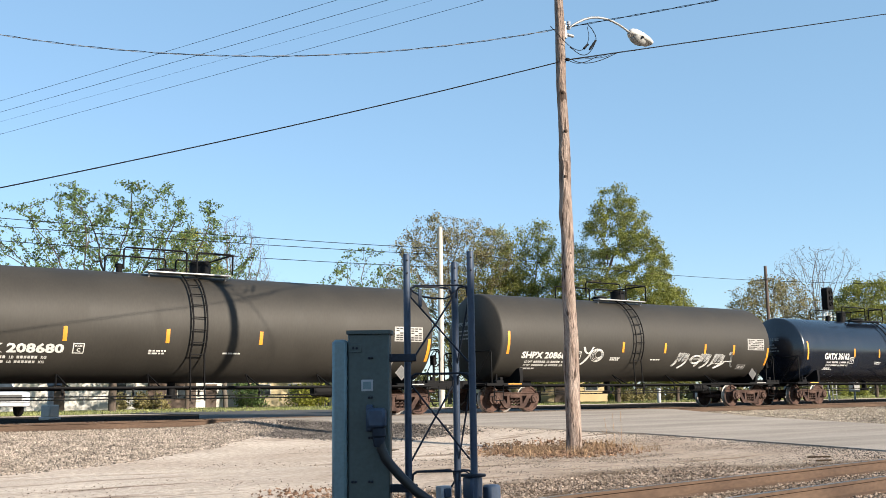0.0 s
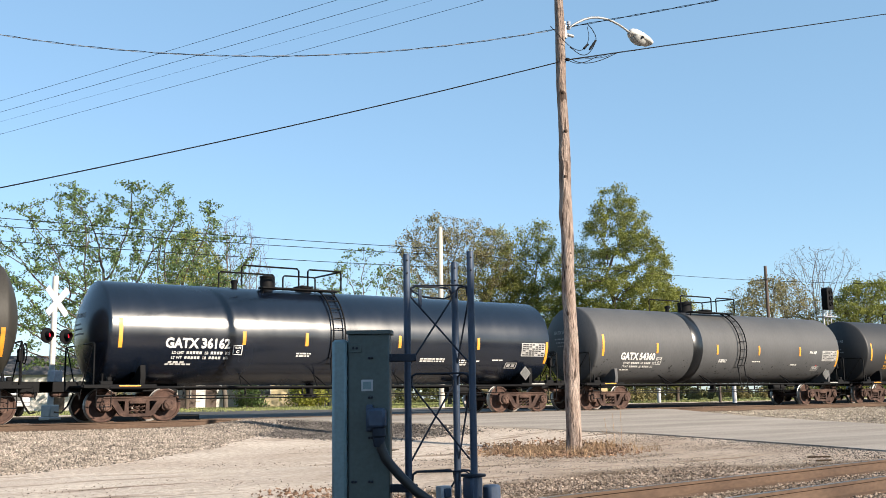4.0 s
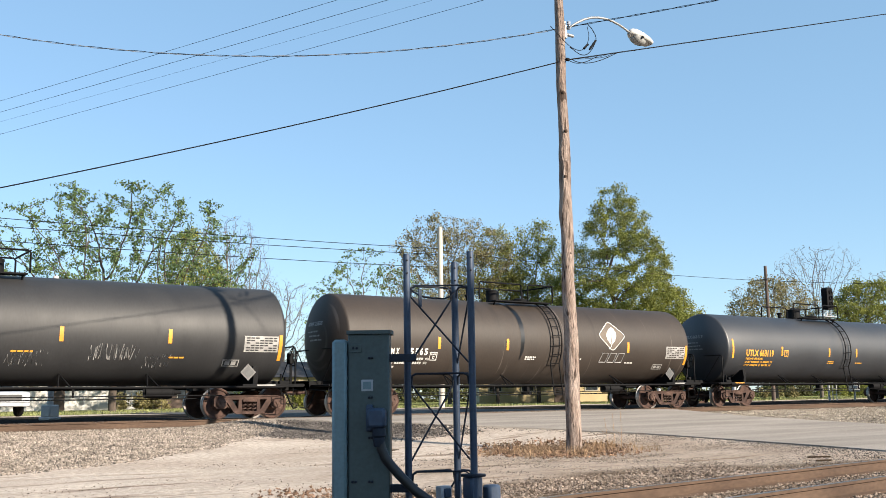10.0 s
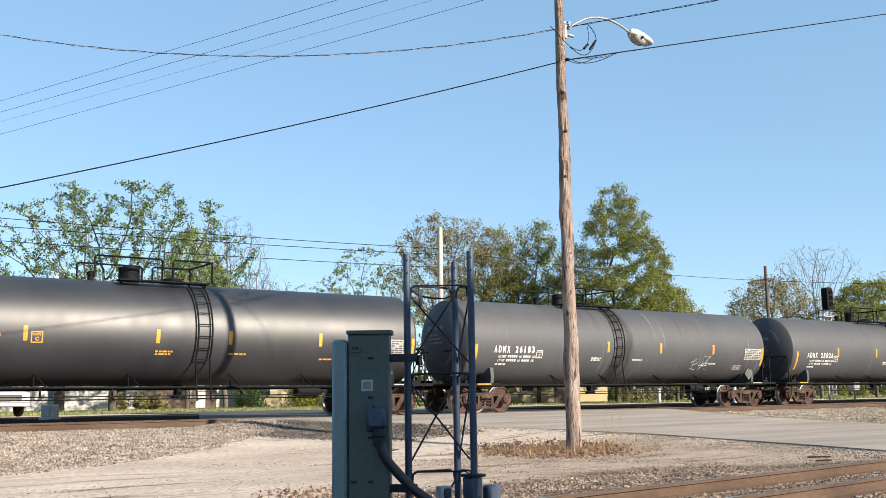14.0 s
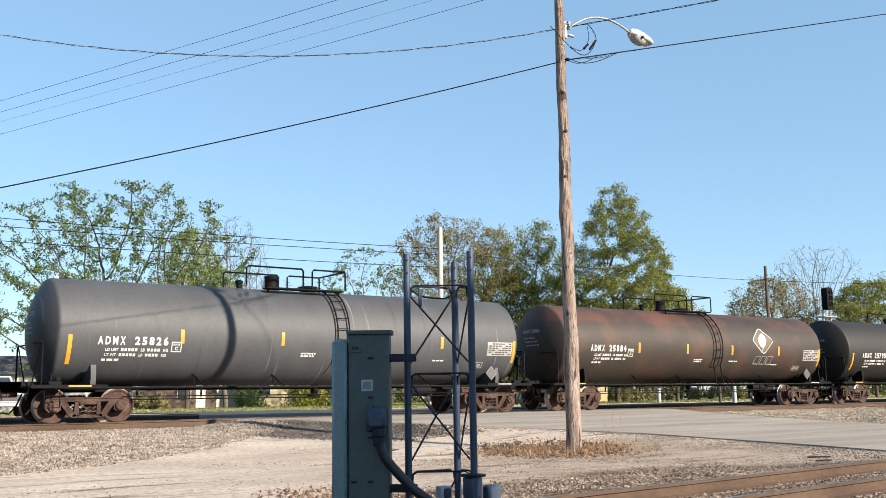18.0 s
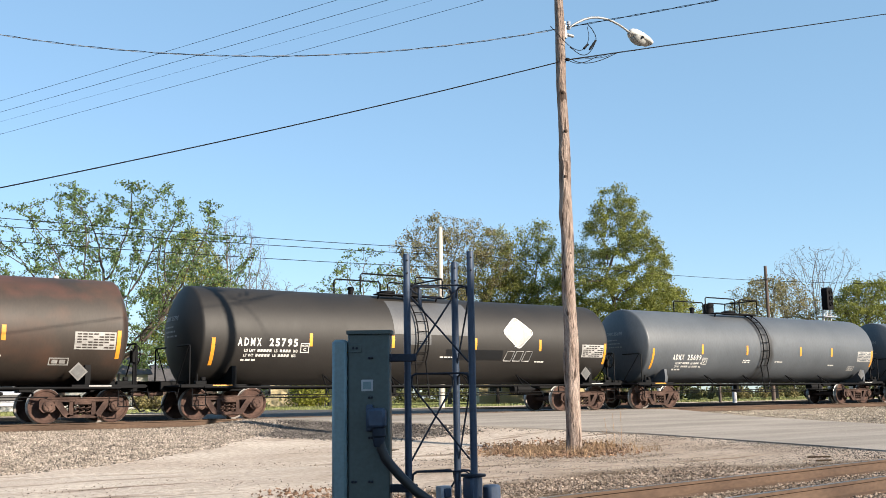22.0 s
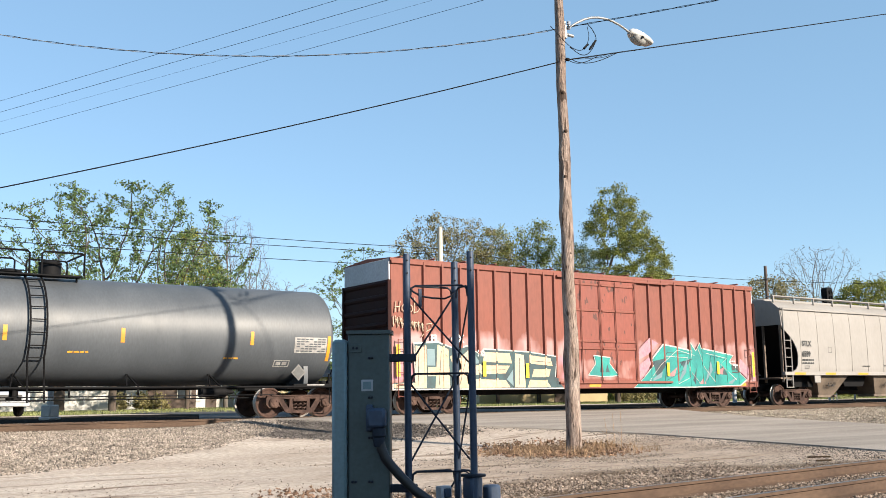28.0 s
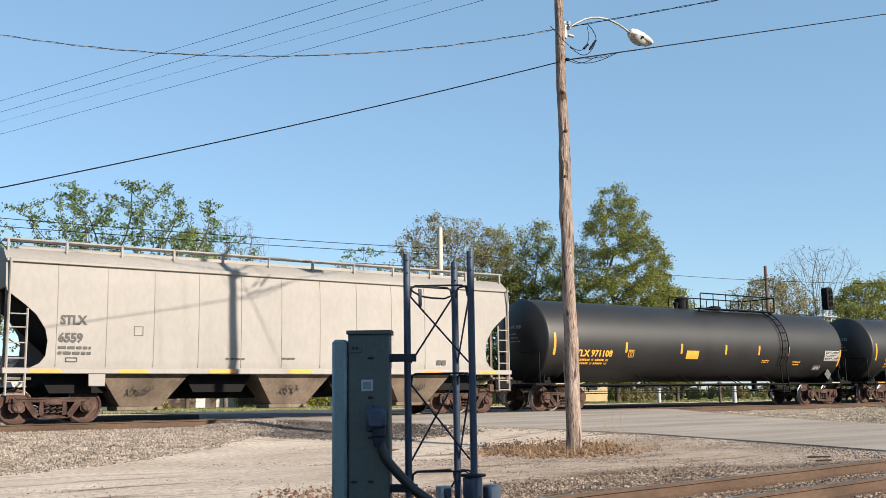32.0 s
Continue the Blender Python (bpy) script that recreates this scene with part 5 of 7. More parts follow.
        for i in range(7):
            g.tube([(x - 0.35 + 0.08 * i + r.uniform(-0.1, 0.1), -1.42 + 0.36 * (1.0 - z) / 0.9 * 1.0 - 0.012, z) for z in (0.98, 0.90, 0.8, 0.88)], 0.012, 4)
        part("scrawl", g, M["dark_text"], bay)
    # black plates added between the bays in place of the shadow there
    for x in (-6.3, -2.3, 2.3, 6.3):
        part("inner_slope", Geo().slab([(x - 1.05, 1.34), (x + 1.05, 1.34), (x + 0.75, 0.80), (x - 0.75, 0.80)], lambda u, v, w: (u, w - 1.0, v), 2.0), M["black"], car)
    # roof walk on stands, hatches
    for y in (-0.95, 0.95):
        part("roof_walk", Geo().box((0, y, 4.86), (2 * L, 0.30, 0.035), ch=0.01), M["galv"], car)
    for x in np.linspace(-L + 0.1, L - 0.1, 12):
        part("walk_stand", Geo().box((x, -1.12, 4.70), (0.07, 0.08, 0.34), ch=0.015), M["hopper"], car)
    part("walk_rail", Geo().tube([(-L, -1.14, 4.87), (L, -1.14, 4.87)], 0.028, 6), M["hopper"], car)
    part("hatch_trough", Geo().box((0, 0, 4.76), (2 * L - 1.0, 0.7, 0.14), ch=0.04), M["hopper"], car)
    # welds of the side sheets
    for x in np.arange(-7.05, 7.1, 1.31):
        part("seam", Geo().tube([(x, -W - 0.0, 1.5), (x, -W - 0.022, 2.6), (x, -W, 3.8), (x, -W + 0.05, 4.2)], 0.012, 4), M["seam"], car)
    flat = lambda u, v, w: (u, -W - 0.025 - w, v)
    g = Geo()
    write(g, "STLX", -6.97, 2.62, 0.24, flat, squeeze=0.9)
    write(g, "6559", -7.0, 2.15, 0.24, flat, squeeze=0.95)
    for i in range(2):
        sticker(g, words(-7.0, 1.96 - 0.14 * i, 0.85, 0.07, i), flat)
    sticker(g, frame_rect(-6.8, 1.62, 0.3, 0.12, 0.02) + frame_rect(-5.0, 2.35, 0.26, 0.26, 0.015), flat)
    sticker(g, [[(5.2, 1.62), (5.36, 1.62), (5.36, 1.78), (5.2, 1.78)], [(5.4, 1.62), (5.56, 1.62), (5.56, 1.78), (5.4, 1.78)]] + words(-2.3, 1.72, 0.6, 0.05, 5) + words(-0.5, 1.75, 0.5, 0.05, 6), flat)
    tagged(part("lettering", g, M["dark_text"], car), kind="stuff")
    under_frame(car, L)
    part("journal_plate", Geo().box((-L + 2.4, -W - 0.03, 1.18), (0.45, 0.04, 0.42), ch=0.02), M["hopper"], car)
    build_trucks(car, (-6.95, 6.75), TM, WM)
    return car


def swirl(car, to3, pts, r, m, name="graffiti"):
    """Sprayed strokes, each a part."""
    for p in pts:
        part(name, Geo().tube([to3(u, v, 0.004) for u, v in p], r, 4), m, car)


def logo(car, to3, u, zmid, zc, m, fill):
    """A round-cornered square on its corner with a leaf in it, over three slanting shapes."""
    v = zmid - zc
    shape = []
    for k, (cu, cv) in enumerate(((0.50, 0.0), (0.0, 0.42), (-0.50, 0.0), (0.0, -0.42))):
        shape += [(u + cu + 0.15 * math.cos(a), v + cv + 0.13 * math.sin(a)) for a in np.linspace(-0.7, 0.7, 4) + k * math.pi / 2]
    top, bot = max(p[1] for p in shape), min(p[1] for p in shape)
    g, n = Geo(), 16
    rows = []
    for i in range(n + 1):
        h = bot + 0.002 + (top - bot - 0.004) * i / n
        xs = []
        for a, b in zip(shape, shape[1:] + shape[:1]):
            if (a[1] - h) * (b[1] - h) < 0:
                xs.append(a[0] + (b[0] - a[0]) * (h - a[1]) / (b[1] - a[1]))
        rows.append((min(xs), max(xs), h))
    for i in range(n):
        a, b = rows[i], rows[i + 1]
        g.add([to3(a[0], a[2], 0.005), to3(a[1], a[2], 0.005), to3(b[1], b[2], 0.005), to3(b[0], b[2], 0.005)], [(0, 1, 2, 3)])
    sg = part("emblem", g, fill, car)
    part("emblem_rim", Geo().tube([to3(*p, 0.006) for p in shape + shape[:2]], 0.022, 4), m, sg)
    # leaf with a notch for its vein, and a stem
    half = [(0.0, -0.34, 0.02), (0.0, -0.20, 0.17), (0.02, -0.02, 0.25), (0.06, 0.14, 0.22), (0.10, 0.26, 0.12), (0.13, 0.34, 0.01)]
    for s in (-1, 1):
        g = Geo()
        for a, b in zip(half, half[1:]):
            g.add([to3(u - 0.06 + a[0] + s * 0.014, v + a[1], 0.009), to3(u - 0.06 + a[0] + s * (0.014 + a[2]), v + a[1], 0.009), to3(u - 0.06 + b[0] + s * (0.014 + b[2]), v + b[1], 0.009), to3(u - 0.06 + b[0] + s * 0.014, v + b[1], 0.009)], [(0, 1, 2, 3)])
        part("leaf", g, m, sg)
    part("leaf_stem", Geo().tube([to3(u - 0.06, v - 0.34, 0.009), to3(u - 0.10, v - 0.44, 0.009), to3(u - 0.2, v - 0.52, 0.009)], 0.016, 4), m, sg)
    for i in range(3):
        a, b0, b1 = u - 0.62 + i * 0.42, v - 1.04, v - 0.68
        q = [(a, b0), (a + 0.12, b1), (a + 0.44, b1), (a + 0.34, b0), (a, b0)]
        part("bars", Geo().tube([to3(*p, 0.006) for p in q], 0.020, 4), M["white_faded"], sg)


def train():
    W, A = M["white"], M["amber"]
    brown = ((0.040, 0.036, 0.030), 0.62, 0.3)
    gloss = ((0.006, 0.010, 0.020), 0.24, 0.8)
    slate = ((0.080, 0.083, 0.091), 0.6, 0.35)
    pale = ((0.085, 0.086, 0.090), 0.6, 0.35)
    dark = ((0.036, 0.036, 0.038), 0.55, 0.35)
    rusty = ((0.046, 0.035, 0.028), 0.6, 0.35)
    grey = ((0.098, 0.109, 0.124), 0.5, 0.45)
    blue = ((0.026, 0.028, 0.034), 0.50, 0.7)
    soft = ((0.015, 0.015, 0.016), 0.5, 0.45)
    fleck = M["white_faded"]
    BAND = paint("band_paint", (0.007, 0.008, 0.010), 0.3, spec=0.5)
    M["cleaned"] = paint("cleaned_paint", (0.105, 0.107, 0.115), 0.5, spec=0.4)
    r = random.Random(8)
    z = lambda h: h - 2.68
    tank_car(-114.6, 7.70, 1.60, 2.68, brown, (-6.60, -3.88, 1.83, 0.25, "SHPX 208680"), W, (-3.9, -1.1, 1.75, 4.9), -0.2, "weathered brown-grey tank car with white lettering", ("big_dome", "dome_far"))
    c, t3, _ = tank_car(-96.2, 7.22, 1.60, 2.68, brown, (-6.50, -4.20, 1.88, 0.24, "SHPX 208668"), W, (-4.08, -1.49, 0.86, 3.25, 5.07), -0.7, "weathered brown-grey tank car with white scrawled paint", ("big_dome", "dome_far"))
    ring = lambda u, v, a, b, n=14, s=0.3: [(u + a * math.cos(s + 6.6 * i / n), z(v) + b * math.sin(s + 6.6 * i / n)) for i in range(n + 1)]
    strokes = []
    for k in range(4):
        o = 0.028 * k
        strokes.append([(-3.58 + o, z(2.34)), (-3.50 + o, z(2.16)), (-3.36 + o, z(2.08)), (-3.20 + o, z(2.14 + o)), (-3.10 + o, z(2.34))])
        strokes.append([(-3.16 + o, z(2.22)), (-3.30 + o, z(1.95)), (-3.46 + o, z(1.72)), (-3.58 + o, z(1.62))])
        strokes.append(ring(-2.82 + 0.02 * k, 2.02 + 0.012 * k, 0.33 - 0.055 * k, 0.26 - 0.04 * k, 16, 0.5 * k))
    swirl(c, t3, strokes, 0.011, M["white"])
    # M O M M A in slanting double strokes with tails
    em = [(0.0, -0.12), (0.10, 0.1), (0.16, 0.95), (0.24, 1.0), (0.30, 0.3), (0.42, 0.95), (0.52, 1.0), (0.55, 0.3), (0.68, 0.95), (0.80, 0.9), (0.78, 0.2), (0.66, -0.1), (0.5, -0.3)]
    oh = [(0.40 + 0.36 * math.cos(a), 0.52 + 0.36 * math.sin(a)) for a in np.linspace(0.4, 7.2, 16)] + [(0.9, 0.6)]
    ay = [(-0.25, -0.2), (0.05, 0.1), (0.42, 1.15), (0.55, 0.6), (0.68, 0.1), (0.9, -0.15)]
    runs = []
    for u, form, tall in ((1.5, em, 0.52), (2.38, oh, 0.48), (2.85, em, 0.50), (3.72, em, 0.50), (4.45, ay, 0.52)):
        for k, (du, dv) in enumerate(((0, 0), (0.05, 0.03), (-0.04, 0.035))):
            runs.append([(u + du + 0.85 * a + 0.12 * b, z(1.64 + dv + tall * b)) for a, b in form])
    runs += [[(2.3, z(1.93)), (3.6, z(1.95))], [(4.5, z(1.82)), (5.1, z(1.86))]]
    swirl(c, t3, runs, 0.014, M["white"])
    z = lambda h: h - 2.5
    c, t3, _ = tank_car(-78.17, 7.70, 1.50, 2.50, gloss, (-6.38, -4.43, 2.05, 0.28, "GATX 36162"), W, (-4.0, -1.93, 1.47, 4.7), -0.85, "glossy black tank car with white lettering", ())
    g = Geo()
    sticker(g, [[(0.0, z(1.72)), (0.46, z(1.72)), (0.46, z(2.22)), (0.0, z(2.22))]], t3)
    notice = part("notice", g, M["notice"], c, "yellow notice with a white head")
    g = Geo()
    sticker(g, [[(0.05, z(2.10)), (0.41, z(2.10)), (0.41, z(2.18)), (0.05, z(2.18))]], t3, 0.009)
    part("notice_head", g, M["white"], notice)
    for u, v, w2, rows in ((0.56, 1.98, 0.6, 3), (2.35, 1.78, 1.0, 2), (3.75, 1.74, 0.55, 3), (5.4, 1.76, 0.5, 1), (-6.3, 1.50, 0.8, 1)):
        g = Geo()
        for k in range(rows):
            sticker(g, words(u, z(v - 0.085 * k), w2, 0.055, 11 + k), t3)
        tagged(part("stencil_line", g, W, c), kind="stuff")
    c, t3, _ = tank_car(-60.03, 7.52, 1.50, 2.50, pale, (-6.50, -4.60, 1.89, 0.28, "GATX 54360"), W, (-4.5, -0.87, 1.88, 4.78), 0.68, "dull grey tank car with chipped paint and white lettering", ("big_dome", "chips", "grey_saddle"))
    g = Geo()
    for a, b in ((-2.38, -1.80),):
        part("black_band", Geo().turn([(1.502, a), (1.506, a + 0.005), (1.506, b - 0.005), (1.502, b)], 56, "x", (0, 0, 2.5)), BAND, c, "glossy black band round the tank")
    write(g, "FRA AIP", 5.5, z(2.28), 0.11, t3)
    part("stencil", g, W, c)
    g = Geo()
    sticker(g, [[(6.15 + 0.05 * math.cos(a), z(1.70) + 0.05 * math.sin(a)) for a in np.linspace(0, 5.6, 9)]], t3)
    part("paint_dot", g, M["red"], c)
    c, t3, _ = tank_car(-41.85, 7.77, 1.50, 2.50, dark, (-6.55, -4.35, 2.06, 0.28, "UTLX 663145"), A, (-4.05, -1.25, 1.48, 4.45), -0.55, "dark grey tank car with amber lettering and faint scrawls", ("dome_far", "slogan"))
    for bx, bz, wide, n, rad in ((2.9, 1.86, 0.62, 9, 0.011), (0.6, 1.66, 0.5, 5, 0.007), (4.1, 1.6, 0.35, 4, 0.007), (-3.6, 1.7, 0.5, 4, 0.007)):
        swirl(c, t3, [[(bx - wide + 2 * wide * (i + 0.25 * k) / n + r.uniform(-0.05, 0.05), z(bz) + (0.24 if k % 2 else -0.22) * r.uniform(0.5, 1.1)) for k in range(6)] for i in range(n)], rad, fleck)
    c, t3, _ = tank_car(-23.65, 7.70, 1.50, 2.50, rusty, (-6.73, -4.90, 1.95, 0.22, "ADMX 25565"), W, (-4.45, -1.5, 1.35, 4.5), 0.75, "brown-black tank car with a white emblem", ("streaks",))
    logo(c, t3, 3.65, 2.80, 2.5, W, M["emblem_fill"])
    g = Geo()
    run = [(-0.95, 0.07), (-0.92, 0.10), (-0.85, 0.11), (-0.80, 0.10), (-0.80, 0.10), (-0.80, 0.09), (-0.82, 0.085), (-0.84, 0.07), (-0.90, 0.02)]
    for k in range(8):
        (a, wa), (b, wb) = run[k], run[k + 1]
        va, vb = 1.95 - 0.33 * k, 1.95 - 0.33 * (k + 1)
        sticker(g, [[(b - wb, vb), (b + wb, vb), (a + wa, va), (a - wa, va)]], t3, 0.004)
    part("tar_run", g, BAND, c, "glossy black run of spilt oil")
    tank_car(-5.23, 7.69, 1.50, 2.50, blue, (-6.78, -4.90, 2.13, 0.27, "UTLX 663119"), A, (-4.3, -0.77, 1.4, 4.37), 0.58, "semi-gloss blue-grey tank car with amber lettering", ("big_dome", "slogan", "tight"))
    c, t3, _ = tank_car(12.94, 7.77, 1.50, 2.50, slate, (-6.93, -5.09, 2.09, 0.23, "ADMX 26183"), W, (-1.4, 1.5, 4.66), -0.84, "grey tank car with scratched patches and white lettering", ("streaks", "stain", "grey_saddle"))
    swirl(c, t3, [[(3.5 + 0.16 * k + r.uniform(-0.2, 0.2), -0.75 + r.uniform(-0.35, 0.35)) for k in range(7)] for i in range(6)], 0.010, fleck)
    tank_car(30.90, 7.60, 1.50, 2.50, slate, (-6.82, -4.86, 2.11, 0.22, "ADMX 25826"), W, (-4.45, -1.3, 1.5, 4.6), 0.75, "grey tank car with pale drip streaks and white lettering", ("streaks", "grey_saddle",))
    c, t3, _ = tank_car(48.96, 7.60, 1.50, 2.50, rusty, (-6.61, -4.74, 2.21, 0.23, "ADMX 25884"), W, (-4.0, -1.2, 1.6, 4.75), 0.65, "rust-brown tank car with a white emblem", ("rust",))
    logo(c, t3, 3.69, 2.80, 2.5, W, M["emblem_fill"])
    c, t3, _ = tank_car(67.18, 7.82, 1.50, 2.50, ((0.024, 0.021, 0.019), 0.6, 0.35), (-7.01, -5.05, 2.15, 0.23, "ADMX 25795"), W, (-4.6, -1.6, 1.77, 4.7), -0.48, "brown-black tank car with a white emblem and a cleaned middle", ("big_dome", "dome_far"))
    logo(c, t3, 3.69, 2.80, 2.5, W, M["white_faded"])
    for name, a, b, lo, hi, m in (("clean_patch", -1.55, 1.65, 0.12, 1.5, M["cleaned"]), ("clean_patch", -1.2, -0.1, -0.22, 0.11, M["cleaned"]), ("black_patch", 0.55, 3.0, -0.72, -0.35, BAND)):
        g = Geo()
        sticker(g, [[(a, lo), (b, lo), (b, hi), (a, hi)]], t3, 0.003)
        part(name, g, m, c)
    tank_car(85.30, 7.55, 1.50, 2.50, grey, (-6.34, -4.65, 1.91, 0.22, "ADMX 25699"), W, (-4.6, -1.72, 2.04, 4.4), -0.55, "pale grey tank car stained below the ladder", ("stain", "grey_saddle",))
    tank_car(103.35, 7.60, 1.50, 2.50, grey, (-6.45, -4.60, 2.05, 0.26, "AATX 251604"), A, (-3.96, -1.75, 1.29, 5.13), -0.95, "pale grey tank car with amber lettering", ("big_dome", "dome_far", "grey_saddle"))
    box_car(122.65)
    hopper_car(142.2)
    for middle, mark in ((161.48, "UTLX 971108"), (182.25, "UTLX 971132")):
        c, t3, _ = tank_car(middle, 8.84, 1.55, 2.62, soft, (-7.95, -5.82, 1.99, 0.25, mark), A, (-5.1, -1.95, 0.8, 3.0, 5.05), 4.7, "matt black insulated tank car with amber lettering", ("long_top", "big_dome"))
        g = Geo()
        sticker(g, [[(-1.64, 1.94 - 2.62), (-0.89, 1.94 - 2.62), (-0.89, 2.29 - 2.62), (-1.64, 2.29 - 2.62)]], t3)
        part("emblem_panel", g, A, c)


def motions():
    """The train rolls past; its wheels turn."""
    for car, middle in CARS.items():
        walk(car, [(float(t), pose(middle - travel(t), TRACK_Y, 0)) for t in range(0, 33, 2)])
    times = [0.0]
    while times[-1] < 32.0:
        times.append(min(32.0, round((times[-1] + 2 / 30) * 30) / 30))
    turns = [(t, -travel(t) / 0.457) for t in times]
    for w, a in WHEELS:
        walk(w, [(t, Matrix.Translation((a, 0, 0.457)) @ Matrix.Rotation(b, 4, "Y")) for t, b in turns])


# ---- standing things ----
POLE = (15.73, 17.05)
POLE_Z = -0.688
POLE_SIZE = 1.105


def utility_pole():
    t = thing("utility_pole", pose(*POLE, POLE_Z) @ Matrix.Scale(POLE_SIZE, 4), "weathered wooden utility pole with a street light arm", "utility pole")
    g = Geo()
    n, rings = 22, 190
    lumps = ((2.0, 2.2, 0.030, 0.30), (3.4, 0.4, 0.022, 0.22), (5.05, 2.6, 0.034, 0.26), (6.35, 3.2, 0.026, 0.18), (7.0, 1.2, 0.020, 0.16), (1.1, 3.4, 0.02, 0.3))
    for i in range(rings):
        h = 11.0 * i / (rings - 1)
        cx, cy = 0.016 * math.sin(h * 1.2) + 0.010 * math.sin(h * 2.9 + 1), 0.014 * math.cos(h * 0.9)
        base = 0.160 - 0.0068 * h + 0.03 * max(0.0, 1 - h * 1.6) ** 2
        for j in range(n):
            a = 2 * math.pi * j / n
            p = (math.cos(a), math.sin(a))
            r = base + 0.012 * noise.noise((p[0] * 2.4, p[1] * 2.4, h * 0.8)) + 0.011 * noise.noise((p[0] * 6, p[1] * 6, h * 1.6 + 7))
            for lh, la, size, wide in lumps:
                r += size * math.exp(-((h - lh) / wide) ** 2) * max(0.0, math.cos(a - la)) ** 2
            g.v.append((cx + r * p[0], cy + r * p[1], h - 0.15))
    for i in range(rings - 1):
        for j in range(n):
            k = (j + 1) % n
            g.f.append((i * n + j, i * n + k, i * n + n + k, i * n + n + j))
    g.f.append(tuple((rings - 1) * n + j for j in range(n)))
    g.k = [0] * len(g.f)
    part("shaft", g, M["pole"], t, smooth=60)
    for h, a in ((7.55, -0.5), (6.7, -0.2), (5.7, -0.7), (4.05, -0.3), (2.62, -0.6)):
        part("knot", Geo().turn([(0.045, -0.03), (0.036, 0.0), (0.018, 0.012)], 9, "y", (0.0, 0, 0)), M["knot"], t, at=Matrix.Translation(((0.155 - 0.0062 * h) * math.sin(a), (0.0062 * h - 0.155) * math.cos(a), h)) @ Matrix.Rotation(a, 4, "Z") @ Matrix.Rotation(math.pi, 4, "Z"))
    # arm and lamp
    up = 9.02
    d = Vector((1, 0.05, 0)).normalized()
    P = lambda s, h: (d.x * s, d.y * s, h + 0.08)
    rise = [(0.10, 8.90), (0.24, 9.00), (0.5, 9.18), (0.76, 9.33), (1.0, 9.43), (1.24, 9.49), (1.48, 9.515), (1.72, 9.51), (1.94, 9.475), (2.14, 9.42), (2.32, 9.355)]
    arm = part("lamp_arm", Geo().tube([P(a, b) for a, b in rise], 0.026, 10), M["galv"], t)
    part("arm_bracket", Geo().box(P(0.14, 8.90), (0.07, 0.10, 0.30), ch=0.01).box(P(0.14, 9.10), (0.05, 0.05, 0.10), ch=0.01), M["galv"], arm)
    part("arm_clamp", Geo().turn([(0.036, 0), (0.036, 0.24)], 10, "x", (0.14, 0.0, 8.93)), M["galv"], arm)
    o = Vector(P(2.27, 9.375))
    side = Vector((-d.y, d.x, 0))
    fall = Vector((d.x, d.y, -0.20)).normalized()
    upv = side.cross(fall)
    if upv.z < 0:
        upv = -upv

    def shell(rows, sharp):
        """A housing of rounded cross-sections: place along, half width, height over and under the axis."""
        vs, fs, k = [], [], 16
        for s, w, a, b in rows:
            c = o + fall * s
            for i in range(k):
                q = 2 * math.pi * i / k
                cq, sq = math.cos(q), math.sin(q)
                cq, sq = math.copysign(abs(cq) ** sharp, cq), math.copysign(abs(sq) ** sharp, sq)
                vs.append(c + side * (w * cq) + upv * (sq * (a if sq > 0 else b)))
        for i in range(len(rows) - 1):
            for j in range(k):
                fs.append((i * k + j, i * k + (j + 1) % k, i * k + k + (j + 1) % k, i * k + k + j))
        fs += [tuple(range(k))[::-1], tuple((len(rows) - 1) * k + j for j in range(k))]
        return Geo().add(vs, fs)
    head = part("lamp_head", shell([(0.0, 0.05, 0.05, 0.04), (0.05, 0.10, 0.105, 0.06), (0.14, 0.15, 0.13, 0.07), (0.34, 0.18, 0.12, 0.07), (0.56, 0.185, 0.085, 0.065), (0.70, 0.15, 0.04, 0.055), (0.74, 0.10, 0.01, 0.03)], 0.7), M["lamp_grey"], t, "white cobra-head street light", smooth=45)
    part("lens", shell([(0.12, 0.10, -0.05, 0.09), (0.17, 0.14, -0.05, 0.15), (0.32, 0.15, -0.05, 0.185), (0.46, 0.13, -0.05, 0.16), (0.55, 0.09, -0.05, 0.09)], 0.85), M["lens_grey"], head, "clouded grey lens bowl")
    part("latch", Geo().box(tuple(o + fall * 0.30 - side * 0.175 - upv * 0.05), (0.06, 0.02, 0.05), ch=0.006), M["black"], head)
    # insulators and leads at the service drop
    for k, (u, h) in enumerate(((0.20, 9.13), (0.24, 9.05), (0.27, 9.16))):
        part("insulator", Geo().turn([(0.025, 0), (0.045, 0.02), (0.03, 0.045), (0.045, 0.07), (0.02, 0.09)], 10, "z", (u, -0.06 + 0.03 * k, h)), M["insul"], t, "pale blue-grey glass spool")

    def sweep(pts, r, m, name):
        """A smooth run of cable through a few points."""
        q = [Vector(p) for p in pts]
        q = [q[0] * 2 - q[1]] + q + [q[-1] * 2 - q[-2]]
        out = []
        for i in range(1, len(q) - 2):
            for j in range(6):
                u = j / 6
                out.append(0.5 * (2 * q[i] + (q[i + 1] - q[i - 1]) * u + (2 * q[i - 1] - 5 * q[i] + 4 * q[i + 1] - q[i + 2]) * u * u + (3 * q[i] - q[i - 1] - 3 * q[i + 1] + q[i + 2]) * u ** 3))
        part(name, Geo().tube(out + [q[-2]], r, 6), m, t)
    sweep([(-0.34, -0.06, 9.0), (-0.12, -0.16, 8.74), (0.18, -0.16, 8.58), (0.50, -0.10, 8.60), (0.74, -0.05, 8.78)], 0.008, M["cable"], "lamp_lead")
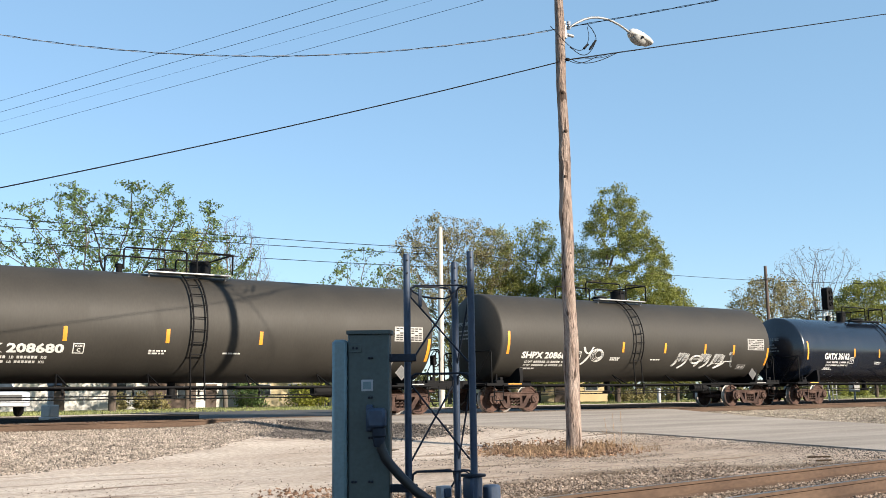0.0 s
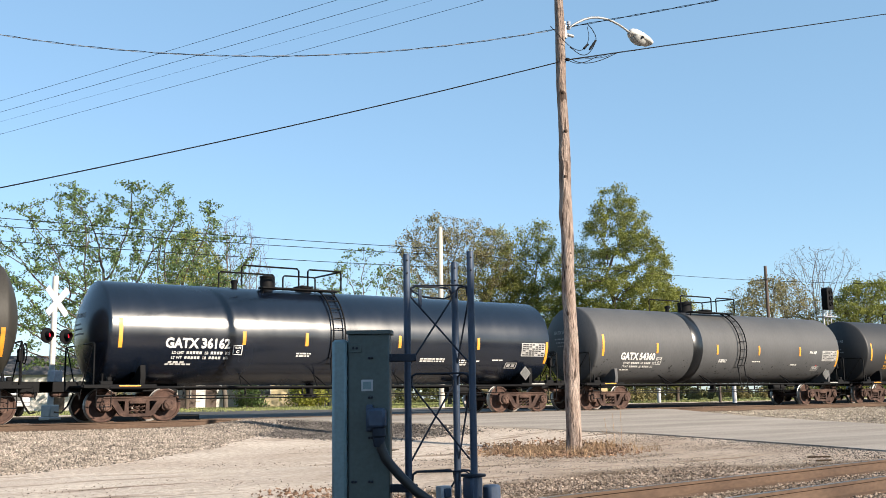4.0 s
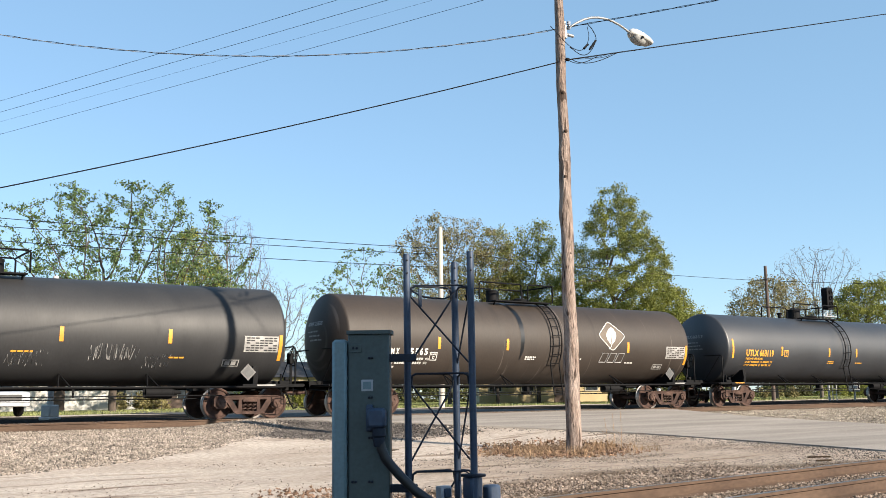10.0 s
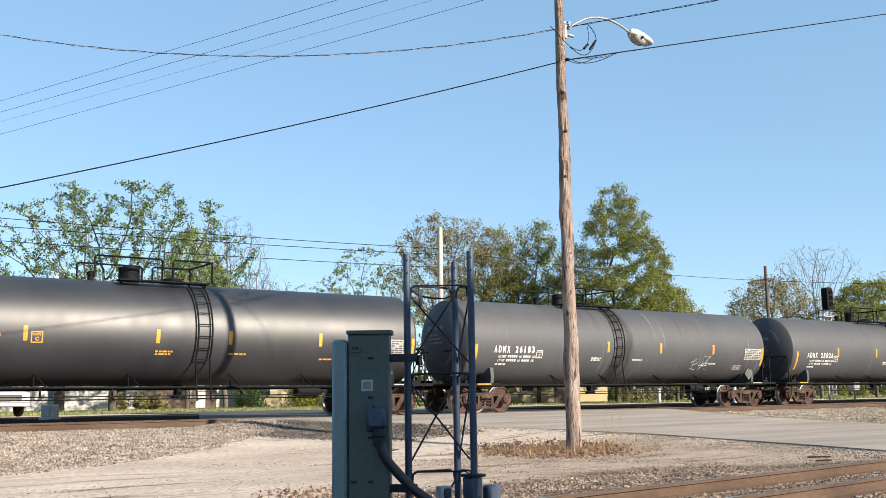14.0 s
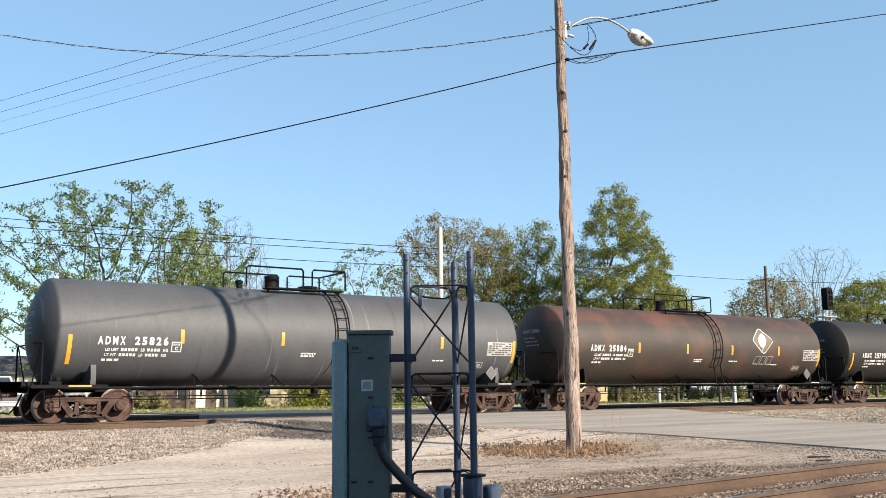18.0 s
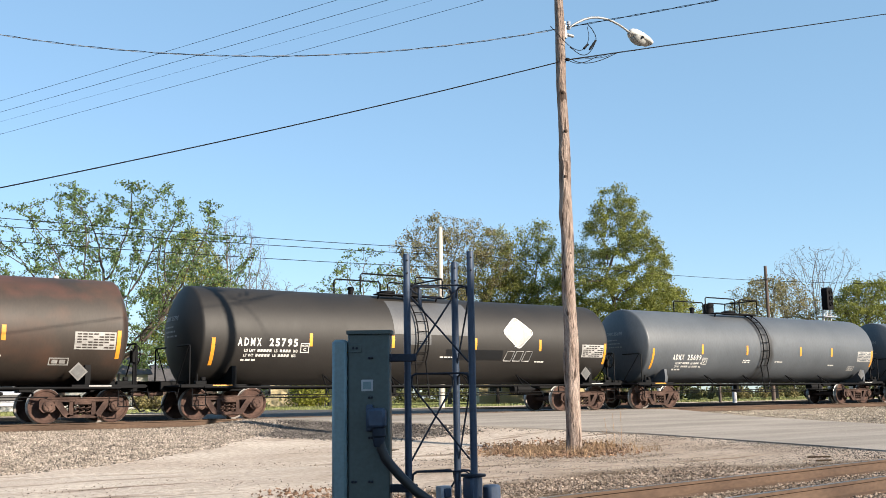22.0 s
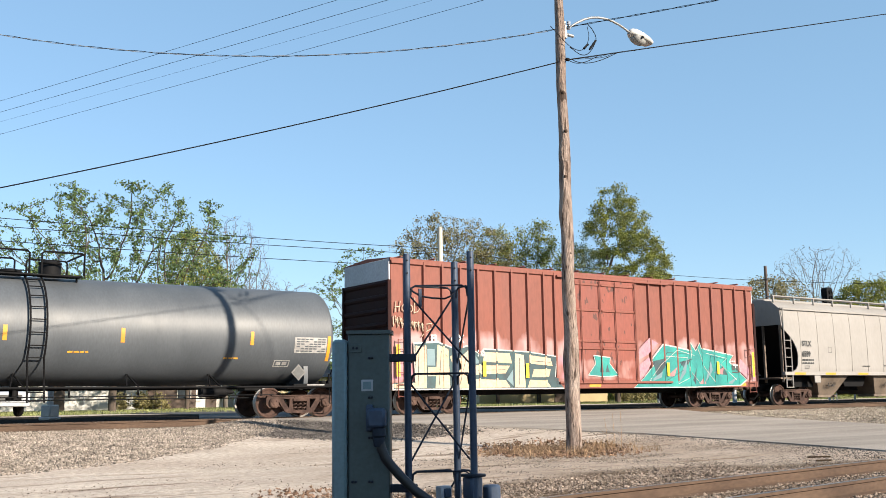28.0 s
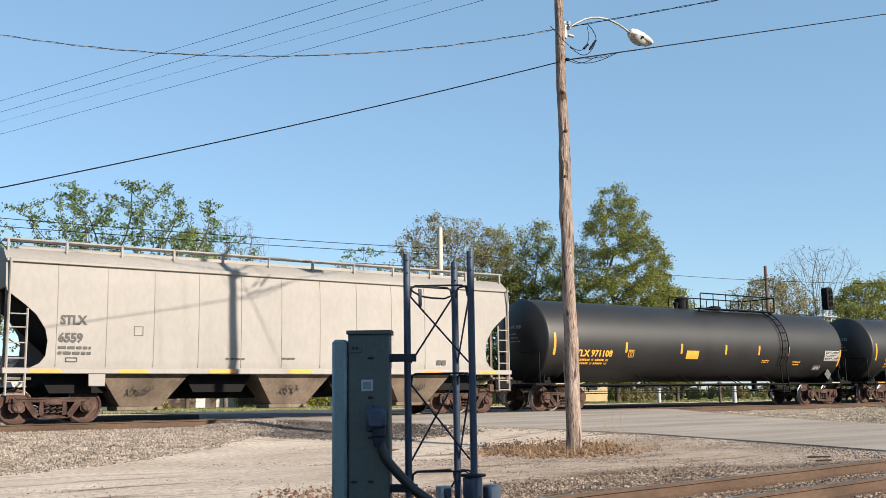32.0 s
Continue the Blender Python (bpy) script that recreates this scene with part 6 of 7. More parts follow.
    sweep([(0.20, -0.08, 8.62), (0.50, -0.10, 8.50), (0.80, -0.06, 8.62), (1.06, -0.02, 8.98), (0.98, 0.0, 9.20), (0.82, 0, 9.32)], 0.009, M["cable"], "lamp_lead")
    sweep([(0.74, -0.05, 8.78), (0.86, 0.0, 9.02), (0.82, 0.0, 9.25)], 0.007, M["cable"], "lamp_lead")
    for a, b in (((0.60, -0.10, 8.66), (0.76, -0.06, 8.80)), ((0.82, -0.05, 8.70), (1.05, -0.02, 8.96))):
        part("splice", Geo().tube([a, b], 0.026, 8), M["cable"], t)
    part("cable_clamp", Geo().box((0.09, -0.11, 8.31), (0.10, 0.07, 0.07), ch=0.02), M["black"], t)


def clutter():
    """A dropped plank, sticks and weed stalks on the dirt."""
    for x, y, l, w, a, lab in ((12.05, 19.2, 0.85, 0.16, 25, "short dark weathered plank lying on the dirt"), (16.8, 11.5, 0.45, 0.04, -30, "long dark stick lying on the gravel"), (16.2, 11.0, 0.3, 0.035, -25, "short dark stick lying on the gravel")):
        solid("plank", Geo().box((0, 0, 0.02), (l, w, 0.03), ch=0.008), M["tie"], lab, "plank", m=pose(x, y, ground_z(x, y), 0, 0, a))
    for k in range(3):
        x, y = 16.5 + 0.13 * k, 16.8 - 0.1 * k
        g = Geo().tube([(0, 0, 0), (0.03, 0.0, 0.35), (-0.02 + 0.03 * k, 0.02, 0.75 + 0.1 * k)], [0.006, 0.005, 0.003], 4)
        g.tube([(0.03, 0, 0.35), (-0.2, 0.1, 0.55)], [0.004, 0.002], 3)
        solid("weed_stalk", g, M["straw"], "tall dry weed stalk beside the pole", "weed", m=pose(x, y, ground_z(x, y)))


def span(a, b, sag, n=28):
    a, b = Vector(a), Vector(b)
    return [a.lerp(b, i / n) - Vector((0, 0, 4 * sag * (i / n) * (1 - i / n))) for i in range(n + 1)]


def wire(pts, r, label):
    return solid("overhead_wire", Geo().tube(pts, r, 5), M["cable"], label, "wire", group="overhead wires")


def strung(p, k=1.162):
    """A point on a line of sight from the eye, k times as far off."""
    e = Vector(EYE)
    return e + (Vector(p) - e) * k


CABLE_END = strung((1.48, 18.8, 3.61))      # where the thick cable runs off to


def wires():
    P = strung((13.66, 14.58, 7.385))
    wire(span(CABLE_END, P, 0.12), 0.0135, "thick black telephone cable strung to the wooden pole")
    far_end = strung((27.57, 15.52, 11.74))
    wire(span(P, far_end, 0.0), 0.0155, "thick black telephone cable strung to the wooden pole")
    run = (far_end - P).normalized()
    for a, b, sag, r in ((0.0, 1.15, 0.13, 0.009), (0.05, 1.55, 0.05, 0.006), (0.12, 1.9, 0.16, 0.010), (0.5, 1.75, 0.07, 0.006)):
        pts = [P + run * (a + (b - a) * i / 16) - Vector((0, 0, sag * math.sin(math.pi * (i / 16) ** (0.75 if sag > 0.1 else 1.3)))) for i in range(17)]
        wire(pts, r, "slack loop of black cable beside the pole")
    for end, sag, n in ((strung((3.98, 20.97, 7.95)), 0.62, 240), (strung((20.9, 2.6, 8.55)), 0.1, 260)):
        line = span(end, strung((13.64, 14.68, 8.10)), sag, n)
        t = thing("service_wire", Matrix(), "twisted bare and black service wire strung to the pole", "wire", "overhead wires")
        for k, m in ((0, "cable"), (1, "galv" if sag > 0.5 else "cable")):
            coil = [p + Vector((0, 0.013 * math.cos(0.36 * i + math.pi * k), 0.013 * math.sin(0.36 * i + math.pi * k))) for i, p in enumerate(line)]
            part("strand", Geo().tube(coil, 0.0075, 5), M[m], t)
    for a, b in (((6.65, 34.47), (11.86, 20.98)), ((6.93, 35.84), (12.93, 20.28)), ((7.19, 37.09), (13.89, 19.65)), ((7.56, 38.85), (14.97, 18.94))):
        a, b = Vector((*a, 10.6)), Vector((*b, 10.66))
        d = (b - a)
        wire(span(a - d * 1.0, b + d * 1.6, 0.15), 0.006 if abs(a.x - 7.19) > 0.01 else 0.003, "thin power line high overhead")
    for z0, z1 in ((8.86, 9.2), (8.48, 8.85), (7.95, 8.1)):
        wire(span((-25, 47.1, z0 + 0.5), (33.35, 47.1, z1), 0.5), 0.017, "distant power line along the street")
    wire(span((33.35, 47.1, 9.1), (63.6, 47.0, 9.0), 0.25), 0.015, "distant power line along the street")
    wire(span((63.6, 47.0, 9.0), (110, 20, 8.9), 0.5), 0.017, "distant power line along the street")


def lattice_mast():
    """A short stub of triangular lattice tower; only bare legs stand above the last brace."""
    t = thing("lattice_mast", pose(2.65, 3.77, -0.80), "short blue-grey triangular lattice mast stub", "lattice mast")
    legs = [((2.5335, 3.845), 1.158), ((2.777, 3.677), 1.168), ((2.7905, 3.822), 1.135)]
    for (x, y), z in legs:
        pts = [(x - 2.65, y - 3.77, 0.0), (x - 2.65, y - 3.77, z + 0.80)]
        leg = part("leg", Geo().tube(pts, 0.0165, 12), M["mast"], t)
        for h in (0.03, 0.09):
            part("bolt_hole", Geo().turn([(0.004, 0), (0.004, 0.003)], 8, "y", (x - 2.65 - 0.008, y - 3.77 - 0.0175, z + 0.80 - h)), M["black"], leg)
    pairs = ((0, 1), (1, 2), (2, 0))
    levels = (1.010, 0.605, 0.165, -0.27, -0.70)
    for i, j in pairs:
        a, b = Vector((*legs[i][0], 0)) - Vector((2.65, 3.77, 0)), Vector((*legs[j][0], 0)) - Vector((2.65, 3.77, 0))
        off = (b - a).normalized() * 0.016
        for k, z in enumerate(levels):
            zz = z + 0.80
            part("cross_rod", Geo().tube([a + off + Vector((0, 0, zz - 0.05)), a + off * 1.3 + Vector((0, 0, zz - 0.012)), a + off * 2.5 + Vector((0, 0, zz)), b - off * 2.5 + Vector((0, 0, zz)), b - off * 1.3 + Vector((0, 0, zz - 0.012)), b - off + Vector((0, 0, zz - 0.05))], 0.0048, 6), M["mast_rod"], t)
            if k < len(levels) - 1:
                z2 = levels[k + 1] + 0.80
                part("brace", Geo().tube([a + off + Vector((0, 0, zz - 0.05)), b - off + Vector((0, 0, z2 + 0.05))], 0.0045, 6), M["mast_rod"], t)


def mast_rods():
    """The slack rod and the small tag near the mast's head."""
    t = bpy.data.objects["lattice_mast"]
    a, b = Vector((2.5335 - 2.65, 3.845 - 3.77, 0)), Vector((2.7905 - 2.65, 3.822 - 3.77, 0))
    pts = [a.lerp(b, k) + Vector((0, -0.012, z + 0.80)) for k, z in ((0.04, 1.000), (0.10, 0.983), (0.25, 0.964), (0.5, 0.957), (0.75, 0.957), (0.88, 0.970), (0.96, 0.990))]
    part("slack_rod", Geo().tube(pts, 0.0045, 6), M["mast_rod"], t)
    p = a.lerp(b, 0.22) + Vector((0, -0.02, 0.955 + 0.80))
    part("tag_plate", Geo().box(tuple(p), (0.018, 0.006, 0.085), ch=0.002), M["mast"], t)


# axes of the meter cabinet: along its face, and out of it
FACE = Vector((0.80, -0.60, 0)).normalized()
OUT = Vector((-0.60, -0.80, 0)).normalized()


def cabinet():
    o = Vector((2.285, 3.80, 0))
    m = Matrix.Translation(o) @ Matrix(((FACE.x, -OUT.x, 0), (FACE.y, -OUT.y, 0), (0, 0, 1))).to_4x4()
    t = thing("meter_cabinet", m, "grey-green steel electrical cabinet clamped to the mast", "electrical cabinet")
    part("casing", Geo().box((0.0115, 0.06, 0.23), (0.182, 0.13, 1.10), ch=0.006), M["box_teal"], t)
    part("rain_hood", Geo().slab([(-0.018, 0.0), (0.15, 0.0), (0.15, 0.022), (-0.018, 0.016)], lambda u, v, w: (-0.085 + w, u, 0.778 + v), 0.196), M["box_teal"], t)
    part("side_cover", Geo().box((-0.116, 0.055, 0.21), (0.066, 0.15, 1.09), ch=0.013), M["box_lid"], t, "paler rounded side cover")
    part("latch_plate", Geo().box((-0.048, -0.008, 0.715), (0.058, 0.006, 0.038), ch=0.002), M["box_teal"], t)
    for x, z in ((-0.056, 0.716), (-0.040, 0.716), (0.014, 0.672), (0.026, 0.672), (0.014, 0.500), (0.026, 0.500), (0.014, 0.327), (0.026, 0.327), (-0.06, 0.14), (-0.045, 0.14), (0.014, 0.14), (0.026, 0.14)):
        part("bolt", Geo().turn([(0.006, 0), (0.006, -0.010), (0.004, -0.013)], 8, "y", (x, -0.004, z)), M["mast_rod"], t)
    part("label_plate", Geo().box((0.005, -0.006, 0.553), (0.052, 0.004, 0.050), ch=0.0015), M["box_white"], t, "pale rating plate")
    part("label_print", Geo().box((0.005, -0.009, 0.553), (0.036, 0.002, 0.032)), M["box_lid"], t)
    sock = part("socket", Geo().box((0.050, -0.045, 0.412), (0.080, 0.09, 0.085), ch=0.012).box((0.018, -0.02, 0.412), (0.03, 0.05, 0.115), ch=0.006), M["mast"], t, "blue-grey power socket with a plug")
    part("plug_collar", Geo().turn([(0.024, 0.370), (0.030, 0.362), (0.030, 0.335), (0.024, 0.330), (0.027, 0.318), (0.022, 0.290)], 14, "z", (0.060, -0.055, 0)), M["mast_rod"], sock)
    pts = [(0.063, -0.055, 0.335), (0.068, -0.055, 0.29), (0.085, -0.055, 0.245), (0.115, -0.05, 0.205), (0.16, -0.045, 0.155), (0.21, -0.04, 0.105), (0.27, -0.03, 0.06), (0.36, -0.02, 0.0), (0.42, -0.02, -0.10), (0.46, 0.0, -0.45), (0.47, 0.0, -0.80)]
    part("conduit", Geo().tube(pts, 0.021, 12), M["conduit"], sock)
    for z in (0.672, 0.108):
        part("clamp_arm", Geo().box((0.155, 0.03, z), (0.13, 0.035, 0.034), ch=0.004).box((0.100, 0.03, z), (0.03, 0.045, 0.035), ch=0.005), M["mast_rod"], t)
    part("stand_leg", Geo().box((-0.06, 0.07, -0.55), (0.05, 0.05, 0.52), ch=0.005).box((0.06, 0.07, -0.55), (0.05, 0.05, 0.52), ch=0.005), M["mast_rod"], t)


def junction_boxes():
    t = thing("junction_box", pose(2.785, 3.70, 0.09), "blue-grey cast junction box on the mast leg", "junction box")
    part("body", Geo().box((0, 0, 0), (0.07, 0.07, 0.10), ch=0.008), M["mast"], t)
    part("lid", Geo().box((0.0, -0.005, 0.055), (0.085, 0.085, 0.014), ch=0.004), M["mast_rod"], t)
    part("gland", Geo().turn([(0.02, -0.10), (0.02, -0.05)], 12, "z", (0.0, -0.02, 0)), M["conduit"], t)
    part("side_box", Geo().box((0.085, -0.03, -0.03), (0.07, 0.06, 0.08), ch=0.01), M["mast"], t)
    part("bracket", Geo().box((0, 0.01, -0.45), (0.025, 0.025, 0.80)), M["mast_rod"], t)
    t = thing("junction_box", pose(2.68, 3.78, 0.07), "small pale grey junction box low on the mast", "junction box")
    part("body", Geo().box((0, 0, 0), (0.06, 0.05, 0.06), ch=0.006), M["box_white"], t)
    part("cover", Geo().box((0, -0.03, 0.0), (0.035, 0.012, 0.04), ch=0.003), M["mast"], t)
    part("stem", Geo().tube([(0, 0, -0.87), (0, 0, 0)], 0.012, 8), M["mast_rod"], t)


def grow(marks, stem, step, reach, stop, rng, rise=0.0):
    """Grows limbs from a stem towards scattered marks; gives the nodes and each one's parent."""
    nodes, parent = [np.array(p, float) for p in stem], [max(-1, i - 1) for i in range(len(stem))]
    alive = np.ones(len(marks), bool)
    best, who = np.full(len(marks), 1e9), np.zeros(len(marks), int)
    stale, first = np.zeros(len(marks), int), 0
    for _ in range(260):
        before = best.copy()
        for i in range(first, len(nodes)):
            d = np.linalg.norm(marks - nodes[i], axis=1)
            nearer = d < best
            best[nearer], who[nearer] = d[nearer], i
            alive &= d > stop
        stale += best > before - 1e-3
        stale[best < before - 1e-3] = 0
        alive &= stale < 6
        first = len(nodes)
        pull = {}
        for k in np.nonzero(alive & (best < reach))[0]:
            v = marks[k] - nodes[who[k]]
            pull[who[k]] = pull.get(who[k], 0) + v / np.linalg.norm(v)
        if not pull:
            break
        for i, v in pull.items():
            v = v / max(1e-6, np.linalg.norm(v)) + np.array((0, 0, rise)) + rng.normal(0, 0.13, 3)
            q = nodes[i] + step * v / np.linalg.norm(v)
            nodes.append(q)
            parent.append(i)
        if len(nodes) > 16000:
            break
    return np.array(nodes), parent


def limbs(nodes, parent, tip, most):
    """Tapered limbs through the nodes, thick where many twigs meet."""
    n = len(nodes)
    kids = [[] for _ in range(n)]
    for i in range(1, n):
        kids[parent[i]].append(i)
    area = np.zeros(n)
    for i in range(n - 1, -1, -1):
        area[i] = tip ** 2.2 if not kids[i] else sum(area[k] for k in kids[i])
    rad = area ** (1 / 2.2)
    rad = np.minimum(rad * min(1.0, most / rad[0]) if rad[0] > most else rad, most)
    rad = np.maximum(rad, tip)
    g = Geo()
    heads = [0]
    while heads:
        i = heads.pop()
        run, rs = ([nodes[parent[i]]], [min(rad[parent[i]], rad[i] * 1.25)]) if i else ([], [])
        while True:
            run.append(nodes[i])
            rs.append(rad[i])
            if not kids[i]:
                break
            order = sorted(kids[i], key=lambda k: -rad[k])
            heads += order[1:]
            i = order[0]
        if len(run) > 1:
            g.tube(run, rs, 8 if rs[0] > 0.12 else (5 if rs[0] > 0.04 else 3), caps=False)
    ends = [i for i in range(1, n) if rad[i] < tip * 2.1]
    return g, ends


def leaves(c, heart, count, size, cloud, rng, flat=0.36):
    """Many small leaves in tufts about the points c, turned partly outwards from each tuft."""
    idx = rng.randint(0, len(c), count)
    off = rng.normal(0, 1, (count, 3)) * np.array((1, 1, 0.75)) * cloud
    p = c[idx] + off
    out = off / cloud + 0.8 * (p - heart) / np.maximum(1e-6, np.linalg.norm(p - heart, axis=1))[:, None]
    out = out / np.maximum(1e-6, np.linalg.norm(out, axis=1))[:, None]
    nrm = out * flat * 2 + rng.normal(0, 1, (count, 3)) * 0.75
    nrm /= np.linalg.norm(nrm, axis=1)[:, None]
    a = np.cross(nrm, rng.normal(0, 1, (count, 3)))
    a /= np.linalg.norm(a, axis=1)[:, None]
    b = np.cross(nrm, a)
    s = size * rng.uniform(0.5, 1.3, (count, 1))
    v = np.stack([p - a * s, p + b * s * 0.6 + a * s * 0.1, p + a * s, p - b * s * 0.6 + a * s * 0.1], 1)
    return v.reshape(-1, 3), np.arange(count * 4).reshape(-1, 4)


def tree(x, y, height, width, leaf, seed, count, label, form, bare=0.2, marks=500, size=0.09, cloud=0.22, bark="bark", tip=0.012, trunk=0.3, hollow=0.3, lumps=0, top=0.0, fork=0.5, rise=0.05, fine=1.0):
    """A tree grown into a crown: form gives its widths from foot to top, top how far its peak leans aside."""
    z = ground_z(x, y)
    t = thing("tree", pose(x, y, z), label, "tree")
    nr = np.random.RandomState(seed)
    hb = height * bare
    q = nr.uniform(0, 1, marks * 3)
    wide = np.interp(q, np.linspace(0, 1, len(form)), form)
    keep = nr.uniform(0, 1, len(q)) < (0.15 + wide / max(form)) ** 1.5
    q, wide = q[keep][:marks], wide[keep][:marks]
    ang, rr = nr.uniform(0, 6.283, len(q)), nr.uniform(hollow ** 2, 1, len(q)) ** 0.5
    edge = 1 + 0.16 * np.sin(3 * ang + seed) + 0.12 * np.sin(7 * q * 3.1 + 2 * ang + seed * 2)
    lean = top * q
    p = np.stack([width / 2 * wide * rr * edge * np.cos(ang) + lean, width / 2 * wide * rr * edge * np.sin(ang), hb + (height - hb) * q], 1)
    if lumps:
        c = p[nr.randint(0, len(p), lumps)]
        near = c[np.argmin(np.linalg.norm(p[:, None] - c[None], axis=2), axis=1)]
        p = near + (p - near) * 0.78
    stem = [(nr.uniform(-0.06, 0.06) * h, nr.uniform(-0.06, 0.06) * h, h) for h in np.linspace(0, hb + (height - hb) * fork, 9)]
    stem[0] = (0, 0, -0.1)
    nodes, parent = grow(p, stem, height * 0.022 * fine, height * 0.8, height * 0.030 * fine, nr, rise)
    g, ends = limbs(nodes, parent, tip, trunk)
    me = raw("trunk", g.v, g.f, M[bark])
    me.polygons.foreach_set("use_smooth", [True] * len(me.polygons))
    part("trunk", me, None, t)
    if count:
        heart = np.array((lean.mean(), 0, hb + (height - hb) * 0.4))
        v, f = leaves(nodes[ends], heart, count, size, cloud, nr)
        part("crown", raw("crown", v, f, M[leaf]), None, t)
    return t


def trees():
    cone, egg = (1.0, 1.0, 0.90, 0.74, 0.56, 0.36, 0.14), (0.7, 1.0, 1.0, 0.95, 0.8, 0.55, 0.25)
    vase, broad = (0.15, 0.45, 0.75, 0.95, 1.0, 0.85, 0.5), (0.55, 0.85, 1.0, 1.0, 0.9, 0.72, 0.40)
    tree(19.9, 64.2, 14.6, 17.6, "leaf_a", 61, 36000, "broad spreading tree in thin fresh leaf", broad, 0.18, 1500, 0.088, 0.13, trunk=0.42, hollow=0.25, fork=0.10, tip=0.013)
    tree(8.5, 74.7, 13.0, 12, "leaf_a", 12, 9000, "thinly leafed tree beside the street", broad, 0.22, 600, 0.11, 0.18, trunk=0.26, fork=0.2)
    tree(34.7, 80.9, 16.6, 9.0, "leaf_d", 13, 500, "bare grey-twigged tree just budding", vase, 0.08, 2600, 0.06, 0.15, "twig", 0.011, 0.22, 0.0, fork=0.3, fine=0.7)
    tree(27.9, 72.2, 13.6, 7.8, "leaf_e", 14, 26000, "yellow-green leafy tree behind the tracks", egg, 0.22, 900, 0.085, 0.22, trunk=0.2, lumps=110)
    tree(43.2, 87.2, 12.0, 8, "leaf_d", 15, 600, "grey bare tree far behind", vase, 0.12, 1000, 0.07, 0.2, "twig", 0.014, 0.18, 0.1, fork=0.25)
    tree(38.6, 85.0, 13.0, 7, "leaf_d", 25, 600, "grey bare tree far behind", vase, 0.12, 1000, 0.07, 0.2, "twig", 0.014, 0.18, 0.1, fork=0.25)
    tree(37.4, 62.8, 12.0, 9.4, "leaf_a", 16, 5200, "young tree with sparse pale leaves", egg, 0.22, 480, 0.095, 0.12, "twig", 0.010, 0.12, 0.1, fork=0.3)
    tree(47.6, 66.1, 15.5, 10.6, "leaf_d", 17, 26000, "tall tree in brownish bud", vase, 0.17, 1300, 0.080, 0.20, "bark", 0.012, 0.25, 0.1, 120, fork=0.3)
    tree(50.9, 64.0, 14.5, 7.8, "leaf_b", 18, 38000, "olive-green tree in a row", egg, 0.13, 1000, 0.078, 0.24, trunk=0.22, lumps=150)
    tree(54.4, 63.0, 15.2, 9.0, "leaf_c", 19, 44000, "dense green tree in a row", egg, 0.13, 1100, 0.078, 0.24, trunk=0.25, lumps=160)
    tree(55.3, 54.9, 17.1, 14.4, "leaf_c", 20, 118000, "tall pyramid-shaped leafy green tree", cone, 0.07, 2300, 0.078, 0.20, trunk=0.34, lumps=330, top=0.7, fork=0.6, hollow=0.15)
    tree(62.2, 55.1, 9.6, 6.4, "leaf_e", 21, 20000, "low leafy tree beside a taller one", egg, 0.18, 600, 0.085, 0.22, trunk=0.18, lumps=80)
    tree(81.5, 59.9, 11.8, 11.0, "leaf_d", 22, 20000, "yellowish leafy tree in the distance", broad, 0.18, 900, 0.10, 0.26, "twig", 0.014, 0.2, lumps=110)
    tree(92.9, 62.7, 15.8, 11.5, "leaf_d", 23, 900, "bare tree with fine pale twigs", vase, 0.08, 3000, 0.07, 0.2, "twig", 0.011, 0.2, 0.0, fork=0.3, fine=0.65)
    tree(103.5, 60.0, 13.8, 9.0, "leaf_d", 26, 900, "bare tree with fine pale twigs", vase, 0.12, 1200, 0.07, 0.2, "twig", 0.016, 0.2, 0.1, fork=0.25)
    tree(86.7, 52.8, 10.9, 9.6, "leaf_c", 24, 32000, "round green tree in the distance", broad, 0.18, 900, 0.10, 0.26, trunk=0.22, lumps=120)


def far_poles():
    t = thing("utility_pole", pose(33.35, 47.1, ground_z(33, 47)), "pale grey utility pole beyond the train", "utility pole")
    part("shaft", Geo().tube([(0, 0, 0), (0.03, 0, 5), (0.05, 0, 10.4)], [0.17, 0.16, 0.145], 12), M["pole_white"], t)
    part("cap", Geo().turn([(0.15, 10.38), (0.15, 10.42), (0.05, 10.46)], 12, "z", (0.05, 0, 0)), M["pole_white"], t)
    t = thing("utility_pole", pose(63.6, 47.0, ground_z(60, 47)), "dark wooden utility pole in the distance", "utility pole")
    part("shaft", Geo().tube([(0, 0, 0), (-0.05, 0, 10.1)], [0.15, 0.11], 10), M["brownwall"], t)
    part("crossarm", Geo().box((-0.05, 0, 9.1), (0.1, 0.5, 0.1), ch=0.01), M["brownwall"], t)


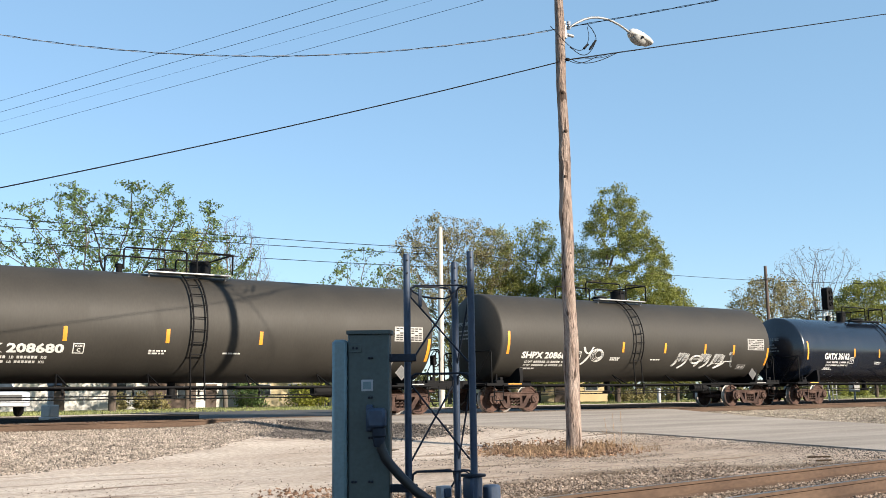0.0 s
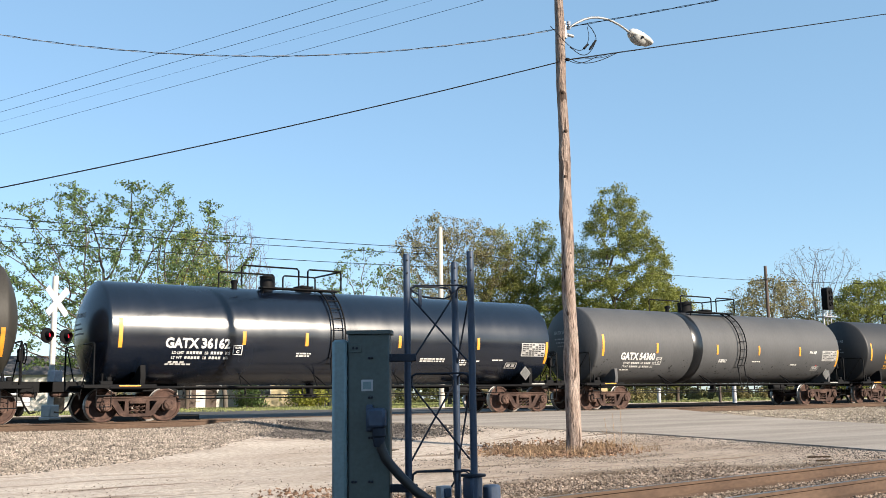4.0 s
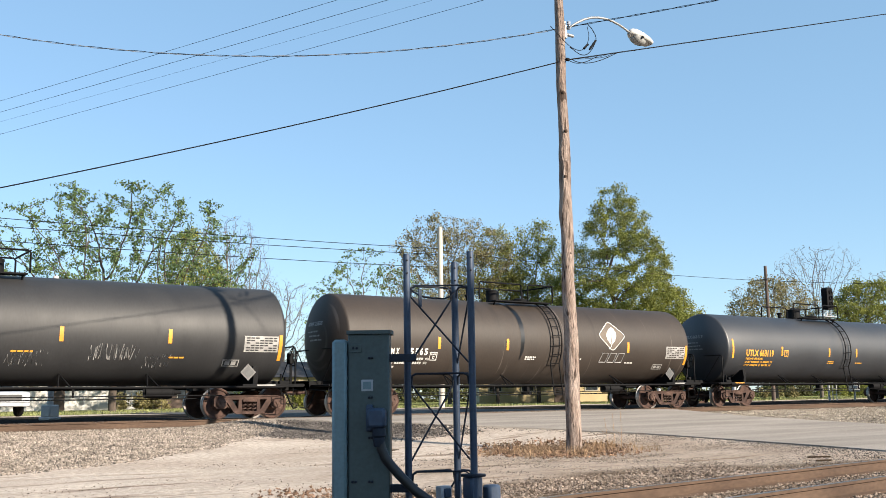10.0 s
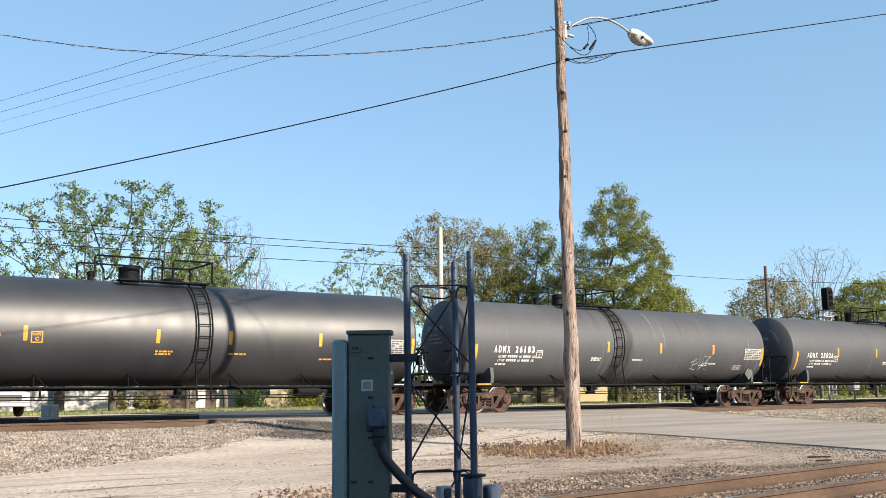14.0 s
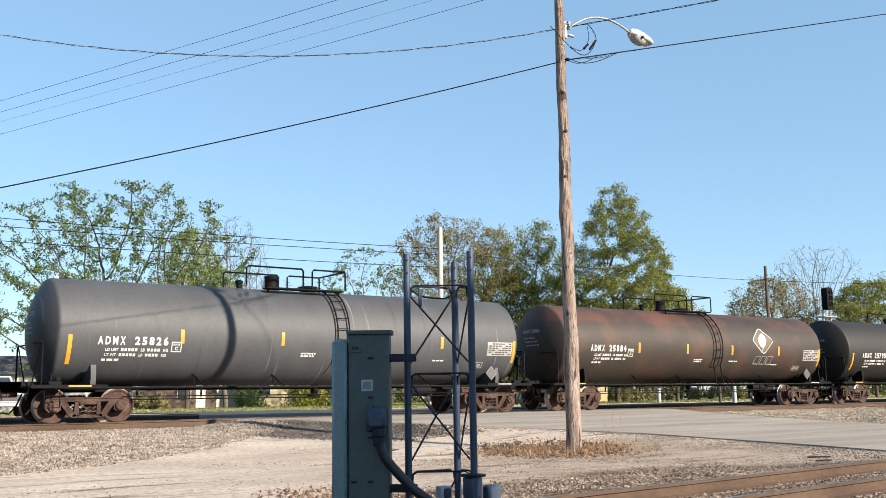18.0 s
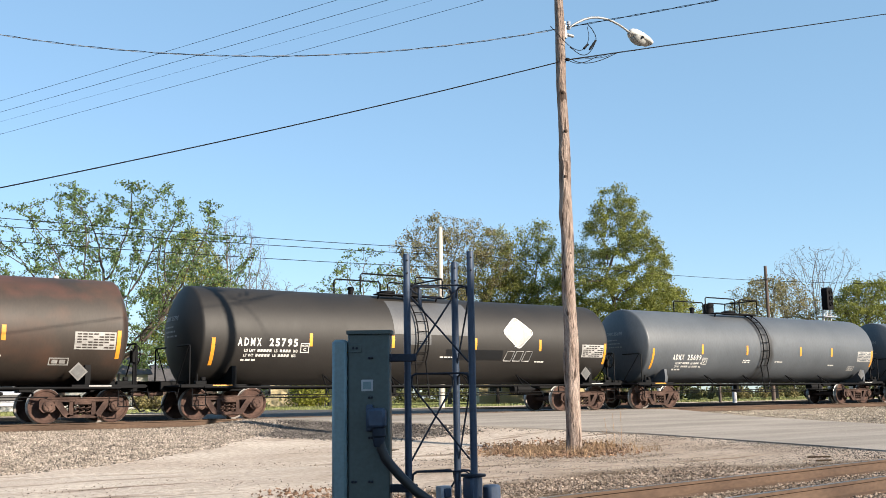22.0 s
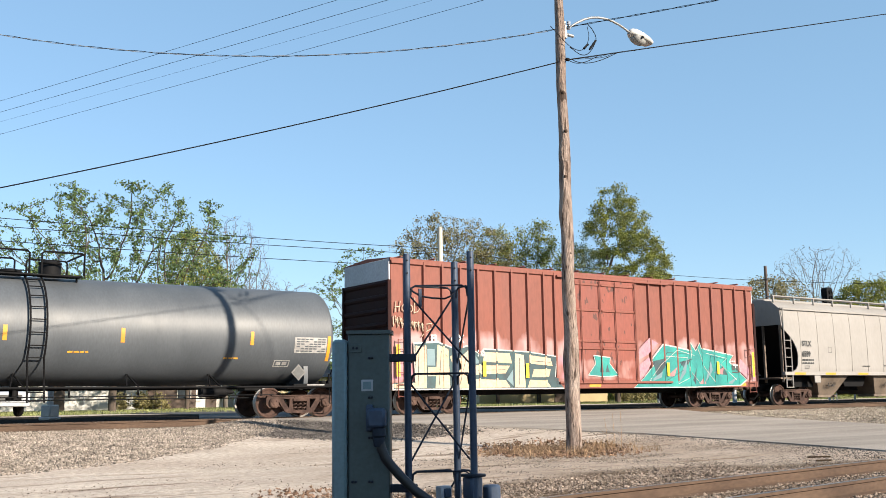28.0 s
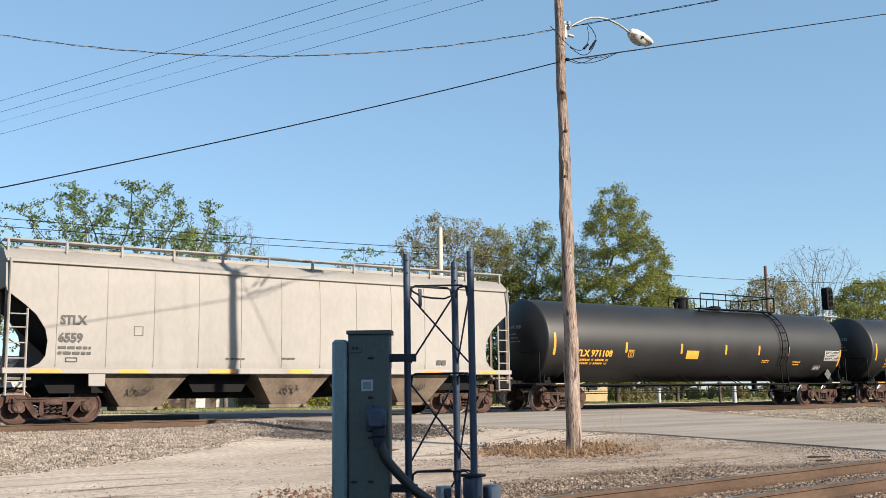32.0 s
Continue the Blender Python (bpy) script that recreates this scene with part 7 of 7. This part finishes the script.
def signal():
    t = thing("railway_signal", pose(55.4, 36.9, ground_z(55, 37)), "black railway signal head on a silver mast with ladder", "railway signal")
    part("mast", Geo().tube([(0, 0, 0), (0, 0, 6.3)], 0.07, 10), M["sil"], t)
    g = Geo().slab([(-0.31, 5.72), (-0.22, 5.60), (0.22, 5.60), (0.31, 5.72), (0.31, 6.86), (0.20, 6.98), (-0.20, 6.98), (-0.31, 6.86)], lambda u, v, w: (u, -0.55 + w, v), 0.40)
    h = part("signal_head", g, M["black"], t)
    for z in (5.95, 6.32, 6.68):
        part("hood", Geo().turn([(0.13, -0.62), (0.14, -0.56), (0.13, -0.56), (0.12, -0.62)], 12, "y", (0, 0, z), closed=True), M["black"], h)
    part("platform", Geo().box((0.35, 0.1, 5.2), (1.3, 0.8, 0.06), ch=0.01), M["sil"], t)
    lad = Geo()
    for x in (0.55, 0.95):
        lad.tube([(x, 0.1, 0), (x, 0.1, 6.6)], 0.03, 6)
    lo = part("ladder", lad, M["sil"], t)
    for z in np.arange(0.4, 6.5, 0.38):
        part("rung", Geo().tube([(0.55, 0.1, z), (0.95, 0.1, z)], 0.02, 5), M["sil"], lo)
    g = Geo()
    for x in (-0.25, 0.35, 0.95):
        g.tube([(x, 0.45, 5.2), (x, 0.45, 6.2)], 0.025, 5)
    g.tube([(-0.25, 0.45, 6.2), (0.95, 0.45, 6.2)], 0.025, 5)
    part("guard_rail", g, M["sil"], t)
    t = thing("control_box", pose(57.5, 36.5, ground_z(57, 37)), "silver trackside control box on a post", "control box")
    part("cabinet", Geo().box((0, 0, 1.0), (0.6, 0.4, 0.9), ch=0.02), M["sil"], t)
    part("post", Geo().tube([(0, 0, 0), (0, 0, 0.6)], 0.06, 8), M["sil"], t)


def crossing_signal():
    t = thing("crossing_signal", pose(8.55, 34.0, 0.10, 0, 0, 30), "silver crossing signal with white crossbuck and red flashing lights", "crossing signal")
    part("mast", Geo().tube([(0, 0, 0), (0, 0, 4.6)], 0.095, 12), M["siding"], t)
    part("footing", Geo().box((0, 0, -0.04), (0.50, 0.50, 0.12), ch=0.03), M["galv"], t)
    part("base", Geo().box((0, 0, 0.2), (0.42, 0.42, 0.40), ch=0.04), M["siding"], t)
    for a in (45, -45):
        part("crossbuck_blade", Geo().box((0, -0.10 if a > 0 else -0.13, 3.75), (1.22, 0.02, 0.23), m=pose(0, 0, 0, 0, a, 0), ch=0.005), M["box_white"], t)
    for s in (-1, 1):
        h = part("lamp_disc", Geo().turn([(0.25, 0.0), (0.25, -0.03), (0.10, -0.06)], 18, "y", (s * 0.40, -0.12, 2.62)), M["black"], t)
        part("lens", Geo().turn([(0.10, -0.06), (0.09, -0.09), (0.02, -0.10)], 12, "y", (s * 0.40, -0.12, 2.62)), M["lens_red"], h)
        part("hood", Geo().turn([(0.12, -0.22), (0.125, -0.05), (0.115, -0.05), (0.11, -0.22)], 14, "y", (s * 0.40, -0.12, 2.64), closed=True), M["black"], h)
    part("lamp_bar", Geo().tube([(-0.45, -0.06, 2.62), (0.45, -0.06, 2.62)], 0.03, 6), M["black"], t)
    part("motor_box", Geo().box((0.05, -0.1, 1.25), (0.36, 0.34, 0.5), ch=0.03), M["box_white"], t)

def house(x, y, w, d, h, wall, rot, label, wins=3):
    t = thing("house", pose(x, y, ground_z(x, y), 0, 0, rot), label, "house")
    part("wall", Geo().box((0, 0, h / 2), (w, d, h)), wall, t)
    part("roof", Geo().slab([(-d / 2 - 0.4, h), (d / 2 + 0.4, h), (0, h + d * 0.22)], lambda u, v, q: (-w / 2 - 0.3 + q, u, v), w + 0.6), M["shingle"], t)
    for i in range(wins):
        wx = -w / 2 + w * (i + 0.5) / wins
        if i == wins // 2:
            dr = part("door", Geo().box((wx, -d / 2 - 0.03, 1.05), (0.95, 0.08, 2.1), ch=0.02), M["brownwall"], t)
            continue
        wi = part("window", Geo().box((wx, -d / 2 - 0.03, h * 0.58), (1.2, 0.08, 1.1), ch=0.02), M["siding"], t)
        part("pane", Geo().box((wx, -d / 2 - 0.08, h * 0.58), (1.04, 0.03, 0.94)), M["glass"], wi)


def houses():
    house(20.5, 81, 13, 7, 2.7, M["siding"], -8, "white bungalow with a dark roof behind the trees")
    house(35.5, 88, 9, 6, 2.6, M["siding"], -8, "white house with dark door seen under the train")
    house(44.5, 84, 14, 7, 2.6, M["siding_y"], -8, "yellow-sided low house seen under the train", 5)
    house(60.5, 70.0, 11.5, 5, 2.7, M["siding_y"], -32, "low cream-sided house behind the row of trees", 4)
    house(29.5, 84, 6, 5, 2.3, M["brownwall"], -8, "dark boarded shed between houses")


def bushes():
    r = np.random.RandomState(7)
    for x, y, h, w, leaf, n, lab in ((25.0, 74, 1.3, 4, "leaf_d", 2200, "brushy half-bare hedge beside the houses"), (33.8, 74, 1.9, 2.0, "leaf_a", 2600, "round green shrub by the houses"), (38.2, 73, 1.8, 2.6, "leaf_e", 3000, "leafy green shrub by the houses"), (43.0, 70, 0.9, 2.4, "leaf_b", 1600, "low shrub by the houses"), (66, 64, 1.0, 3, "leaf_d", 1500, "dry brush by the shed"), (84, 68, 1.1, 26, "leaf_d", 6000, "long dry hedge at the far edge of the grass"), (72, 76, 1.6, 14, "leaf_c", 5000, "dark leafy hedge behind the grass"), (118, 70, 1.6, 30, "leaf_c", 6000, "distant hedge along the line"), (33, 92, 5.5, 16, "wood_far", 9000, "tall brushy thicket behind the houses"), (50, 96, 5.0, 18, "wood_far", 9000, "tall brushy thicket behind the houses")):
        t = thing("shrub", pose(x, y, ground_z(x, y)), lab, "shrub")
        g = Geo()
        pts = []
        for k in range(26):
            a = Vector((r.uniform(-w / 2, w / 2), r.uniform(-1, 1), 0))
            b = a + Vector((r.uniform(-0.4, 0.4), r.uniform(-0.4, 0.4), h * r.uniform(0.4, 0.95)))
            g.tube([a, a.lerp(b, 0.5) + Vector((0.05, 0, 0)), b], [0.03, 0.02, 0.008], 4, caps=False)
            pts += [(b, a), (a.lerp(b, 0.6), a), (a.lerp(b, 0.35), a)]
        tagged(part("brushwood", raw("brushwood", g.v, g.f, M["twig"]), None, t), kind="stuff")
        c = np.array([tuple(a) for a, _ in pts])
        v, f = leaves(c, c.mean(axis=0), n, 0.11, 0.30 * h / 2, r)
        v[:, 2] = np.abs(v[:, 2])
        part("foliage", raw("foliage", v, f, M[leaf]), None, t)


def far_woods():
    """A dark line of trees and hedges along the horizon."""
    r = np.random.RandomState(17)
    n = 42000
    x = r.uniform(-40, 330, n)
    top = 3.2 + 1.8 * np.sin(x * 0.11) * np.sin(x * 0.043 + 1) + 1.2 * np.sin(x * 0.5)
    c = np.stack([x, 150 - 0.17 * x + r.uniform(-3, 3, n), -0.1 + np.abs(top) * r.beta(1.2, 1.4, n)], 1)
    a = r.normal(0, 1, (n, 3))
    a /= np.linalg.norm(a, axis=1)[:, None]
    b = np.cross(a, r.normal(0, 1, (n, 3)))
    b /= np.linalg.norm(b, axis=1)[:, None]
    s = r.uniform(0.2, 0.5, (n, 1))
    v = np.stack([c - a * s, c + b * s * 0.6, c + a * s, c - b * s * 0.6], 1).reshape(-1, 3)
    solid("far_woods", raw("far_woods", v, np.arange(4 * n).reshape(-1, 4), M["wood_far"]), None, "dark distant line of brush and trees", "woods", "stuff")


def blades(name, pick, count, area, hgt, wid, material, label, seed, bend=(0.1, 0.7)):
    """Grass or weeds: thin bent blades joined into one mesh."""
    r = np.random.RandomState(seed)
    x, y = r.uniform(area[0], area[1], count), r.uniform(area[2], area[3], count)
    ok = np.array([pick(a, b) for a, b in zip(x, y)])
    x, y = x[ok], y[ok]
    n = len(x)
    z = np.array([ground_z(a, b) for a, b in zip(x, y)])
    h = r.uniform(hgt[0], hgt[1], n)
    a = r.uniform(0, 6.28, n)
    lean = r.uniform(bend[0], bend[1], n) * h
    w = r.uniform(0.5, 1, n) * wid
    p0 = np.stack([x, y, z], 1)
    d = np.stack([np.cos(a), np.sin(a), np.zeros(n)], 1)
    s = np.stack([-np.sin(a), np.cos(a), np.zeros(n)], 1)
    up = np.array([0, 0, 1.0])
    mid = p0 + up * (h * 0.6)[:, None] + d * (lean * 0.35)[:, None]
    tip = p0 + up * h[:, None] + d * lean[:, None]
    v = np.stack([p0 - s * w[:, None], p0 + s * w[:, None], mid + s * w[:, None] * 0.7, mid - s * w[:, None] * 0.7, tip], 1).reshape(-1, 3)
    o = 5 * np.arange(n)
    f = [t for k in o for t in ((k, k + 1, k + 2, k + 3), (k + 3, k + 2, k + 4))]
    solid(name, raw(name, v, f, material), material, label, "plants", "stuff")


def pickup():
    m = Matrix.Translation((9.75, 45.8, ground_z(9.75, 45.8))) @ Matrix.Rotation(radians(-82), 4, "Z")
    t = thing("pickup_truck", m, "white pickup truck waiting at the crossing", "pickup truck")
    body = Geo().slab([(-4.6, 0.45), (-0.15, 0.45), (0.0, 0.6), (0.0, 0.98), (-0.1, 1.05), (-1.35, 1.12), (-4.6, 1.15)], lambda u, v, w: (u, w - 0.95, v), 1.9)
    part("body", body, M["truck_white"], t)
    part("cab", Geo().slab([(-1.3, 1.1), (-3.3, 1.1), (-3.1, 1.75), (-1.95, 1.78)], lambda u, v, w: (u, w - 0.82, v), 1.64), M["truck_white"], t)
    part("windscreen", Geo().slab([(-1.28, 1.16), (-1.88, 1.72), (-1.92, 1.72), (-1.32, 1.16)], lambda u, v, w: (u + 0.03, w - 0.72, v), 1.44), M["glass"], t)
    part("grille", Geo().box((0.0, 0, 0.80), (0.05, 1.2, 0.28), ch=0.02), M["dark_text"], t)
    for s in (-1, 1):
        part("headlight", Geo().box((0.01, s * 0.76, 0.84), (0.06, 0.3, 0.2), ch=0.02), M["box_white"], t)
        for x in (-0.95, -3.75):
            w = part("wheel", Geo().turn([(0.20, -0.1), (0.36, -0.11), (0.38, -0.08), (0.38, 0.08), (0.36, 0.11), (0.20, 0.1)], 20, "y", (x, s * 0.84, 0.38)), M["rubber"], t)
            part("rim", Geo().turn([(0.20, -0.09), (0.20, 0.09)], 16, "y", (x, s * 0.84, 0.38)), M["galv"], w)
    part("bumper", Geo().box((0.04, 0, 0.52), (0.14, 1.9, 0.2), ch=0.04), M["galv"], t)


def posts():
    for x, y, h, c, lab in ((49.4, 39.3, 1.1, "box_white", "white marker post with a cap in the grass"), (53.3, 48.9, 0.9, "box_white", "small white marker post in the grass"), (52.0, 42.5, 1.2, "brownwall", "dark wooden fence post in the grass")):
        t = thing("marker_post", pose(x, y, ground_z(x, y)), lab, "marker post")
        part("post", Geo().tube([(0, 0, 0), (0, 0, h)], 0.13 if c == "box_white" else 0.09, 10), M[c], t)
        part("cap", Geo().turn([(0.17, h), (0.17, h + 0.05), (0.05, h + 0.12)], 10, "z"), M[c], t)


def rail_end_block():
    """A black block added for the dark rail end where the rail runs into the crossing."""
    solid("crossing_pad", Geo().box((0, 0, 0), (0.42, 0.26, 0.20), ch=0.03), M["rubber"], "black block for the dark rail end at the edge of the crossing", "crossing pad", m=pose(12.85, 27.98, -0.12, 0, 0, 4))


def shade():
    """Plain blocks added behind the camera, out of view, to cast the shadow over the mast and cabinet."""
    t = thing("shade_caster", pose(0, -9.0, -0.80), "plain pale blocks added unseen behind the camera to cast shade", "building", kind="structure")
    part("wall", Geo().box((5.73, 0, 3.38), (2.0, 4.0, 6.76)), M["siding"], t)
    part("roof", Geo().box((5.73, 0, 6.83), (2.1, 4.1, 0.14)), M["shingle"], t)
    part("low_wall", Geo().box((9.63, 0, 2.73), (5.8, 4.0, 5.46)), M["siding"], t)
    part("low_roof", Geo().box((9.68, 0, 5.52), (5.9, 4.1, 0.12)), M["shingle"], t)


TM, WM = truck_meshes(), wheel_meshes()
ground()
road()
track("main_track", pose(0, TRACK_Y, 0), 400, (-6, 70), "rusty main-line rails on dark ties in ballast", (12.4, 29.8))
track("near_track", Matrix.Translation((11.4, 8.86 - GAUGE, -0.58)) @ Matrix.Rotation(radians(6.355), 4, "Z"), 60, (-14, 20), "rusty siding rails with gravel up to the rail foot", (5.3, 16))
train()
utility_pole()
wires()
lattice_mast()
mast_rods()
cabinet()
junction_boxes()
far_poles()
signal()
crossing_signal()
pickup()
posts()
clutter()
rail_end_block()
houses()
trees()
bushes()
far_woods()
shade()
oily_shaded_bed()
stones("ballast", lambda x, y: y > bank_edge(x) + random.uniform(-0.5, 0.4), 110000, (-2, 12.9, 15, 27.9), (0.018, 0.044), M["stone"], "pale broken ballast stones beside the main line", seed=2)
stones("ballast", lambda x, y: x > max(29.2 - (27 - y) * 0.25, road_right(y) + 0.1), 45000, (26, 60, 17, 27.9), (0.02, 0.042), M["stone_pale"], "pale broken ballast stones past the crossing", seed=12)
stones("asphalt_crumbs", lambda x, y: x + 1.013 * y > 34.95 + random.uniform(-0.6, 0.6) and x < road_left(y) + 0.1 and y > 21.8 + random.uniform(-0.6, 0.6), 22000, (8, 16.6, 20.6, 27.9), (0.014, 0.036), M["stone_dark"], "dark crumbled asphalt and stones at the crossing", seed=22)
stones("gravel", lambda x, y: x < 20.5 and y < max(min(11.25 + 0.123 * x, 20.2 - 0.56 * x), 9.9 + 0.111 * (x - 11.4)) + 0.9 * noise.noise((x * 0.7, y * 0.7, 5)) - 1.0 + 1.2 * random.random() ** 6, 95000, (2, 22, 5, 15.5), (0.010, 0.028), M["stone_near"], "brown crushed gravel round the siding", seed=3)
tufts = random.Random(41)
TUFTS = [(15.55 + tufts.gauss(0, 0.9), 17.2 + tufts.gauss(0, 0.8), tufts.uniform(0.05, 0.36)) for _ in range(80)]
blades("weeds", lambda x, y: any((x - a) ** 2 + (y - b) ** 2 < r * r * random.random() for a, b, r in TUFTS), 20000, (12.3, 18.8, 14.3, 20.0), (0.02, 0.24), 0.006, M["straw"], "dry brown weeds round the pole's foot", 5, (0.2, 2.0))
stones("leaf_litter", lambda x, y: ((x - 15.5) * 0.72 - (y - 17.5) * 0.69) ** 2 / 2.9 + ((x - 15.5) * 0.69 + (y - 17.5) * 0.72) ** 2 / 5.0 < 1.7 * random.random() ** 3 + 0.35 * noise.noise((x * 2, y * 2, 1)), 26000, (12, 19, 14, 21), (0.012, 0.042), M["litter"], "dead brown leaves and bark round the pole's foot", 0.8, seed=51)
stones("leaf_litter", lambda x, y: (x - 6.7) ** 2 / 1.2 + (y - 11.9) ** 2 / 2.2 < random.random() ** 1.6 + 0.3 * noise.noise((x * 1.5, y * 1.5, 2)), 4500, (4.6, 9.0, 9.4, 14.4), (0.008, 0.032), M["litter"], "dead brown leaves and twigs on the gravel", 0.6, seed=52)
blades("grass", lambda x, y: y > 48.5 + 1 * noise.noise((x * 0.2, y * 0.2, 0)), 60000, (2, 110, 47, 85), (0.03, 0.13), 0.03, M["grass"], "green spring grass beyond the tracks", 6)
stones("loose_stones", lambda x, y: noise.noise((x * 0.4, y * 0.4, 8)) > 0.0 and x < road_left(y) - 0.1, 9000, (1.5, 21, 9, 24), (0.006, 0.015), M["stone_near"], "loose small stones on the packed dirt", seed=9)
stones("loose_stones", lambda x, y: y < 18.8 + noise.noise((x * 0.8, y * 0.8, 2)) and x < road_left(y) - 0.1 and noise.noise((x * 1.1, y * 1.1, 4)) > -0.15 - 0.3 * random.random() + max(0.0, 13.0 - x) * 0.3, 34000, (9, 21, 10, 20.5), (0.006, 0.017), M["stone"], "pale and dark grit on the dirt by the pole", seed=31)
# dark gravel that also stands in for the shadow line under the road's edge
stones("asphalt_crumbs", lambda x, y: abs(x - road_left(y) + 0.25) < 0.9 * random.random() ** 1.5 * (1.6 if y < 13 else 0.7), 18000, (13, 21, 7.5, 25), (0.008, 0.024), M["stone_dark"], "dark crumbs along the broken road edge, also drawing its shadow line", seed=32)
motions()
